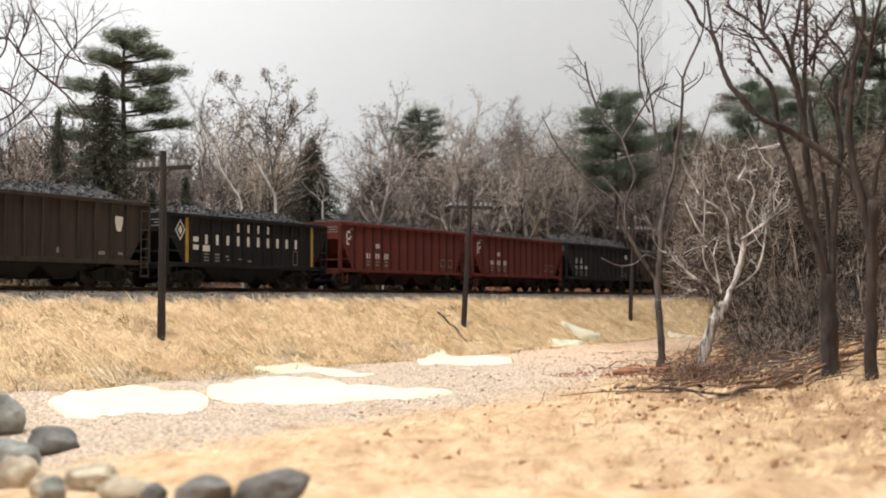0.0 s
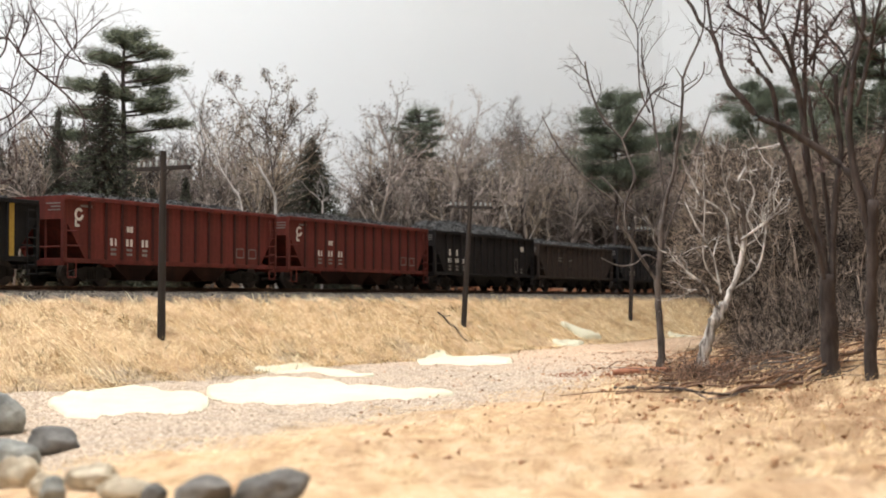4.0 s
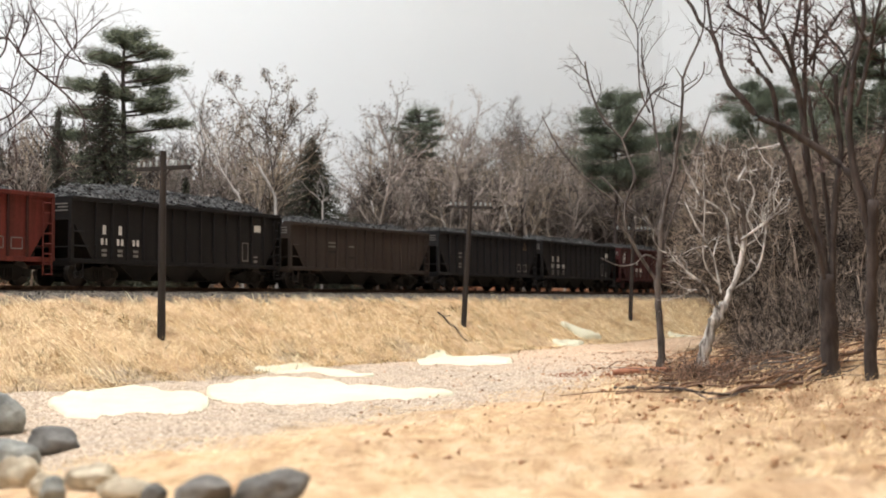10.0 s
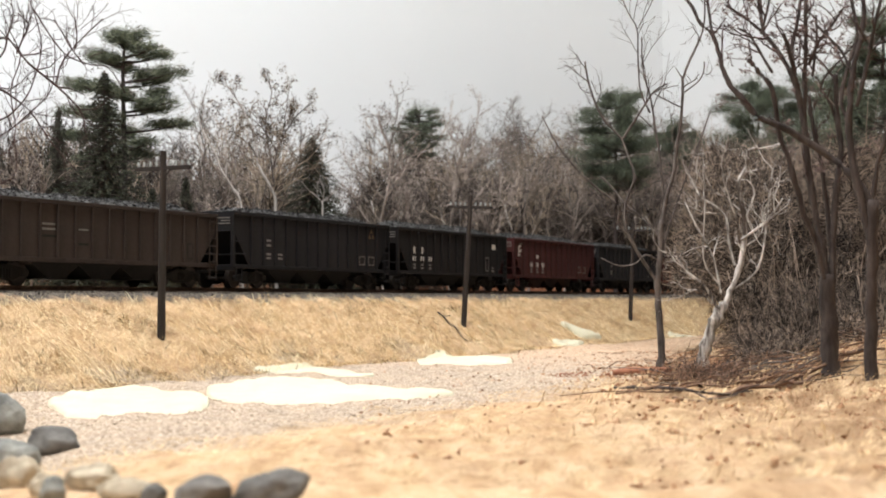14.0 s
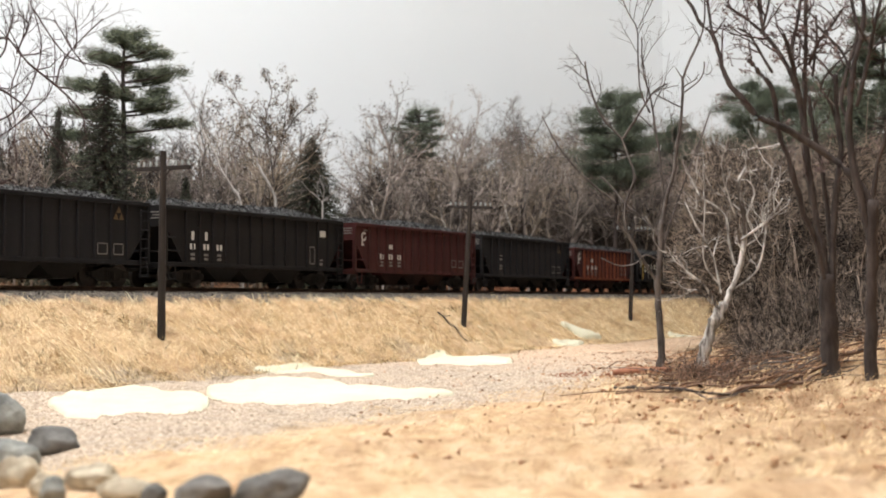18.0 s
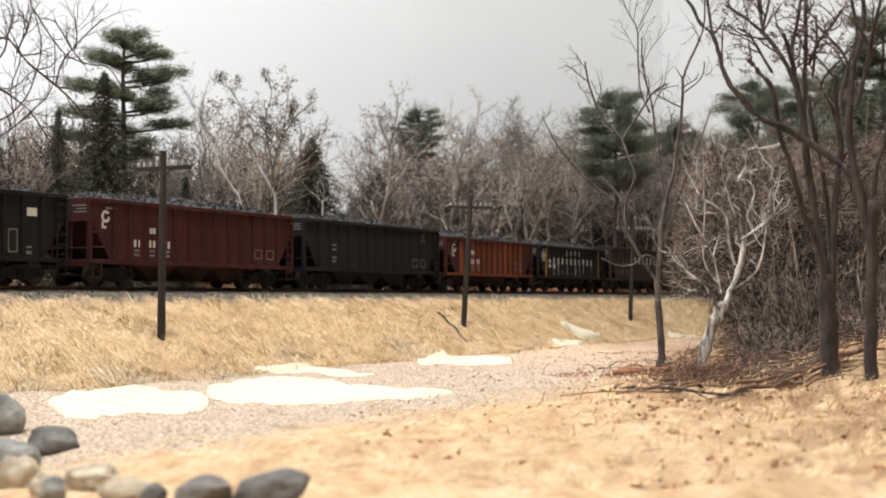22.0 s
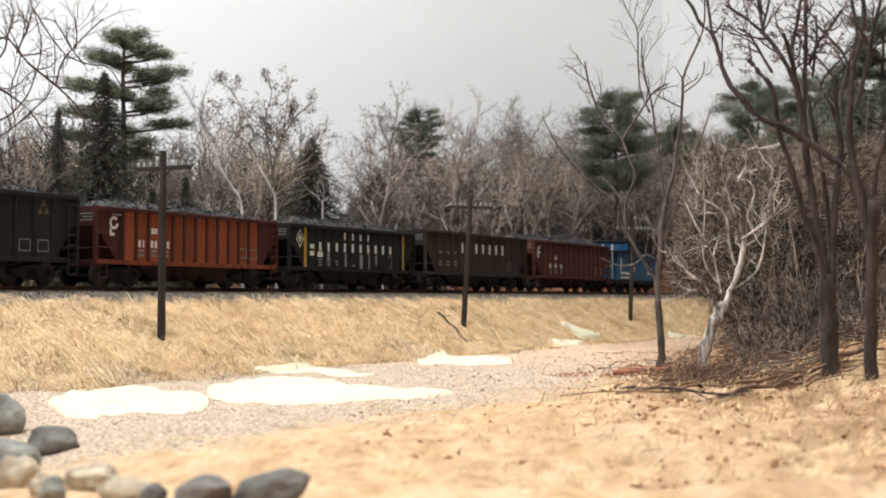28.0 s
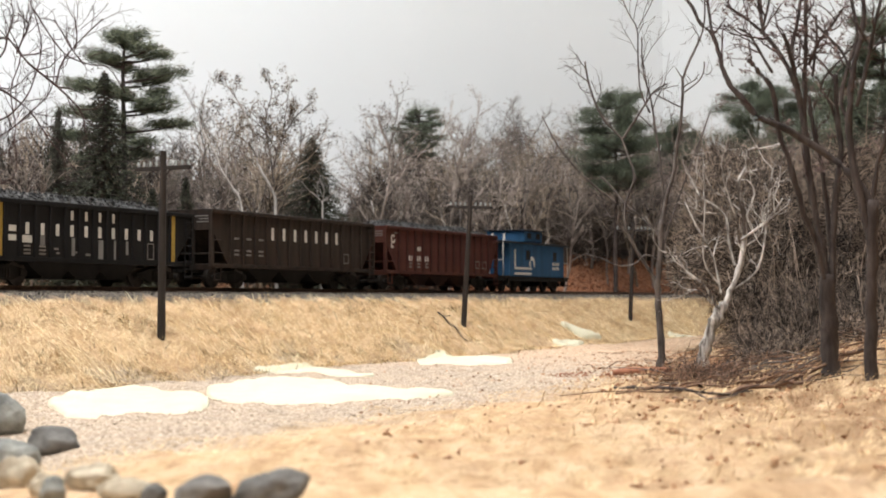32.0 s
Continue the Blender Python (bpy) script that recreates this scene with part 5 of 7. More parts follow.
def build_woods():
    rng = random.Random(11)
    kinds = []
    for k in range(5):
        kinds.append((bare_tree(100 + k, 0.112, 0.0014, SPEC_WOODS, M_TWIG, M_TWIG, "leafless grey-brown woodland tree with fine twigs", buds=3), 24))
    for k in range(3):
        kinds.append((bare_tree(200 + k, 0.100, 0.0013, SPEC_WIDE, M_TWIG_TAN, M_TWIG_TAN, "leafless tan woodland tree with spreading twigs", buds=4), 18))
    for k in range(3):
        kinds.append((bare_tree(300 + k, 0.066, 0.0010, SPEC_BRUSH, M_TWIG_DARK, M_TWIG_DARK, "leafless bushy sapling, coloured dark for the shade low in the woods", joined=True, buds=1), 0))
    spots = []
    total = sum(n for _, n in kinds)
    k = 0
    while len(spots) < total:
        s = -0.60 + 2.0 * ((k * 0.61803) % 1.0) + rng.uniform(-0.02, 0.02)
        p = -0.066 - 0.30 * ((k * 0.7548) % 1.0) ** 1.2
        k += 1
        q = on_track(s, p)
        b = q.x / q.y
        if (p > -0.17 and (-0.305 < b < -0.215 or -0.121 < b < -0.074)) or -0.100 < b < -0.072:
            continue
        spots.append((q.x, q.y, rng.uniform(0, 360), size_at(q, rng) * (0.45 if -0.100 < b < -0.068 else 0.9 if -0.115 < b < -0.05 else 1.0)))
    rng.shuffle(spots)
    i = 0
    for first, n in kinds:
        if n:
            spread(first, spots[i:i + n])
            i += n
            continue
        low = []
        while len(low) < 62:
            q = on_track(rng.uniform(-0.25, 1.25), -0.062 - 0.10 * rng.random())
            b = q.x / q.y
            if q.x * U.x + (q.y - P0.y) * U.y > 0.22:
                q = q - N * 0.075
                b = q.x / q.y
            if -0.121 < b < -0.074 or -0.29 < b < -0.22:
                continue
            low.append((q.x, q.y, rng.uniform(0, 360), rng.uniform(0.5, 0.95)))
        spread(first, low)


def build_conifers():
    def place(tree, b, d, turn=0):
        x, y = by_bearing(b, d)
        tree.matrix_basis = Matrix.Translation(on_ground(x, y, 0.001)) @ pose(0, 0, 0, 0, 0, turn)
        return tree
    pads = [(151, 10, -6, 11, 3.0), (150, 190, 0, 10, 3.0), (148, 80, 0, 12, 2.5), (147, 265, 0, 11, 2.5), (142, -20, 6, 21, 2.2), (139, 12, 8, 26, 2.2), (138, 170, 4, 22, 3.0), (136, 200, 4, 18, 2.5), (133, 95, 2, 18, 2.2),
            (127, -8, 6, 34, 2.8), (124, 20, 8, 26, 2.2), (120, 178, 8, 33, 3.0), (118, 205, 4, 24, 2.4), (116, 4, 12, 26, 2.6)]
    pads += [(114, 275, 2, 14, 2.2), (109, -10, 6, 29, 2.6), (107, 22, 6, 24, 2.2), (104, 175, 6, 36, 2.6), (101, 204, 4, 24, 2.2), (97, 5, 14, 38, 2.4), (94, 85, 2, 18, 2.4), (90, 172, 18, 38, 2.2), (86, -22, 3, 18, 2.2), (80, 15, 2, 16, 2.2), (76, 190, 4, 28, 2.2)]
    place(layered_pine(5, 0.150, pads, "tall green pine with layered needle pads"), -0.2365, 0.805)
    place(spruce_tree(6, 0.122, "dense dark green spruce", 0.36, 32000), -0.2510, 0.72)
    place(spruce_tree(7, 0.103, "slender dark spruce at the edge of the woods", 0.23, 13000), -0.2850, 0.775)
    place(spruce_tree(8, 0.105, "small dark green spruce beside the track", 0.50, 44000), -0.0970, 0.872)
    place(spruce_tree(9, 0.070, "small dark spruce in the woods", 0.2), -0.1900, 0.80)
    for k, (b, d, h) in enumerate(((-0.312, 0.74, 0.062), (-0.268, 0.76, 0.066), (-0.226, 0.74, 0.055), (-0.330, 0.82, 0.085))):
        place(spruce_tree(30 + k, h, "small dark spruce in the woods", 0.3, 8000), b, d)
    place(spruce_tree(10, 0.062, "small dark spruce in the woods", 0.22), -0.2150, 0.76)
    place(pine_tree(15, 0.150, "green pine rising above the bare trees", 8, 0.16, 0.70, 0.35, 75, 0.0056, 3, M_PINE_DEEP), -0.0180, 1.26)
    place(pine_tree(16, 0.205, "green pine rising above the bare trees", 14, 0.22, 0.52, 0.5, 300, 0.0046, 3, M_PINE_DEEP), 0.1280, 1.38)
    place(pine_tree(17, 0.200, "dark bushy pine above the brush", 9, 0.115, 0.72, 0.6, 420, 0.0046, 3, M_PINE_DEEP), 0.1735, 1.63)
    place(pine_tree(18, 0.245, "green pine rising above the brush", 13, 0.19, 0.55, 0.5, 300, 0.0046, 3, M_PINE_DEEP), 0.2330, 1.45)
    place(pine_tree(19, 0.245, "green pine rising above the brush", 13, 0.24, 0.5, 0.5, 300, 0.0046, 3, M_PINE_DEEP), 0.2770, 1.40)
    place(pine_tree(22, 0.180, "green pine beside the bank", 14, 0.26, 0.3, 0.5, 300, 0.0046, 3, M_PINE_DEEP), 0.3270, 0.82)
    place(pine_tree(20, 0.185, "green pine beside the bank", 12, 0.28, 0.3, 0.5, 300, 0.0046, 3, M_PINE_DEEP), 0.3250, 1.05)


def build_far_woods():
    """Dense undergrowth in the woods and under the brush, near-black for the shade there."""
    rng = np.random.default_rng(77)
    n = 190000
    s = rng.uniform(-0.75, 1.75, n)
    p = -0.075 - 0.04 * (1 - smoothstep(0.0, 0.1, s)) - 0.315 * rng.random(n)
    x = P0.x + s * U.x + p * N.x
    y = P0.y + s * U.y + p * N.y
    deep = smoothstep(0.08, 0.36, -p)
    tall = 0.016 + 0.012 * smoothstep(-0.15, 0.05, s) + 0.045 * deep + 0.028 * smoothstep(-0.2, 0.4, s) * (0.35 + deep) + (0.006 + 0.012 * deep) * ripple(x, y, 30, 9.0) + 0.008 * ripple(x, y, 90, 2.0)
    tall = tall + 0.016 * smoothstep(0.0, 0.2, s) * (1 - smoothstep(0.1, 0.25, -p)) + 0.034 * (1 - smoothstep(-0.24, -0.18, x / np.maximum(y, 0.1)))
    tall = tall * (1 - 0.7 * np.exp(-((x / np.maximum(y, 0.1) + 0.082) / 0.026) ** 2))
    open_bank = smoothstep(0.15, 0.3, s) * (1 - smoothstep(0.13, 0.2, -p))
    keep = rng.random(n) > open_bank
    x, y, tall = x[keep], y[keep], tall[keep]
    n = len(x)
    z = ground_z(x, y) + np.maximum(tall, 0.002) * rng.random(n) ** 0.8
    d = rng.normal(size=(n, 3)) * np.array([0.5, 0.5, 0.35]) + np.array([0, 0, 0.8])
    d /= np.linalg.norm(d, axis=1)[:, None]
    v, f = blades(np.column_stack([x, y, z]), d, rng.uniform(0.006, 0.018, n), rng.uniform(0.0003, 0.0006, n), 78)
    tagged(sheet("far_woods", v, f.tolist(), M_FAR), "dense undergrowth, near-black for the shade deep in the woods", "woods", kind="stuff")
    m = 26000
    s, p = rng.uniform(0.10, 1.15, m), rng.uniform(-0.20, -0.034, m)
    lx, ly = P0.x + s * U.x + p * N.x, P0.y + s * U.y + p * N.y
    d = rng.normal(size=(m, 3)) * np.array([1, 1, 0.5])
    d /= np.linalg.norm(d, axis=1)[:, None]
    v, f = blades(np.column_stack([lx, ly, ground_z(lx, ly) + 0.0006]), d, rng.uniform(0.0012, 0.0034, m), rng.uniform(0.0004, 0.0010, m), 80)
    tagged(sheet("fallen_leaves", v, f.tolist(), M_LEAVES), "reddish brown fallen leaves on the bank behind the rails", "fallen leaves", kind="stuff")
    n = 60000
    y = rng.uniform(0.70, 1.25, n)
    x = rng.uniform(0.222, 0.36, n) * y
    z = ground_z(x, y) + 0.045 * rng.random(n) * (0.4 + 0.6 * smoothstep(0.7, 0.95, y))
    d = rng.normal(size=(n, 3)) * np.array([0.7, 0.7, 0.5]) + np.array([0, 0, 0.5])
    d /= np.linalg.norm(d, axis=1)[:, None]
    v, f = blades(np.column_stack([x, y, z]), d, rng.uniform(0.006, 0.016, n), rng.uniform(0.0002, 0.0005, n), 79)
    tagged(sheet("undergrowth", v, f.tolist(), M_FAR), "dense undergrowth, near-black for the shade below the brush", "undergrowth", kind="stuff")


M_LEAVES = simple("red_brown_fallen_leaves", (0.07, 0.024, 0.013), (0.36, 0.155, 0.080), 200, 0.95, relief=0, island=0.7)
# Near-black twig colour stands in for deep shade between the stems.
M_FAR = simple("deep_wood_shade_twigs", (0.008, 0.006, 0.005), (0.042, 0.032, 0.026), 60, 0.95, relief=0, island=0.6)


def smooth_path(pts, n=4):
    """A curve through the points, n steps between each two."""
    out = []
    for i in range(len(pts) - 1):
        a, b, c, d = pts[max(i - 1, 0)], pts[i], pts[i + 1], pts[min(i + 2, len(pts) - 1)]
        for k in range(n):
            t = k / n
            out.append(0.5 * ((2 * b) + (c - a) * t + (2 * a - 5 * b + 4 * c - d) * t * t + (3 * b - a - 3 * c + d) * t ** 3))
    out.append(pts[-1].copy())
    return out


def umbel(wood, at, d, rng, size):
    """A dry flower head: thin rays that fan out from a stalk, a crumb on each."""
    tip = at + d * size * 2.2
    wood.tube([at, at.lerp(tip, 0.5) + Vector((rng.gauss(0, 1), rng.gauss(0, 1), 0)) * size * 0.12, tip], [0.00014, 0.00011, 0.0001], 3)
    for k in range(9):
        e = turned(d, rng.uniform(0.25, 1.15), rng)
        c = tip + e * size * rng.uniform(0.5, 1.1)
        wood.tube([tip, c], [0.00008, 0.00006], 3)
        for q in range(2):
            wood.flake(c + Vector((rng.gauss(0, 1), rng.gauss(0, 1), rng.gauss(0, 1))) * 0.0004, rng, 0.00040)


def knotty_tree(seed, limbs, bark, twig, label, name="bare_tree", reach=13.0, twigs=None, heads=0, head_paint=None, knob=0.12, buds=0, upper=None, more=1):
    """A crooked bare tree: the trunk, then each limb (thickness at both ends, side twigs, line: right, away, up), in millimetres."""
    rng = random.Random(seed)
    tree = thing(name, pose(0, 0, 0), label, "tree")
    crown, tufts = Wood(), Wood()
    twigs = twigs or [(3, 0.75, 0.55, 0.22, 0.06, 0.25), (3, 0.8, 0.55, 0.25, 0.04, 0.3), (0, 0, 0, 0.25, 0, 0)]
    for k, (r0, r1, count, line) in enumerate(limbs):
        count *= more
        path = smooth_path([Vector(q) * MM for q in line])
        n = len(path) - 1
        rad = [(r0 + (r1 - r0) * i / n) * MM * (1 + rng.uniform(-knob, knob)) for i in range(n + 1)]
        path = [q + Vector((rng.gauss(0, 1), rng.gauss(0, 1), rng.gauss(0, 0.3))) * r * 0.14 for q, r in zip(path, rad)]
        if k == 0:
            rad[0], rad[1] = rad[0] * 1.3, rad[1] * 1.08
        elif r1 > 0.45:
            rad[-1] *= 1.2
        w = Wood()
        w.tube(path, rad, 10 if r0 > 1.2 else 6)
        w.object("trunk" if k == 0 else "limb", bark if k < 2 else upper or bark, tree)
        for c in range(count):
            f = 0.25 + 0.75 * (c + rng.random()) / count
            i = min(int(f * n), n - 1)
            axis = (path[i + 1] - path[i]).normalized()
            grow([crown], path[i], turned(axis, rng.uniform(0.5, 1.1), rng), reach * MM * rng.uniform(0.5, 1.25), min(0.00032, rad[i] * 0.6), 0, rng, twigs, buds, 2, 0.66)
        for c in range(heads if k else 0):
            i = rng.randrange(n // 3, n + 1)
            d = turned(Vector((0, 0, 1)), rng.uniform(0.3, 1.5), rng)
            umbel(tufts, path[i], d, rng, rng.uniform(0.0022, 0.0042))
    crown.object("crown", twig, tree)
    if heads:
        tagged(tufts.object("seed_head", head_paint or twig, tree, "dull pink dry flower heads"), kind="stuff")
    return tree


# limbs of the trees beside the ditch: thickness at both ends, side twigs, line
OAK = [
    (2.72, 2.17, 0, [(-0, 0, -0.5), (-0, 0.5, 11), (0, 1.5, 20), (-0, 2, 29.5)]),
    (1.19, 0.81, 1, [(0, 2, 24.5), (-1.5, 3, 39.5), (-4, 3.5, 53.5), (-5, 4.5, 65.5), (-6, 5, 77.5), (-7.5, 6, 86)]),
    (0.918, 0.648, 1, [(-1, 1, 27.5), (-4.5, -0.5, 41), (-8.5, -1.5, 49.5), (-12.5, -3, 63.5), (-15.5, -4, 72), (-18, -5.5, 84.5), (-22, -6.5, 89.5), (-25.5, -8, 93)]),
    (1.03, 0.729, 2, [(1, 1, 26), (2, 3, 41.5), (4, 5.5, 57), (6, 7.5, 69), (5.5, 10, 81.5), (6, 12, 92)]),
    (0.702, 0.54, 1, [(1.5, 4, 39.5), (-0, 6, 60.5), (-2, 8, 73.5), (-3, 10, 85)]),
    (0.702, 0.54, 3, [(-5.5, 6, 72.5), (-5.5, 4.5, 91), (-5.5, 3.5, 104.5), (-5.5, 2, 117.5)]),
    (0.702, 0.459, 3, [(-7, 6, 84.5), (-10, 7.5, 93.5), (-14.5, 9, 101.5), (-16.5, 11, 105), (-17.5, 12.5, 115.5), (-17.5, 14, 121)]),
]
OAK += [
    (0.648, 0.459, 2, [(-6, 6, 81), (-10.5, 1, 94), (-14, -4, 101.5)]),
    (0.648, 0.459, 3, [(-8, 5, 87.5), (-9, 6.5, 98), (-6.5, 8.5, 107.5), (-5, 10, 118)]),
    (0.54, 0.351, 2, [(-4.5, 4, 93.5), (-3, 0.5, 99), (0.5, -2.5, 104), (3, -6, 108.5)]),
    (0.432, 0.351, 2, [(-3.5, 4, 90), (-1.5, 6, 101.5), (-1, 8, 109.5)]),
    (0.54, 0.27, 2, [(-16, 12, 104.5), (-19.5, 14, 108.5), (-24, 16, 112.5), (-27, 18, 115)]),
    (0.432, 0.351, 2, [(-16.5, 0, 90.5), (-19.5, 2.5, 97), (-22, 5.5, 103), (-25, 8, 105.5)]),
    (0.432, 0.27, 2, [(-17, 12, 104.5), (-16, 8, 111), (-15.5, 4, 117)]),
    (0.378, 0.27, 2, [(7, 12, 73), (3.5, 9.5, 82.5), (-0, 7, 88), (5.5, 4.5, 95.5), (10, 2, 101)]),
]
ASH = [
    (1.89, 1.57, 0, [(-0, 0, -0.5), (0.5, 0.5, 12), (1, 1, 24.5), (1.5, 1.5, 37.5), (2, 2, 51)]),
    (1.21, 0.432, 3, [(2.5, 3, 48.5), (-2, 4.5, 57.5), (-12, 6, 66), (-22, 7, 72.5), (-28.5, 8.5, 75.5), (-32.5, 10, 80.5), (-36, 11.5, 85), (-38, 13, 90), (-39, 14.5, 95.5), (-40.5, 15.5, 101), (-44, 17, 105), (-46, 18.5, 110), (-49, 20, 115)]),
    (0.702, 0.432, 2, [(2, 2, 52), (3, 0, 61.5), (4.5, -2, 69), (7.5, -4, 81.5), (8.5, -6, 97.5)]),
    (1.21, 0.594, 2, [(1, 2, 40.5), (-2, 2.5, 55), (-4, 3.5, 68), (-3.5, 4, 82), (-1.5, 4.5, 93), (1, 5.5, 103), (1, 6, 113)]),
]
ASH += [
    (0.594, 0.432, 3, [(-3.5, 4, 73), (-5.5, 6, 80), (-3, 8, 90), (0.5, 10, 100), (-0.5, 12, 111), (-0, 14, 115.5)]),
    (0.594, 0.432, 3, [(-2, 3, 78), (0.5, 0.5, 90.5), (1.5, -2.5, 99.5), (3, -5, 108.5)]),
    (0.432, 0.351, 2, [(-40.5, 16, 101), (-41, 19, 109), (-41, 22, 116.5)]),
    (0.432, 0.351, 2, [(-2.5, 4, 86), (-5, 6, 94), (-8.5, 8, 99), (-11.5, 10, 103)]),
    (0.432, 0.351, 2, [(2.5, 4, 95), (-1.5, 0, 99), (-4, -4, 101)]),
]
SLIM = [
    (1.55, 1.1, 0, [(-0, 0, -0.5), (-0, 0, 12.5), (-1, 0, 26.5), (-1, 0, 35.5), (0, 0, 49), (0.5, 0, 60.5)]),
    (0.84, 0.504, 1, [(0.5, 0, 59.5), (3, 0.5, 71), (6, 1, 80.5), (7, 1.5, 90), (9, 2, 101.5), (10, 2.5, 113), (10, 3, 119.5)]),
    (0.504, 0.28, 2, [(10, 3, 119), (13.5, 4, 127.5), (18, 5.5, 137), (20, 7, 145.5), (20, 8, 157.5)]),
    (0.784, 0.196, 2, [(-1, 0, 35), (-7, -2, 43.5), (-13, -3.5, 53.5), (-17.5, -5, 59.5), (-18, -7, 66), (-26, -9, 72.5), (-35, -10.5, 80.5), (-43, -12, 90.5), (-49, -14, 101.5)]),
    (0.616, 0.392, 1, [(0, 0, 54), (-8.5, 2.5, 63), (-14.5, 5, 68.5), (-18, 7.5, 74), (-23, 10, 79.5)]),
]
SLIM += [
    (0.45, 0.22, 0, [(-0, 0, 44), (-6.5, -3, 46.5), (-11, -6, 43), (-18, -9, 42), (-25.5, -12, 45)]),
    (0.56, 0.42, 1, [(-14.5, -4, 56), (-14.5, -2, 67), (-10.5, 0, 78.5), (-12.5, 2, 86.5), (-15, 4, 94.5)]),
    (0.448, 0.392, 4, [(-15, 4, 94.5), (-23, 5, 104), (-27, 6, 113.5), (-29, 7, 122), (-29.5, 8, 127)]),
    (0.504, 0.336, 2, [(-14.5, 4, 94.5), (-8, 2.5, 104.5), (-2.5, 1.5, 113), (3, 0, 116.5)]),
    (0.56, 0.196, 5, [(2, 2, 68), (0.5, 3, 86.5), (-1, 4, 97), (-2.5, 5, 110), (-5, 6, 119.5), (-6, 7, 128), (-6, 8, 137.5)]),
    (0.392, 0.168, 6, [(-3, 6, 105.5), (-7, 5, 114.5), (-8, 4.5, 126.5), (-8.5, 3.5, 139.5), (-12, 3, 146), (-15.5, 2, 154)]),
    (0.224, 0.14, 3, [(-8.5, 4, 139.5), (-4, 6, 147.5), (-0, 8, 155.5)]),
]
SLIM += [
    (0.336, 0.196, 1, [(9.5, 2, 107), (3, -1, 109.5), (-3, -4, 112)]),
    (0.336, 0.252, 1, [(10, 2, 113), (16.5, 3.5, 118), (19, 4.5, 122.5), (19.5, 6, 126.5)]),
    (0.28, 0.168, 0, [(10, 2, 119), (8, -1, 120.5), (6, -4, 122.5)]),
    (0.28, 0.14, 1, [(-9.5, 2, 79.5), (-10.5, 0, 72.5), (-12, -2, 66.5)]),
    (0.448, 0.252, 1, [(0.5, 0, 48), (8, 2.5, 70), (16.5, 5.5, 91.5), (22.5, 8, 107)]),
]
PALE = [
    (2.64, 2.12, 0, [(-0, 0, -0.5), (1.5, 0, 7.5), (3.5, 0, 14), (5.5, 0, 20), (9.5, 0, 27)]),
    (1.34, 0.616, 2, [(9, 0, 26), (13, 0.5, 34), (17, 1, 46), (18, 1.5, 57.5), (16.5, 2, 68), (16, 2.5, 75), (19.5, 3, 81.5), (20, 3.5, 87), (24, 4, 88.5)]),
    (0.582, 0.291, 2, [(16.5, 1, 52), (23, -2.5, 57), (28, -5.5, 62.5), (30.5, -8, 67.5)]),
    (0.538, 0.291, 3, [(13, 0, 32.5), (20.5, 1, 37.5), (24, 2, 43), (26, 3, 51), (27.5, 4, 62), (29, 5, 74.5), (31.5, 6, 84)]),
    (0.672, 0.291, 2, [(6, -2, 25.5), (1, -3, 34), (-6, -4, 39.5), (-10, -5, 45), (-15.5, -6, 47)]),
]
PALE += [
    (0.403, 0.202, 1, [(4, -2, 27), (-1.5, -5, 32), (-6.5, -8, 32)]),
    (0.493, 0.246, 2, [(8, 0, 31), (6, 1, 43), (3, 2, 51), (-1, 3, 58), (-5, 4, 67)]),
    (0.493, 0.291, 2, [(14, 2, 42), (12, 3, 52), (10.5, 4.5, 62.5), (2, 5.5, 69), (-1.5, 7, 75.5), (-5, 8, 84)]),
    (0.403, 0.202, 2, [(17, 2, 55), (12.5, -0.5, 65), (8.5, -3.5, 79), (11, -6, 91)]),
    (0.358, 0.202, 1, [(17, 2, 57.5), (22.5, 4.5, 70), (20.5, 7.5, 76), (16, 10, 75.5)]),
    (0.358, 0.202, 2, [(16.5, 2, 48.5), (22.5, 4, 52), (26.5, 6, 55), (34.5, 8, 54)]),
    (0.358, 0.202, 2, [(7, 0, 35), (1, -2.5, 44), (1, -5.5, 61.5), (0.5, -8, 81)]),
]
RED = [
    (0.9, 0.81, 0, [(0, 0, -1), (-0.5, 0, 42.5), (0, 0, 73), (1.5, 0, 90.5)]),
    (0.6, 0.2, 5, [(1.5, 0, 88.5), (15.5, -1, 106.5), (25.5, -2, 97.5), (35.5, -3, 89.5), (41.5, -4, 84), (45, -5, 79), (46.5, -6, 71.5)]),
    (0.5, 0.175, 5, [(1, 0, 85), (9, 1, 91), (14.5, 2, 89.5), (24.5, 3, 82), (31.5, 4, 71.5), (40.5, 5, 61.5)]),
    (0.4, 0.175, 5, [(21.5, -2, 101), (24, -4, 105.5), (26.5, -6, 110), (23.5, -8, 113.5)]),
    (0.45, 0.175, 5, [(1.5, 0, 90.5), (14.5, 2, 100.5), (16.5, 4, 109), (17.5, 6, 116.5), (15, 8, 125.5)]),
]
RED += [
    (0.35, 0.2, 4, [(35, -3, 89.5), (36.5, -0.5, 98), (41, 1.5, 105), (49, 4, 114)]),
    (0.3, 0.175, 3, [(27, -2, 116), (31, -1.5, 109.5), (35.5, -0.5, 103), (39, 0, 100), (46, 0.5, 97.5), (52, 1.5, 96.5), (57.5, 2, 88)]),
    (0.3, 0.2, 3, [(44.5, -2, 97), (39.5, -0.5, 103), (36, 1.5, 108.5), (32.5, 3, 113.5)]),
    (0.25, 0.175, 3, [(41.5, -2, 102.5), (41.5, -1, 108.5), (40.5, 0, 114)]),
    (0.35, 0.15, 6, [(1, -1, 77), (15.5, -0, 78.5), (23, 0.5, 85), (26.5, 1.5, 93), (28.5, 2.5, 104.5), (25.5, 3, 116.5), (21.5, 4, 124.5)]),
]
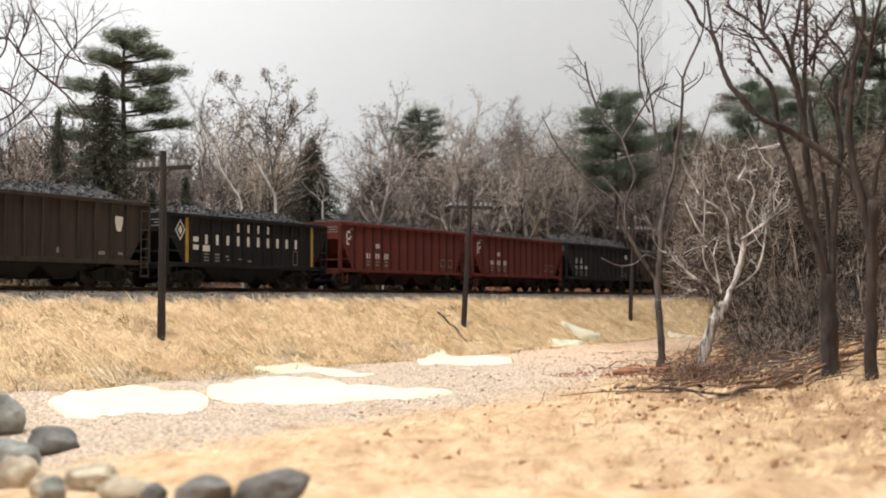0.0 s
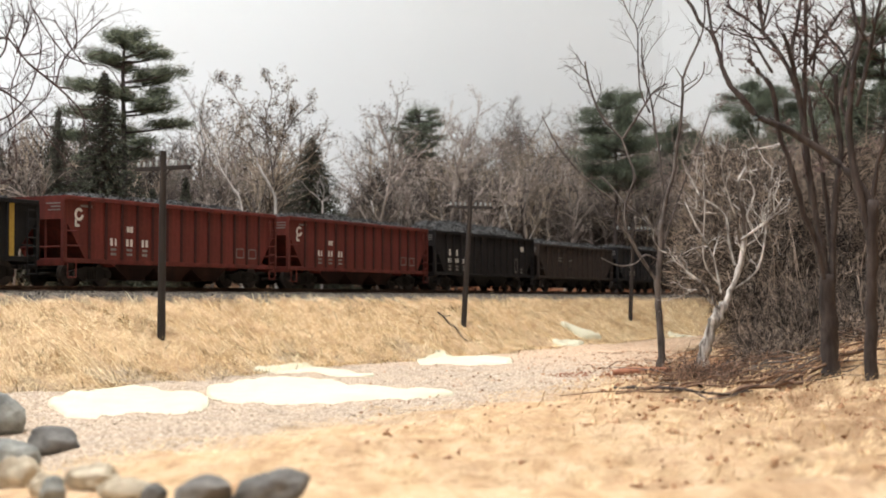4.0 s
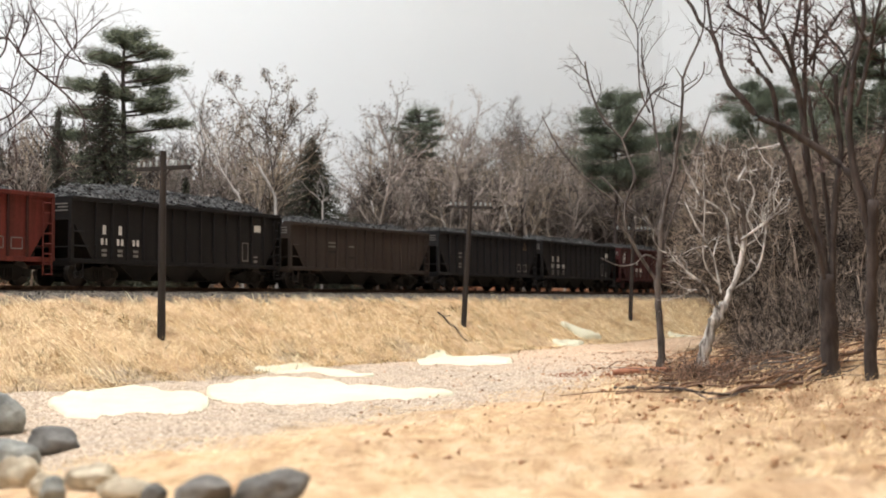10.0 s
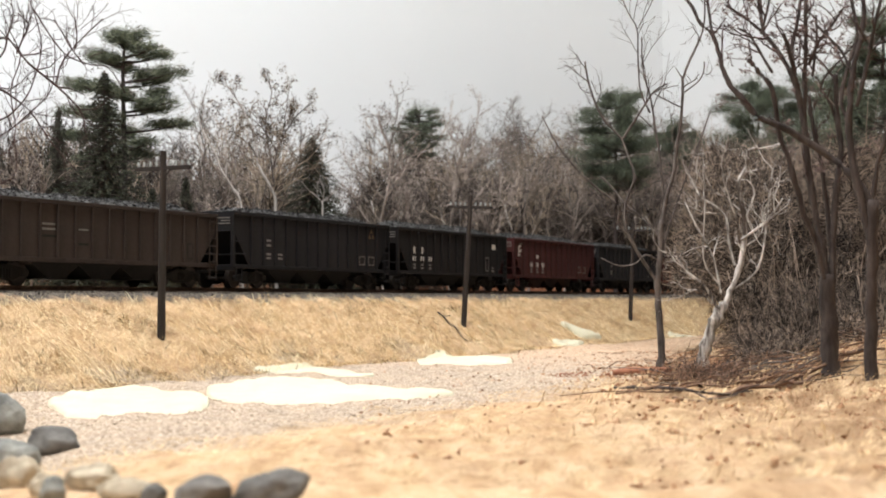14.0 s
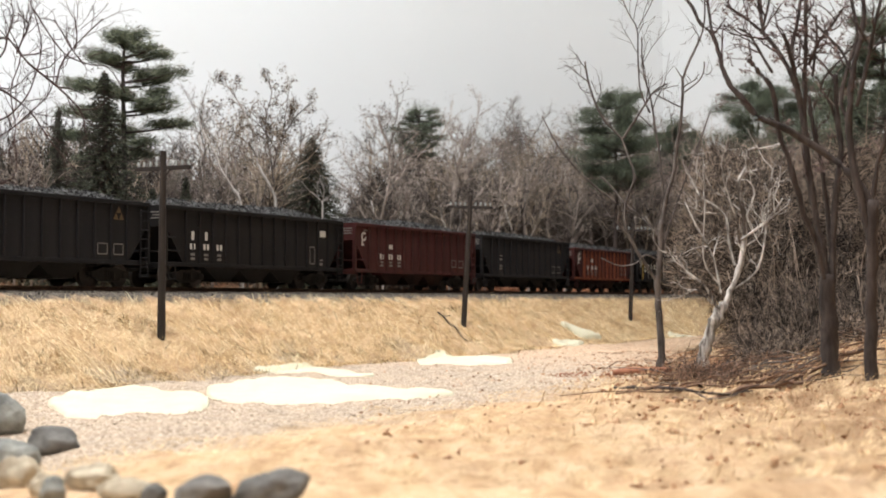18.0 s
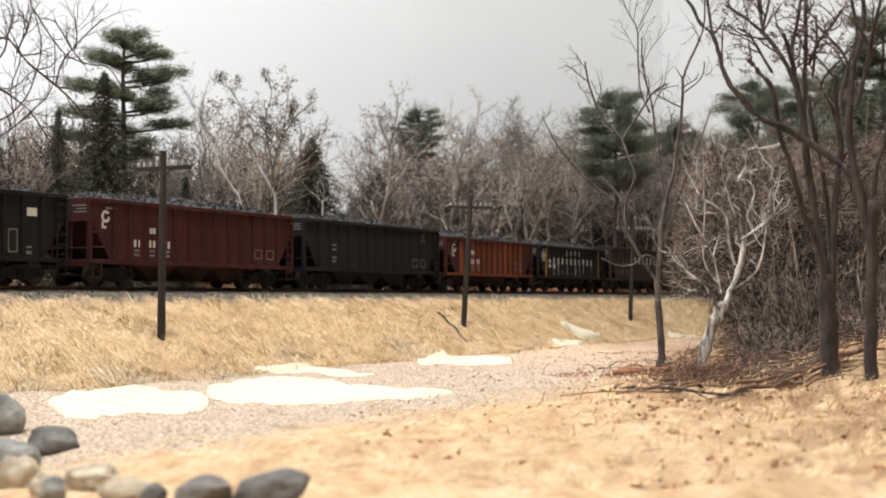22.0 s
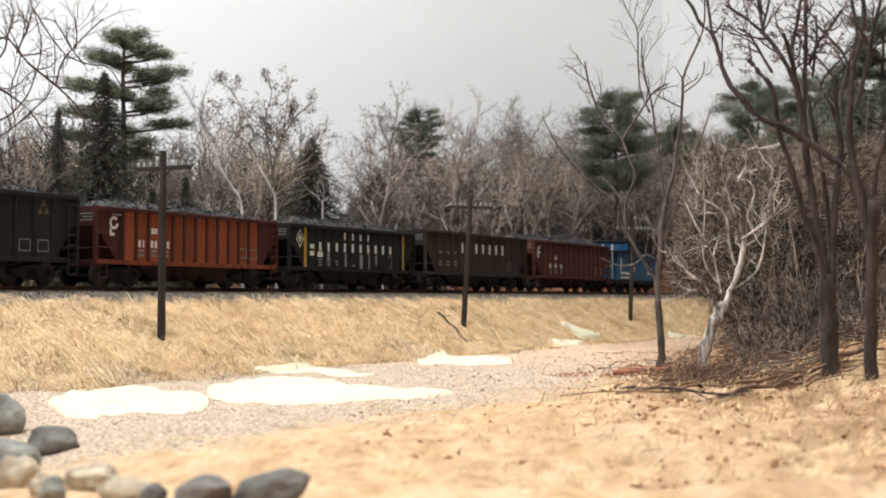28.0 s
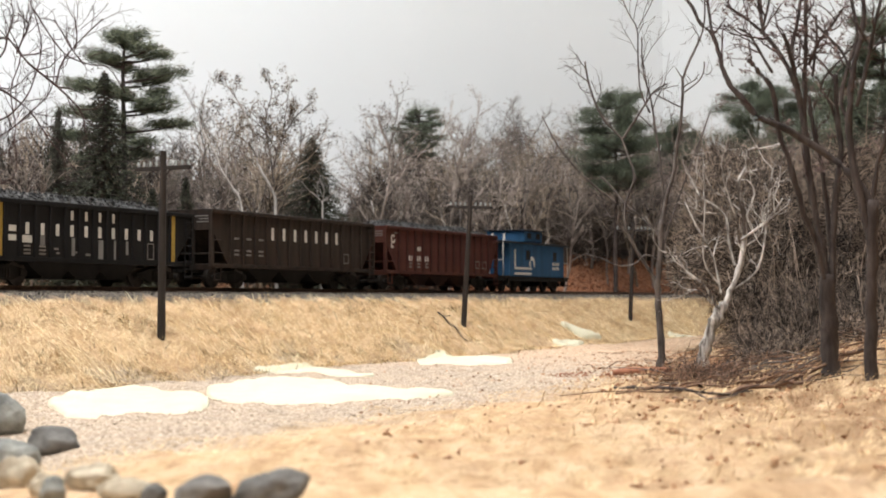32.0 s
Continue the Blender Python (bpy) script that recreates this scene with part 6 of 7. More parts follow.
RED += [
    (0.3, 0.15, 5, [(1, -1, 69), (15.5, 0, 73), (25, 1, 81), (32, 2, 89), (33, 3, 101), (32, 4, 109)]),
    (0.3, 0.15, 5, [(1, -1, 61.5), (18, -2, 67), (21.5, -2.5, 75), (20, -3.5, 88), (23.5, -4.5, 99.5), (20, -5, 108), (18.5, -6, 112.5)]),
    (0.3, 0.15, 4, [(1, -1, 55.5), (19.5, 0.5, 58.5), (19.5, 1.5, 73.5), (16.5, 3, 81.5)]),
]
BIRCH = [
    (0.82, 0.63, 0, [(0.5, 0, -0.5), (-0.5, 0, 49.5), (-7, 0, 63), (-12.5, 0, 72)]),
    (0.63, 0.32, 4, [(-12.5, 0, 72), (-16, 1.5, 81.5), (-22, 3.5, 91.5), (-26.5, 5, 102.5)]),
    (0.57, 0.25, 4, [(-9.5, 0, 67), (-8.5, -2.5, 81), (-10, -5, 95)]),
]
MAPLE = [
    (0.92, 0.72, 0, [(0.5, 0, -0.5), (-0.5, 0, 48.5), (-1, 0, 58), (-6, 0, 67.5), (-11, 0, 76.5)]),
    (0.576, 0.264, 6, [(-11, 0, 76.5), (-12.5, 1, 90), (-19, 2, 106.5), (-28.5, 3, 121.5), (-32, 4, 125)]),
    (0.52, 0.208, 6, [(-1.5, 0, 73), (1.5, -2.5, 85.5), (10.5, -5.5, 101.5), (21.5, -8, 111.5)]),
    (0.52, 0.208, 6, [(-1, 0, 63.5), (-4, 1.5, 83.5), (-7, 3, 101.5), (-3.5, 4.5, 118.5), (-7.5, 6, 127)]),
    (0.416, 0.184, 5, [(-11, 0, 80), (-16.5, 2.5, 88.5), (-25, 5.5, 95.5), (-40, 8, 114)]),
    (0.392, 0.16, 5, [(0.5, 0, 83), (-6.5, 1.5, 95), (-16.5, 3, 105)]),
    (0.368, 0.16, 4, [(3.5, 0, 91.5), (5, 2.5, 106.5), (7, 5, 123.5)]),
]
SUMAC = [
    (0.69, 0.55, 0, [(0, 0, -0.5), (0.5, 0, 58.5)]),
    (0.55, 0.24, 3, [(0.5, 0, 58), (-3.5, 0, 62), (-9.5, 0, 67), (-12, 0, 71)]),
    (0.55, 0.24, 3, [(0.5, 0, 58.5), (7, 2, 64), (12, 4, 69)]),
    (0.42, 0.21, 2, [(0.5, 0, 57.5), (1.5, -1.5, 66), (-1, -3, 72)]),
]


def build_near_trees():
    def stand(tree, b, d, turn=0):
        x, y = by_bearing(b, d)
        tree.matrix_basis = Matrix.Translation(on_ground(x, y)) @ pose(0, 0, 0, 0, 0, turn)
        return tree
    none = (0, 0, 0, 0, 0, 0)
    dark = "leafless dark brown tree on the straw bank"
    stand(knotty_tree(41, OAK, M_BARK_DARK, M_BARK_RED, dark, heads=5, head_paint=M_UMBEL, more=2), 0.2852, 0.404)
    stand(knotty_tree(47, ASH, M_BARK_DARK, M_BARK_RED, dark, heads=2, head_paint=M_UMBEL), 0.3143, 0.383)
    fine = [(5, 0.75, 0.55, 0.12, 0.02, 0.25), (3, 0.75, 0.5, 0.18, 0.03, 0.35), (0, 0, 0, 0.2, 0, 0)]
    stand(knotty_tree(53, SLIM, M_BARK, M_BARK_DARK, "slender leafless grey-brown tree in the ditch", reach=17, twigs=fine), 0.1605, 0.551)
    crooked = [(4, 0.75, 0.50, 0.20, 0.08, 0.25), (3, 0.8, 0.5, 0.25, 0.06, 0.3), (0, 0, 0, 0.25, 0, 0)]
    stand(knotty_tree(61, PALE, M_BARK_MIX, M_BARK_PALE, "pale bleached leafless shrub with a forked trunk", "bare_shrub", reach=17, twigs=crooked, knob=0.25, more=2), 0.1896, 0.5305)
    stand(knotty_tree(71, RED, M_BARK_RED, M_BARK_RED, "leafless reddish tree on the embankment", reach=12, twigs=crooked, more=2), -0.3616, 0.46)
    tan = [(5, 0.7, 0.55, 0.22, 0.05, 0.2), (4, 0.75, 0.55, 0.3, 0.04, 0.25), (3, 0.8, 0.5, 0.3, 0, 0.3), (0, 0, 0, 0.25, 0, 0)]
    stand(knotty_tree(91, BIRCH, M_BARK_PALE, M_TWIG_TAN, "pale leaning leafless tree at the edge of the woods", reach=22, twigs=tan, upper=M_BARK_PALE), -0.1483, 0.760)
    stand(knotty_tree(92, MAPLE, M_BARK_PALE, M_TWIG_TAN, "pale-barked spreading leafless tree behind the track", reach=10, twigs=tan, upper=M_BARK, more=2, buds=1), -0.1233, 0.785)
    stand(knotty_tree(93, SUMAC, M_BARK_PALE, M_BARK_PALE, "small white forked sapling behind the track", reach=12, twigs=tan, upper=M_BARK_PALE), -0.0896, 0.832)
    edge = [none, (6, 0.6, 0.5, 0.16, 0.04, 0.25), (5, 0.65, 0.5, 0.22, 0.05, 0.25), (4, 0.7, 0.5, 0.25, 0.03, 0.3), (0, 0, 0, 0.25, 0, 0)]
    for k, (b, d, size, seed) in enumerate(((-0.150, 0.835, 0.75, 84), (0.005, 1.02, 0.8, 85), (-0.045, 0.96, 0.7, 86), (0.06, 1.12, 0.85, 87))):
        stand(limbed_tree(seed, [(0, 0, 0), (1 * (-1) ** k, 0, 18 * size), (0, 0, 40 * size)], 0.0009,
                          [(0.4, -30, 0, 44 * size, 0.6), (0.6, 32, 6, 46 * size, 0.6), (1.0, -8, 0, 60 * size, 0.6), (1.0, 22, 0, 52 * size, 0.55)],
                          edge, M_BARK_MIX, M_TWIG_TAN, "small pale leafless sapling beside the track"), b, d)


def build_brush():
    rng = random.Random(21)
    kinds = [bare_tree(400 + k, 0.066, 0.0008, SPEC_BRUSH, M_TWIG_BRUSH, M_TWIG_BRUSH, "tangled leafless tan brush thicket", "brush_thicket", joined=True, lean=(0.2 * (k - 1.5), 0.1), tipsteps=2, thin=0.64) for k in range(5)]
    for k, first in enumerate(kinds):
        tagged(first, category="shrub", group="brush on the bank")
        spots = []
        for j in range(13):
            d = 0.62 + 0.5 * ((j * 0.7548 + k * 0.31) % 1.0) ** 1.3
            b = 0.178 + 0.175 * ((j * 0.618 + k * 0.25) % 1.0)
            b = max(b, 0.268 - 0.04 * (d - 0.62))
            spots.append((b * d, d, rng.uniform(0, 360), rng.uniform(0.85, 1.3) * (0.35 + 0.95 * d)))
        for j in range(4):
            d = rng.uniform(0.52, 0.66)
            b = rng.uniform(0.238 + 0.10 * (0.62 - d), 0.35)
            spots.append((b * d, d, rng.uniform(0, 360), rng.uniform(0.22, 0.48)))
        spread(first, spots)
    nr = np.random.default_rng(23)
    n = 22000
    d = nr.uniform(0.58, 0.86, n)
    b = nr.uniform(0.172, 0.345, n)
    x, y = b * d, d
    low = ground_z(x, y)
    foot = 0.034 * (1 - smoothstep(0.190, 0.228, b))
    tall = d * (0.108 + 0.010 * ripple(b * 9, d * 3, 6, 2.0)) * smoothstep(0.160, 0.200, b) + 0.031 - low
    z = low + foot + np.maximum(tall - foot, 0.004) * nr.random(n) ** 0.85
    tangle("brush_tangle", x, y, z, (0.0016, 0.0042), (0.00008, 0.00021), M_TANGLE, "fine curled tan twigs tangled in the brush", 24)
    n = 1100
    d = nr.normal(0.440, 0.028, n)
    b = nr.normal(0.193, 0.020, n)
    x, y = b * d, d
    z = ground_z(x, y) + 0.0042 * nr.random(n) ** 1.6
    tangle("twig_heap", x, y, z, (0.0010, 0.0024), (0.00006, 0.00014), M_TWIG_LITTER, "low tangle of fine brown twigs round the shrub", 25)


def build_bank_twigs():
    """Thin upright stems and curled twigs at the foot of the brush."""
    rng = random.Random(27)
    w = Wood()
    for k in range(130):
        d = rng.uniform(0.535, 0.66)
        b = rng.uniform(0.222 + 0.12 * (0.60 - d), 0.335)
        q = on_ground(b * d, d, 0.001)
        e = Vector((rng.gauss(0, 0.22), rng.gauss(0, 0.15), 1)).normalized()
        tall = rng.uniform(0.018, 0.060)
        pts = [q]
        for i in range(5):
            e = (e + Vector((rng.gauss(0, 0.13), rng.gauss(0, 0.1), 0.05))).normalized()
            pts.append(pts[-1] + e * tall / 5)
        r = rng.uniform(0.00018, 0.00048)
        w.tube(pts, [r * (1 - 0.13 * i) for i in range(6)], 4)
        for i in (2, 3, 4):
            f = turned(e, rng.uniform(0.5, 1.0), rng)
            w.tube([pts[i], pts[i] + f * tall * rng.uniform(0.12, 0.3)], [r * 0.5, r * 0.2], 3)
    tagged(w.object("thicket_stems", M_TWIG_BRUSH, None), "thin upright bare stems at the foot of the brush", "stems", kind="stuff")
    nr = np.random.default_rng(28)
    n = 5200
    d = nr.uniform(0.50, 0.64, n)
    b = 0.212 + 0.13 * (0.60 - d) + 0.13 * nr.random(n) ** 1.2
    x, y = b * d, d
    z = ground_z(x, y) + 0.020 * nr.random(n) ** 1.5 * smoothstep(0.49, 0.60, d)
    tangle("bank_tangle", x, y, z, (0.0018, 0.0048), (0.00007, 0.00020), M_TWIG_BRUSH, "curled grey and brown twigs along the bank", 29)


def tangle(name, x, y, z, seg, thick, material, label, seed):
    """Many short curled twigs as one mesh: each a bent three-sided tube."""
    nr = np.random.default_rng(seed)
    n, steps, q, low = len(x), 5, np.stack([x, y, z], 1), ground_z(x, y)
    e = nr.normal(size=(n, 3)) * np.array([1, 0.8, 0.9]) + np.array([0, 0, 0.35])
    e /= np.linalg.norm(e, axis=1)[:, None]
    seg = nr.uniform(*seg, n)[:, None]
    r = nr.uniform(*thick, n)[:, None]
    rings = []
    for i in range(steps):
        side = np.cross(e, np.array([0.3, 0.9, 0.2]))
        side /= np.linalg.norm(side, axis=1)[:, None]
        up = np.cross(side, e)
        rings.append(np.stack([q + (side * math.cos(a) + up * math.sin(a)) * r * (1 - 0.16 * i) for a in (0, 2.094, 4.189)], 1))
        e = e + nr.normal(0, 0.48, (n, 3))
        e /= np.linalg.norm(e, axis=1)[:, None]
        q = q + e * seg
        q[:, 2] = np.maximum(q[:, 2], low + 0.0004)
    v = np.stack(rings, 1).reshape(-1, 3)
    f = np.array([(3 * i + k, 3 * i + (k + 1) % 3, 3 * i + 3 + (k + 1) % 3, 3 * i + 3 + k) for i in range(steps - 1) for k in range(3)])
    f = (f[None] + 3 * steps * np.arange(n)[:, None, None]).reshape(-1, 4)
    tagged(sheet(name, v, f.tolist(), material), label, "twigs", kind="stuff")


def litter_edge(b):
    """Where the fallen twigs begin, by bearing."""
    return 0.385 + 0.17 * smoothstep(0.275, 0.345, b)


# fallen branches on the bank: x and y of points along each, millimetres
LONG_STICKS = [[(53, 420), (64, 386), (73, 371), (84, 369)], [(62, 364), (78, 371), (94, 375), (111, 402)], [(93, 482), (110, 522), (120, 500)], [(113, 526), (121, 519), (145, 565), (168, 585)], [(93, 375), (103, 391), (118, 409), (139, 426)],
               [(129, 511), (155, 560), (176, 574)], [(101, 447), (126, 490), (138, 505)], [(118, 409), (131, 428), (148, 459)], [(129, 553), (156, 588), (180, 640)], [(153, 514), (179, 568)], [(73, 386), (96, 450), (109, 465)]]


def build_debris():
    """Fallen sticks under the brush, a log, crumbs of leaf litter."""
    rng = random.Random(31)
    for k in range(150):
        b = rng.uniform(0.165, 0.335) if k % 3 else rng.uniform(0.16, 0.22)
        d = litter_edge(b) + abs(rng.gauss(0, 0.12))
        x, y = b * d, d
        w = Wood()
        q = Vector((0, 0, 0))
        e = Vector((rng.uniform(-1, 1), rng.uniform(-1, 1), 0)).normalized()
        if rng.random() < 0.55:
            e = Vector((1, 0.5 + rng.gauss(0, 0.5), 0)).normalized()
        ln = rng.uniform(0.008, 0.045)
        pts = []
        lift = rng.uniform(0, 0.004)
        for i in range(5):
            c = Vector((x, y, 0)) + q
            pts.append(Vector((c.x, c.y, float(ground_z(c.x, c.y)) + 0.0005 + lift * (i / 4) + rng.uniform(0, 0.0012) * (i % 2))))
            e = (e + Vector((rng.gauss(0, 0.22), rng.gauss(0, 0.22), 0))).normalized()
            q = q + e * ln / 4
        r = rng.choice([rng.uniform(0.00012, 0.0003), rng.uniform(0.0002, 0.0005)])
        w.tube(pts, [r * (1 - 0.12 * i) for i in range(5)], 5)
        ob = w.object("fallen_stick", rng.choice([M_BARK, M_TWIG_LITTER, M_TWIG_LITTER, M_TWIG_BRUSH]), None)
        tagged(ob, "fallen bare stick lying on the straw", "stick", "fallen sticks")
    for k in range(30):
        d = rng.uniform(0.50, 0.74)
        b = rng.uniform(0.118, 0.205)
        q = on_ground(b * d, d)
        e = Vector((rng.gauss(0, 1), rng.gauss(0, 0.6), 0)).normalized() * rng.uniform(0.004, 0.014)
        up = rng.choice([0.0003, 0.0004, rng.uniform(0.001, 0.006)])
        w = Wood()
        w.tube([q - Vector((0, 0, 0.0003)), on_ground(q.x + e.x * 0.5, q.y + e.y * 0.5) + Vector((0, 0, up * 0.7)), on_ground(q.x + e.x, q.y + e.y) + Vector((0, 0, up))], [0.00022, 0.00017, 0.0001], 4)
        tagged(w.object("fallen_stick", M_TWIG_LITTER, None), "thin bare twig lying on the gravel", "stick", "fallen sticks")
    for k, line in enumerate(LONG_STICKS):
        path = [on_ground(q.x, q.y) for q in smooth_path([Vector((a, c, 0)) * MM for a, c in line], 5)]
        lift = rng.uniform(0.0008, 0.0030)
        r = rng.uniform(0.00035, 0.00085)
        path = [c + Vector((rng.gauss(0, 1), rng.gauss(0, 1), 0)) * 0.0006 + Vector((0, 0, r * 0.8 + lift * max(0.0, math.sin(math.pi * i / (len(path) - 1) - 0.3)))) for i, c in enumerate(path)]
        w = Wood()
        w.tube(path, [r * (1 - 0.55 * i / len(path)) * rng.uniform(0.9, 1.1) for i in range(len(path))], 6)
        for f in (0.35, 0.6, 0.8):
            i = int(f * (len(path) - 1))
            e = turned((path[i] - path[i - 1]).normalized(), 0.7, rng)
            e.z = abs(e.z) * 0.5
            w.tube([path[i], path[i] + e * rng.uniform(0.004, 0.012)], [r * 0.4, r * 0.15], 4)
        tagged(w.object("fallen_branch", (M_BARK_DARK, M_TWIG_LITTER, M_BARK)[k % 3], None), "long bare fallen branch lying on the bank", "branch", "fallen branches")
    w = Wood()
    a, e = Vector((-0.0030, 0.806, 0)), Vector((0.0140, 0.778, 0))
    pts = [on_ground(*a.lerp(e, i / 5).xy, -0.0010 - 0.0012 * (i % 2)) for i in range(6)]
    w.tube(pts, [0.0005, 0.0005, 0.00045, 0.0004, 0.0003, 0.0002], 5)
    w.tube([pts[1], on_ground(pts[1].x + 0.004, pts[1].y + 0.004, -0.004)], [0.0004, 0.0002], 4)
    tagged(w.object("fallen_stick", M_BARK_DARK, None), "dark forked stick lying on the embankment", "stick", "fallen sticks")
    w = Wood()
    pts = [on_ground(0.0665 + 0.0058 * i, 0.532 + 0.0006 * i, -0.0014) for i in range(5)]
    w.tube(pts, [0.0010, 0.0019, 0.0018, 0.0016, 0.0009], 8)
    tagged(w.object("fallen_log", M_RUSTWOOD, None), "thin reddish fallen log on the ground", "log")
    nr = np.random.default_rng(32)
    n = 30000
    d = np.concatenate([nr.normal(0.56, 0.05, n // 3), np.sqrt(nr.uniform(0.21 ** 2, 0.78 ** 2, n - n // 3))])
    b = np.concatenate([nr.normal(0.19, 0.04, n // 3), nr.uniform(-0.06, 0.345, n - n // 3)])
    x, y = b * d, d
    keep = nr.random(n) < 0.03 + 0.97 * (0.25 + 0.75 * smoothstep(0.0, 0.6, ripple(x, y, 70, 3.0))) * smoothstep(0.08, 0.2, b) * smoothstep(0.27, 0.36, d)
    keep |= (np.arange(n) < n // 8)
    x, y = x[keep], y[keep]
    n = len(x)
    flat = nr.normal(size=(n, 3)) * np.array([1, 1, 0.25])
    flat /= np.linalg.norm(flat, axis=1)[:, None]
    v, f = blades(np.column_stack([x, y, ground_z(x, y) + 0.0004]), flat, nr.uniform(0.0005, 0.0019, n), nr.uniform(0.00015, 0.00055, n), 35)
    tagged(sheet("leaf_litter", v, f.tolist(), M_LITTER), "scattered brown shreds of leaf litter", "leaf litter", kind="stuff")
    n = 32000
    b = nr.uniform(0.155, 0.345, n)
    d = litter_edge(b) + 0.01 + np.abs(nr.normal(0, 0.15, n))
    keep = nr.random(n) < (0.10 + 0.90 * smoothstep(-0.10, 0.45, ripple(b * d, d, 95, 6.0))) * 0.62 * (0.25 + 0.75 * smoothstep(0.160, 0.200, b)) * (0.8 + 0.2 * smoothstep(0.42, 0.6, d))
    b, d = b[keep], d[keep]
    n = len(b)
    x, y = b * d, d
    dirs = nr.normal(size=(n, 3)) * np.array([1, 1, 0.35])
    dirs[:, 0] = np.abs(dirs[:, 0]) + 0.3
    dirs[:, 1] += 0.25
    dirs[:, 2] = np.abs(dirs[:, 2])
    dirs /= np.linalg.norm(dirs, axis=1)[:, None]
    v, f = blades(np.column_stack([x, y, ground_z(x, y) + nr.uniform(0, 0.0035, n) * smoothstep(0.40, 0.52, d)]), dirs, nr.uniform(0.002, 0.010, n), nr.uniform(0.00005, 0.00015, n), 34)
    tagged(sheet("twig_litter", v, f.tolist(), M_TWIG_LITTER), "tangled fine brown twigs under the brush", "twigs", kind="stuff")


M_LITTER = simple("leaf_litter_crumbs", (0.22, 0.105, 0.055), (0.56, 0.33, 0.20), 300, 0.95, relief=0, island=0.7)
M_RUSTWOOD = simple("reddish_rotten_wood", (0.17, 0.062, 0.035), (0.42, 0.19, 0.115), 300, 0.9, relief=0.4)


def fibres(name, n, s_range, p_range, length, width, lie, material, label, seed, comb=0.6, near=None, spread_angle=0.75, beside=None, clump=0):
    """Dry grass blades: each a bent strip of two quads lying down the slope."""
    rng = np.random.default_rng(seed)
    s = rng.uniform(*s_range, n)
    p = rng.uniform(*p_range, n)
    if near:
        d = np.sqrt(rng.uniform(near[0] ** 2, near[1] ** 2, n))
        bx = rng.uniform(-0.35, 0.35, n) * d
        s = (bx - P0.x) * U.x + (d - P0.y) * U.y
        p = (bx - P0.x) * N.x + (d - P0.y) * N.y
        k = p > 0.235 + 0.02 * ripple(bx, d, 40, 3.0)
        if beside is not None:
            k &= bx > beside + 0.02 * rng.normal(size=n)
        s, p = s[k], p[k]
        n = len(s)
    if clump:
        home = rng.integers(0, max(1, n // clump), n)
        s = s[home] + rng.normal(0, 0.006, n)
        p = np.clip(p[home] + rng.normal(0, 0.0022, n), *p_range)
    x = P0.x + s * U.x + p * N.x
    y = P0.y + s * U.y + p * N.y
    a = rng.normal(comb, spread_angle, n) + 0.7 * ripple(x, y, 45, 8.0) + 0.4 * ripple(x, y, 150, 5.0)
    dx = np.cos(a) * N.x + np.sin(a) * U.x
    dy = np.cos(a) * N.y + np.sin(a) * U.y
    ln = length * rng.uniform(0.5, 1.3, n)
    up = np.abs(rng.normal(0, lie, n))
    pts = []
    for f, lift in ((0.0, 0.0), (0.5, 0.7), (1.0, 0.75)):
        px, py = x + dx * ln * f, y + dy * ln * f
        pz = ground_z(px, py) + 0.0001 + ln * up * lift
        pts.append(np.stack([px, py, pz], 1))
    side = np.stack([-dy, dx, np.zeros(n)], 1) * width
    v = np.stack([pts[0] - side, pts[0] + side, pts[1] + side, pts[1] - side, pts[2]], 1).reshape(-1, 3)
    b = 5 * np.arange(n)[:, None]
    quads = (b + np.array([[0, 1, 2, 3]])).tolist()
    tris = (b + np.array([[3, 2, 4]])).tolist()
    ob = sheet(name, v, quads + tris, material)
    return tagged(ob, label, "grass", kind="stuff")


def build_grass():
    fibres("dry_grass", 150000, (-0.66, 1.25), (0.0302, 0.086), 0.0052, 0.000050, 0.22, M_STRAW, "combed dry straw-coloured grass on the embankment", 41, 0.15, spread_angle=0.95)
    fibres("grass_tufts", 18000, (-0.44, 0.95), (0.0335, 0.082), 0.0078, 0.000075, 0.24, M_LOOSE, "longer loose blades of dry grass on the embankment", 45, -0.1, spread_angle=1.3)
    fibres("dead_grass", 9500, (-0.66, 0.60), (0.034, 0.093), 0.0048, 0.00010, 0.35, M_TOE, "dark dead grass in clumps on the embankment", 46, 0.2, spread_angle=1.6, clump=26)
    fibres("lineside_grass", 20000, (-0.62, 0.10), (-0.12, -0.031), 0.006, 0.00012, 0.4, M_DULL, "dull dry grass behind the rails", 44, 0.25, spread_angle=0.9)
    fibres("matted_grass", 52000, (0, 1), (0, 1), 0.0034, 0.00010, 0.10, M_MATTED, "short matted straw-coloured grass in the foreground", 42, 1.2, near=(0.20, 0.72))
    fibres("bank_grass", 20000, (0, 1), (0, 1), 0.0046, 0.00012, 0.42, M_MATTED, "tufted dry grass on the bank", 43, 0.9, near=(0.20, 0.62), beside=0.05)


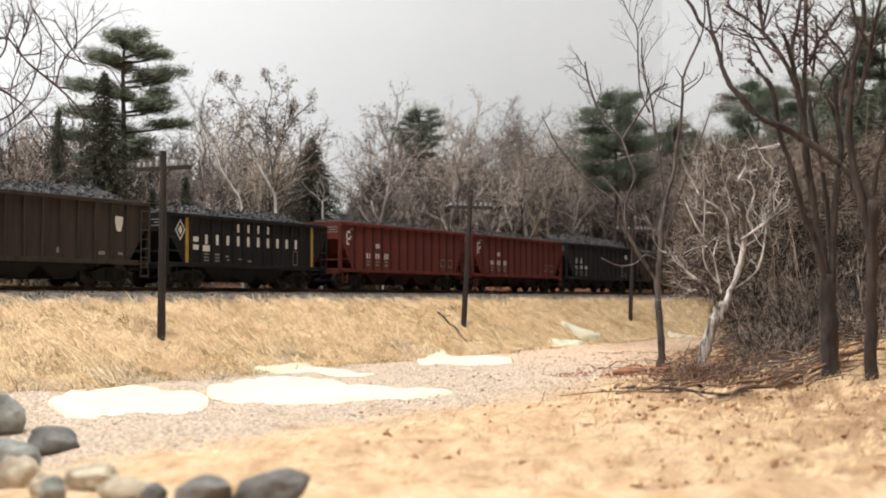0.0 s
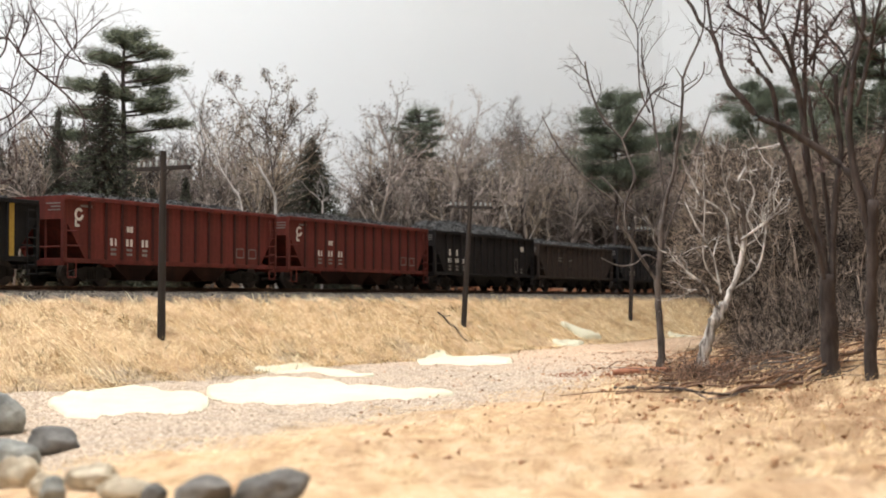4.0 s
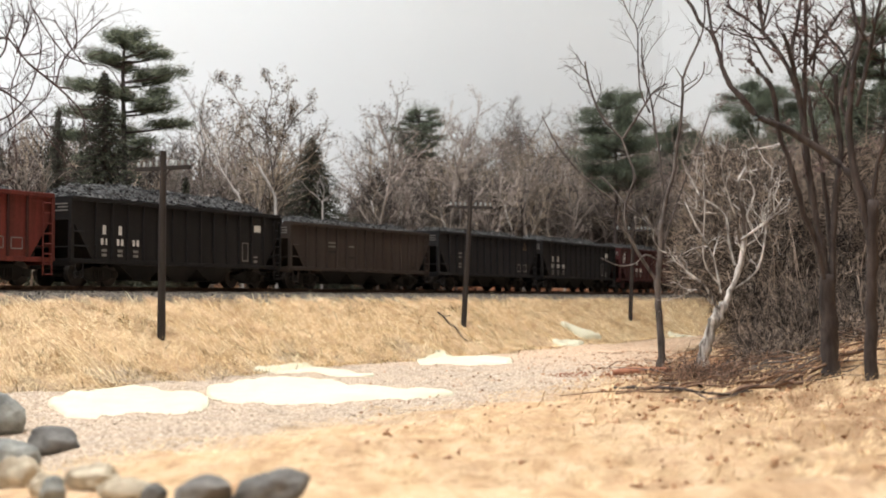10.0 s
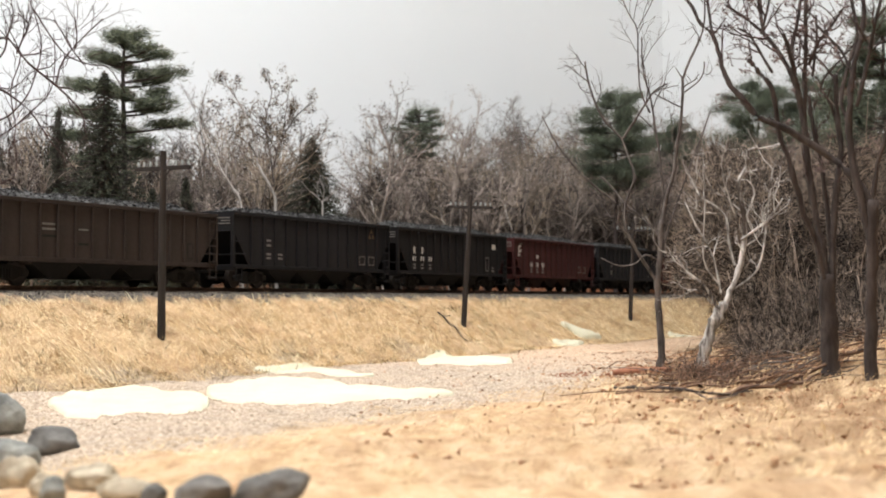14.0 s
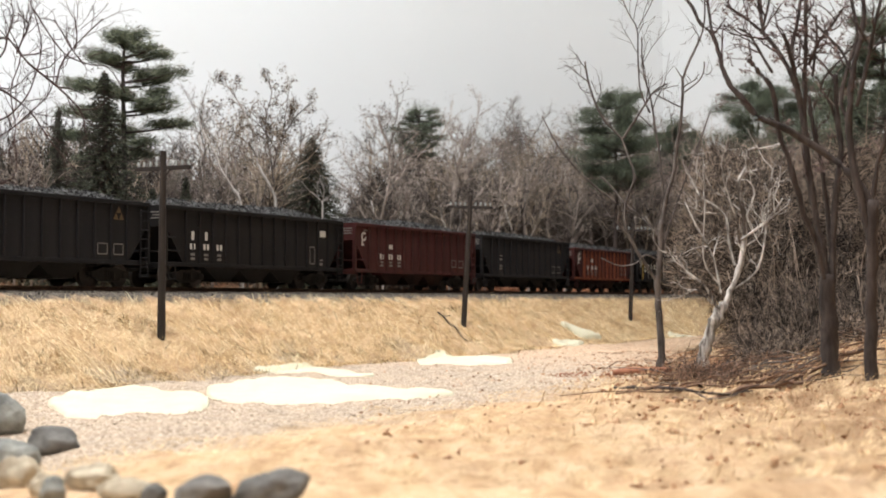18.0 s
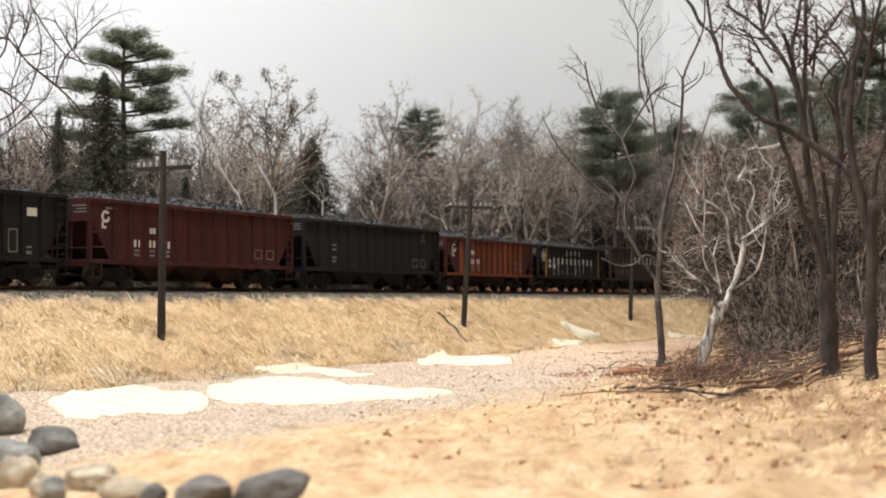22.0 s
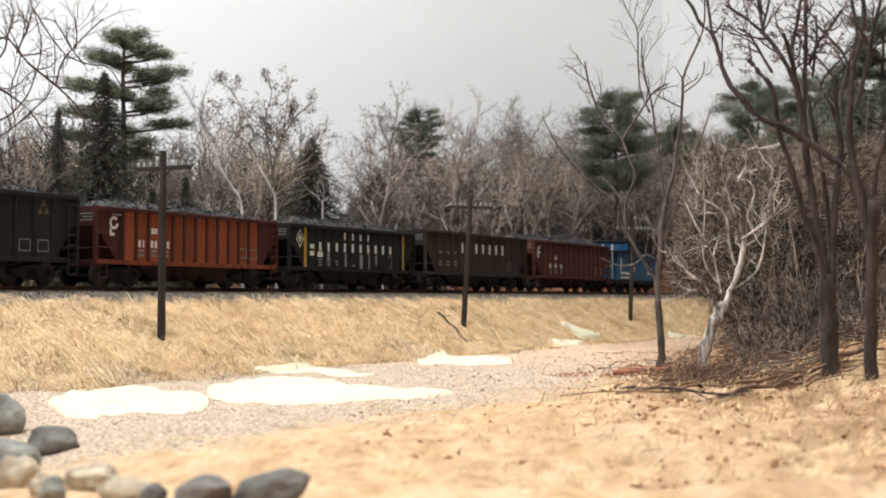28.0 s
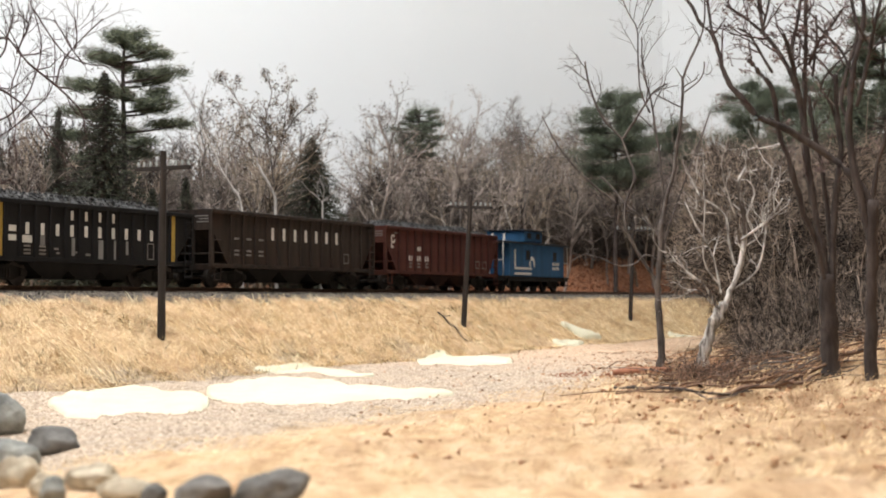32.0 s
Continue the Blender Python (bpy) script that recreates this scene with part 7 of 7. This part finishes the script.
def build_clods():
    rng = np.random.default_rng(61)
    n = 5200
    d = np.sqrt(rng.uniform(0.20 ** 2, 0.50 ** 2, n))
    b = rng.uniform(-0.05, 0.345, n)
    x, y = b * d, d
    keep = rng.random(n) < (0.03 + 0.97 * smoothstep(0.06, 0.28, b)) * (0.06 + 0.94 * smoothstep(0.15, 0.6, ripple(x, y, 120, 4.0)))
    x, y = x[keep], y[keep]
    pts = np.column_stack([x, y, ground_z(x, y)])
    u = rng.random(170)
    cx = 0.040 + 0.030 * u + rng.normal(0, 0.002, 170)
    cy = 0.552 - 0.012 * u + rng.normal(0, 0.005, 170)
    scatter_stones("bark_crumbs", np.column_stack([cx, cy, ground_z(cx, cy)]), rng.uniform(0.0002, 0.0007, 170), M_RUSTWOOD, "reddish crumbs of rotten bark beside a log", "bark", 63)
    scatter_stones("leaf_crumbs", pts, rng.uniform(0.00025, 0.0011, len(x)) * rng.uniform(0.6, 1.4, len(x)), M_CLOD, "crumbs of reddish brown dead leaf on the straw", "leaf litter", 62)


M_CLOD = simple("dead_leaf_crumbs", (0.24, 0.115, 0.060), (0.56, 0.34, 0.20), 300, 0.95, relief=0, island=0.7)


def build_gravel():
    rng = np.random.default_rng(51)
    n = 26000
    s, p = rng.uniform(-0.75, 0.5, n), rng.uniform(0.082, 0.25, n)
    x = P0.x + s * U.x + p * N.x
    y = P0.y + s * U.y + p * N.y
    pts = np.column_stack([x, y, ground_z(x, y)])
    scatter_stones("ditch_gravel", pts, rng.uniform(0.00018, 0.00038, n), M_GRIT, "fine pinkish grey gravel in the ditch", "gravel", 52)


M_GRIT = simple("pinkish_grit", (0.27, 0.205, 0.150), (0.72, 0.605, 0.455), 300, 0.9, relief=0, island=0.7)

build_track()
build_ballast()
TRAIN = build_train() + [caboose()]
build_poles()
build_snow()
build_stones()
build_woods()
build_conifers()
build_far_woods()
build_near_trees()
build_brush()
build_bank_twigs()
build_debris()
build_clods()
build_gravel()
build_grass()


def motions():
    for car, at in zip(TRAIN, CAR_AT):
        rows = []
        for t in (0.0, 8.0, 16.0, 24.0, 32.0):
            q = on_track(at - SPEED * (t - 13.0), 0.0, RAIL)
            rows.append((t, Matrix.Translation(q) @ pose(0, 0, 0, 0, 0, TURN)))
        walk(car, rows)
    rate = math.degrees(SPEED / 0.00515)
    times = [k / 8 for k in range(257)]
    for ob, x in WHEELS:
        walk(ob, [(t, pose(x * MM, 0, 0.00515, 0, -rate * t, 0)) for t in times])


motions()
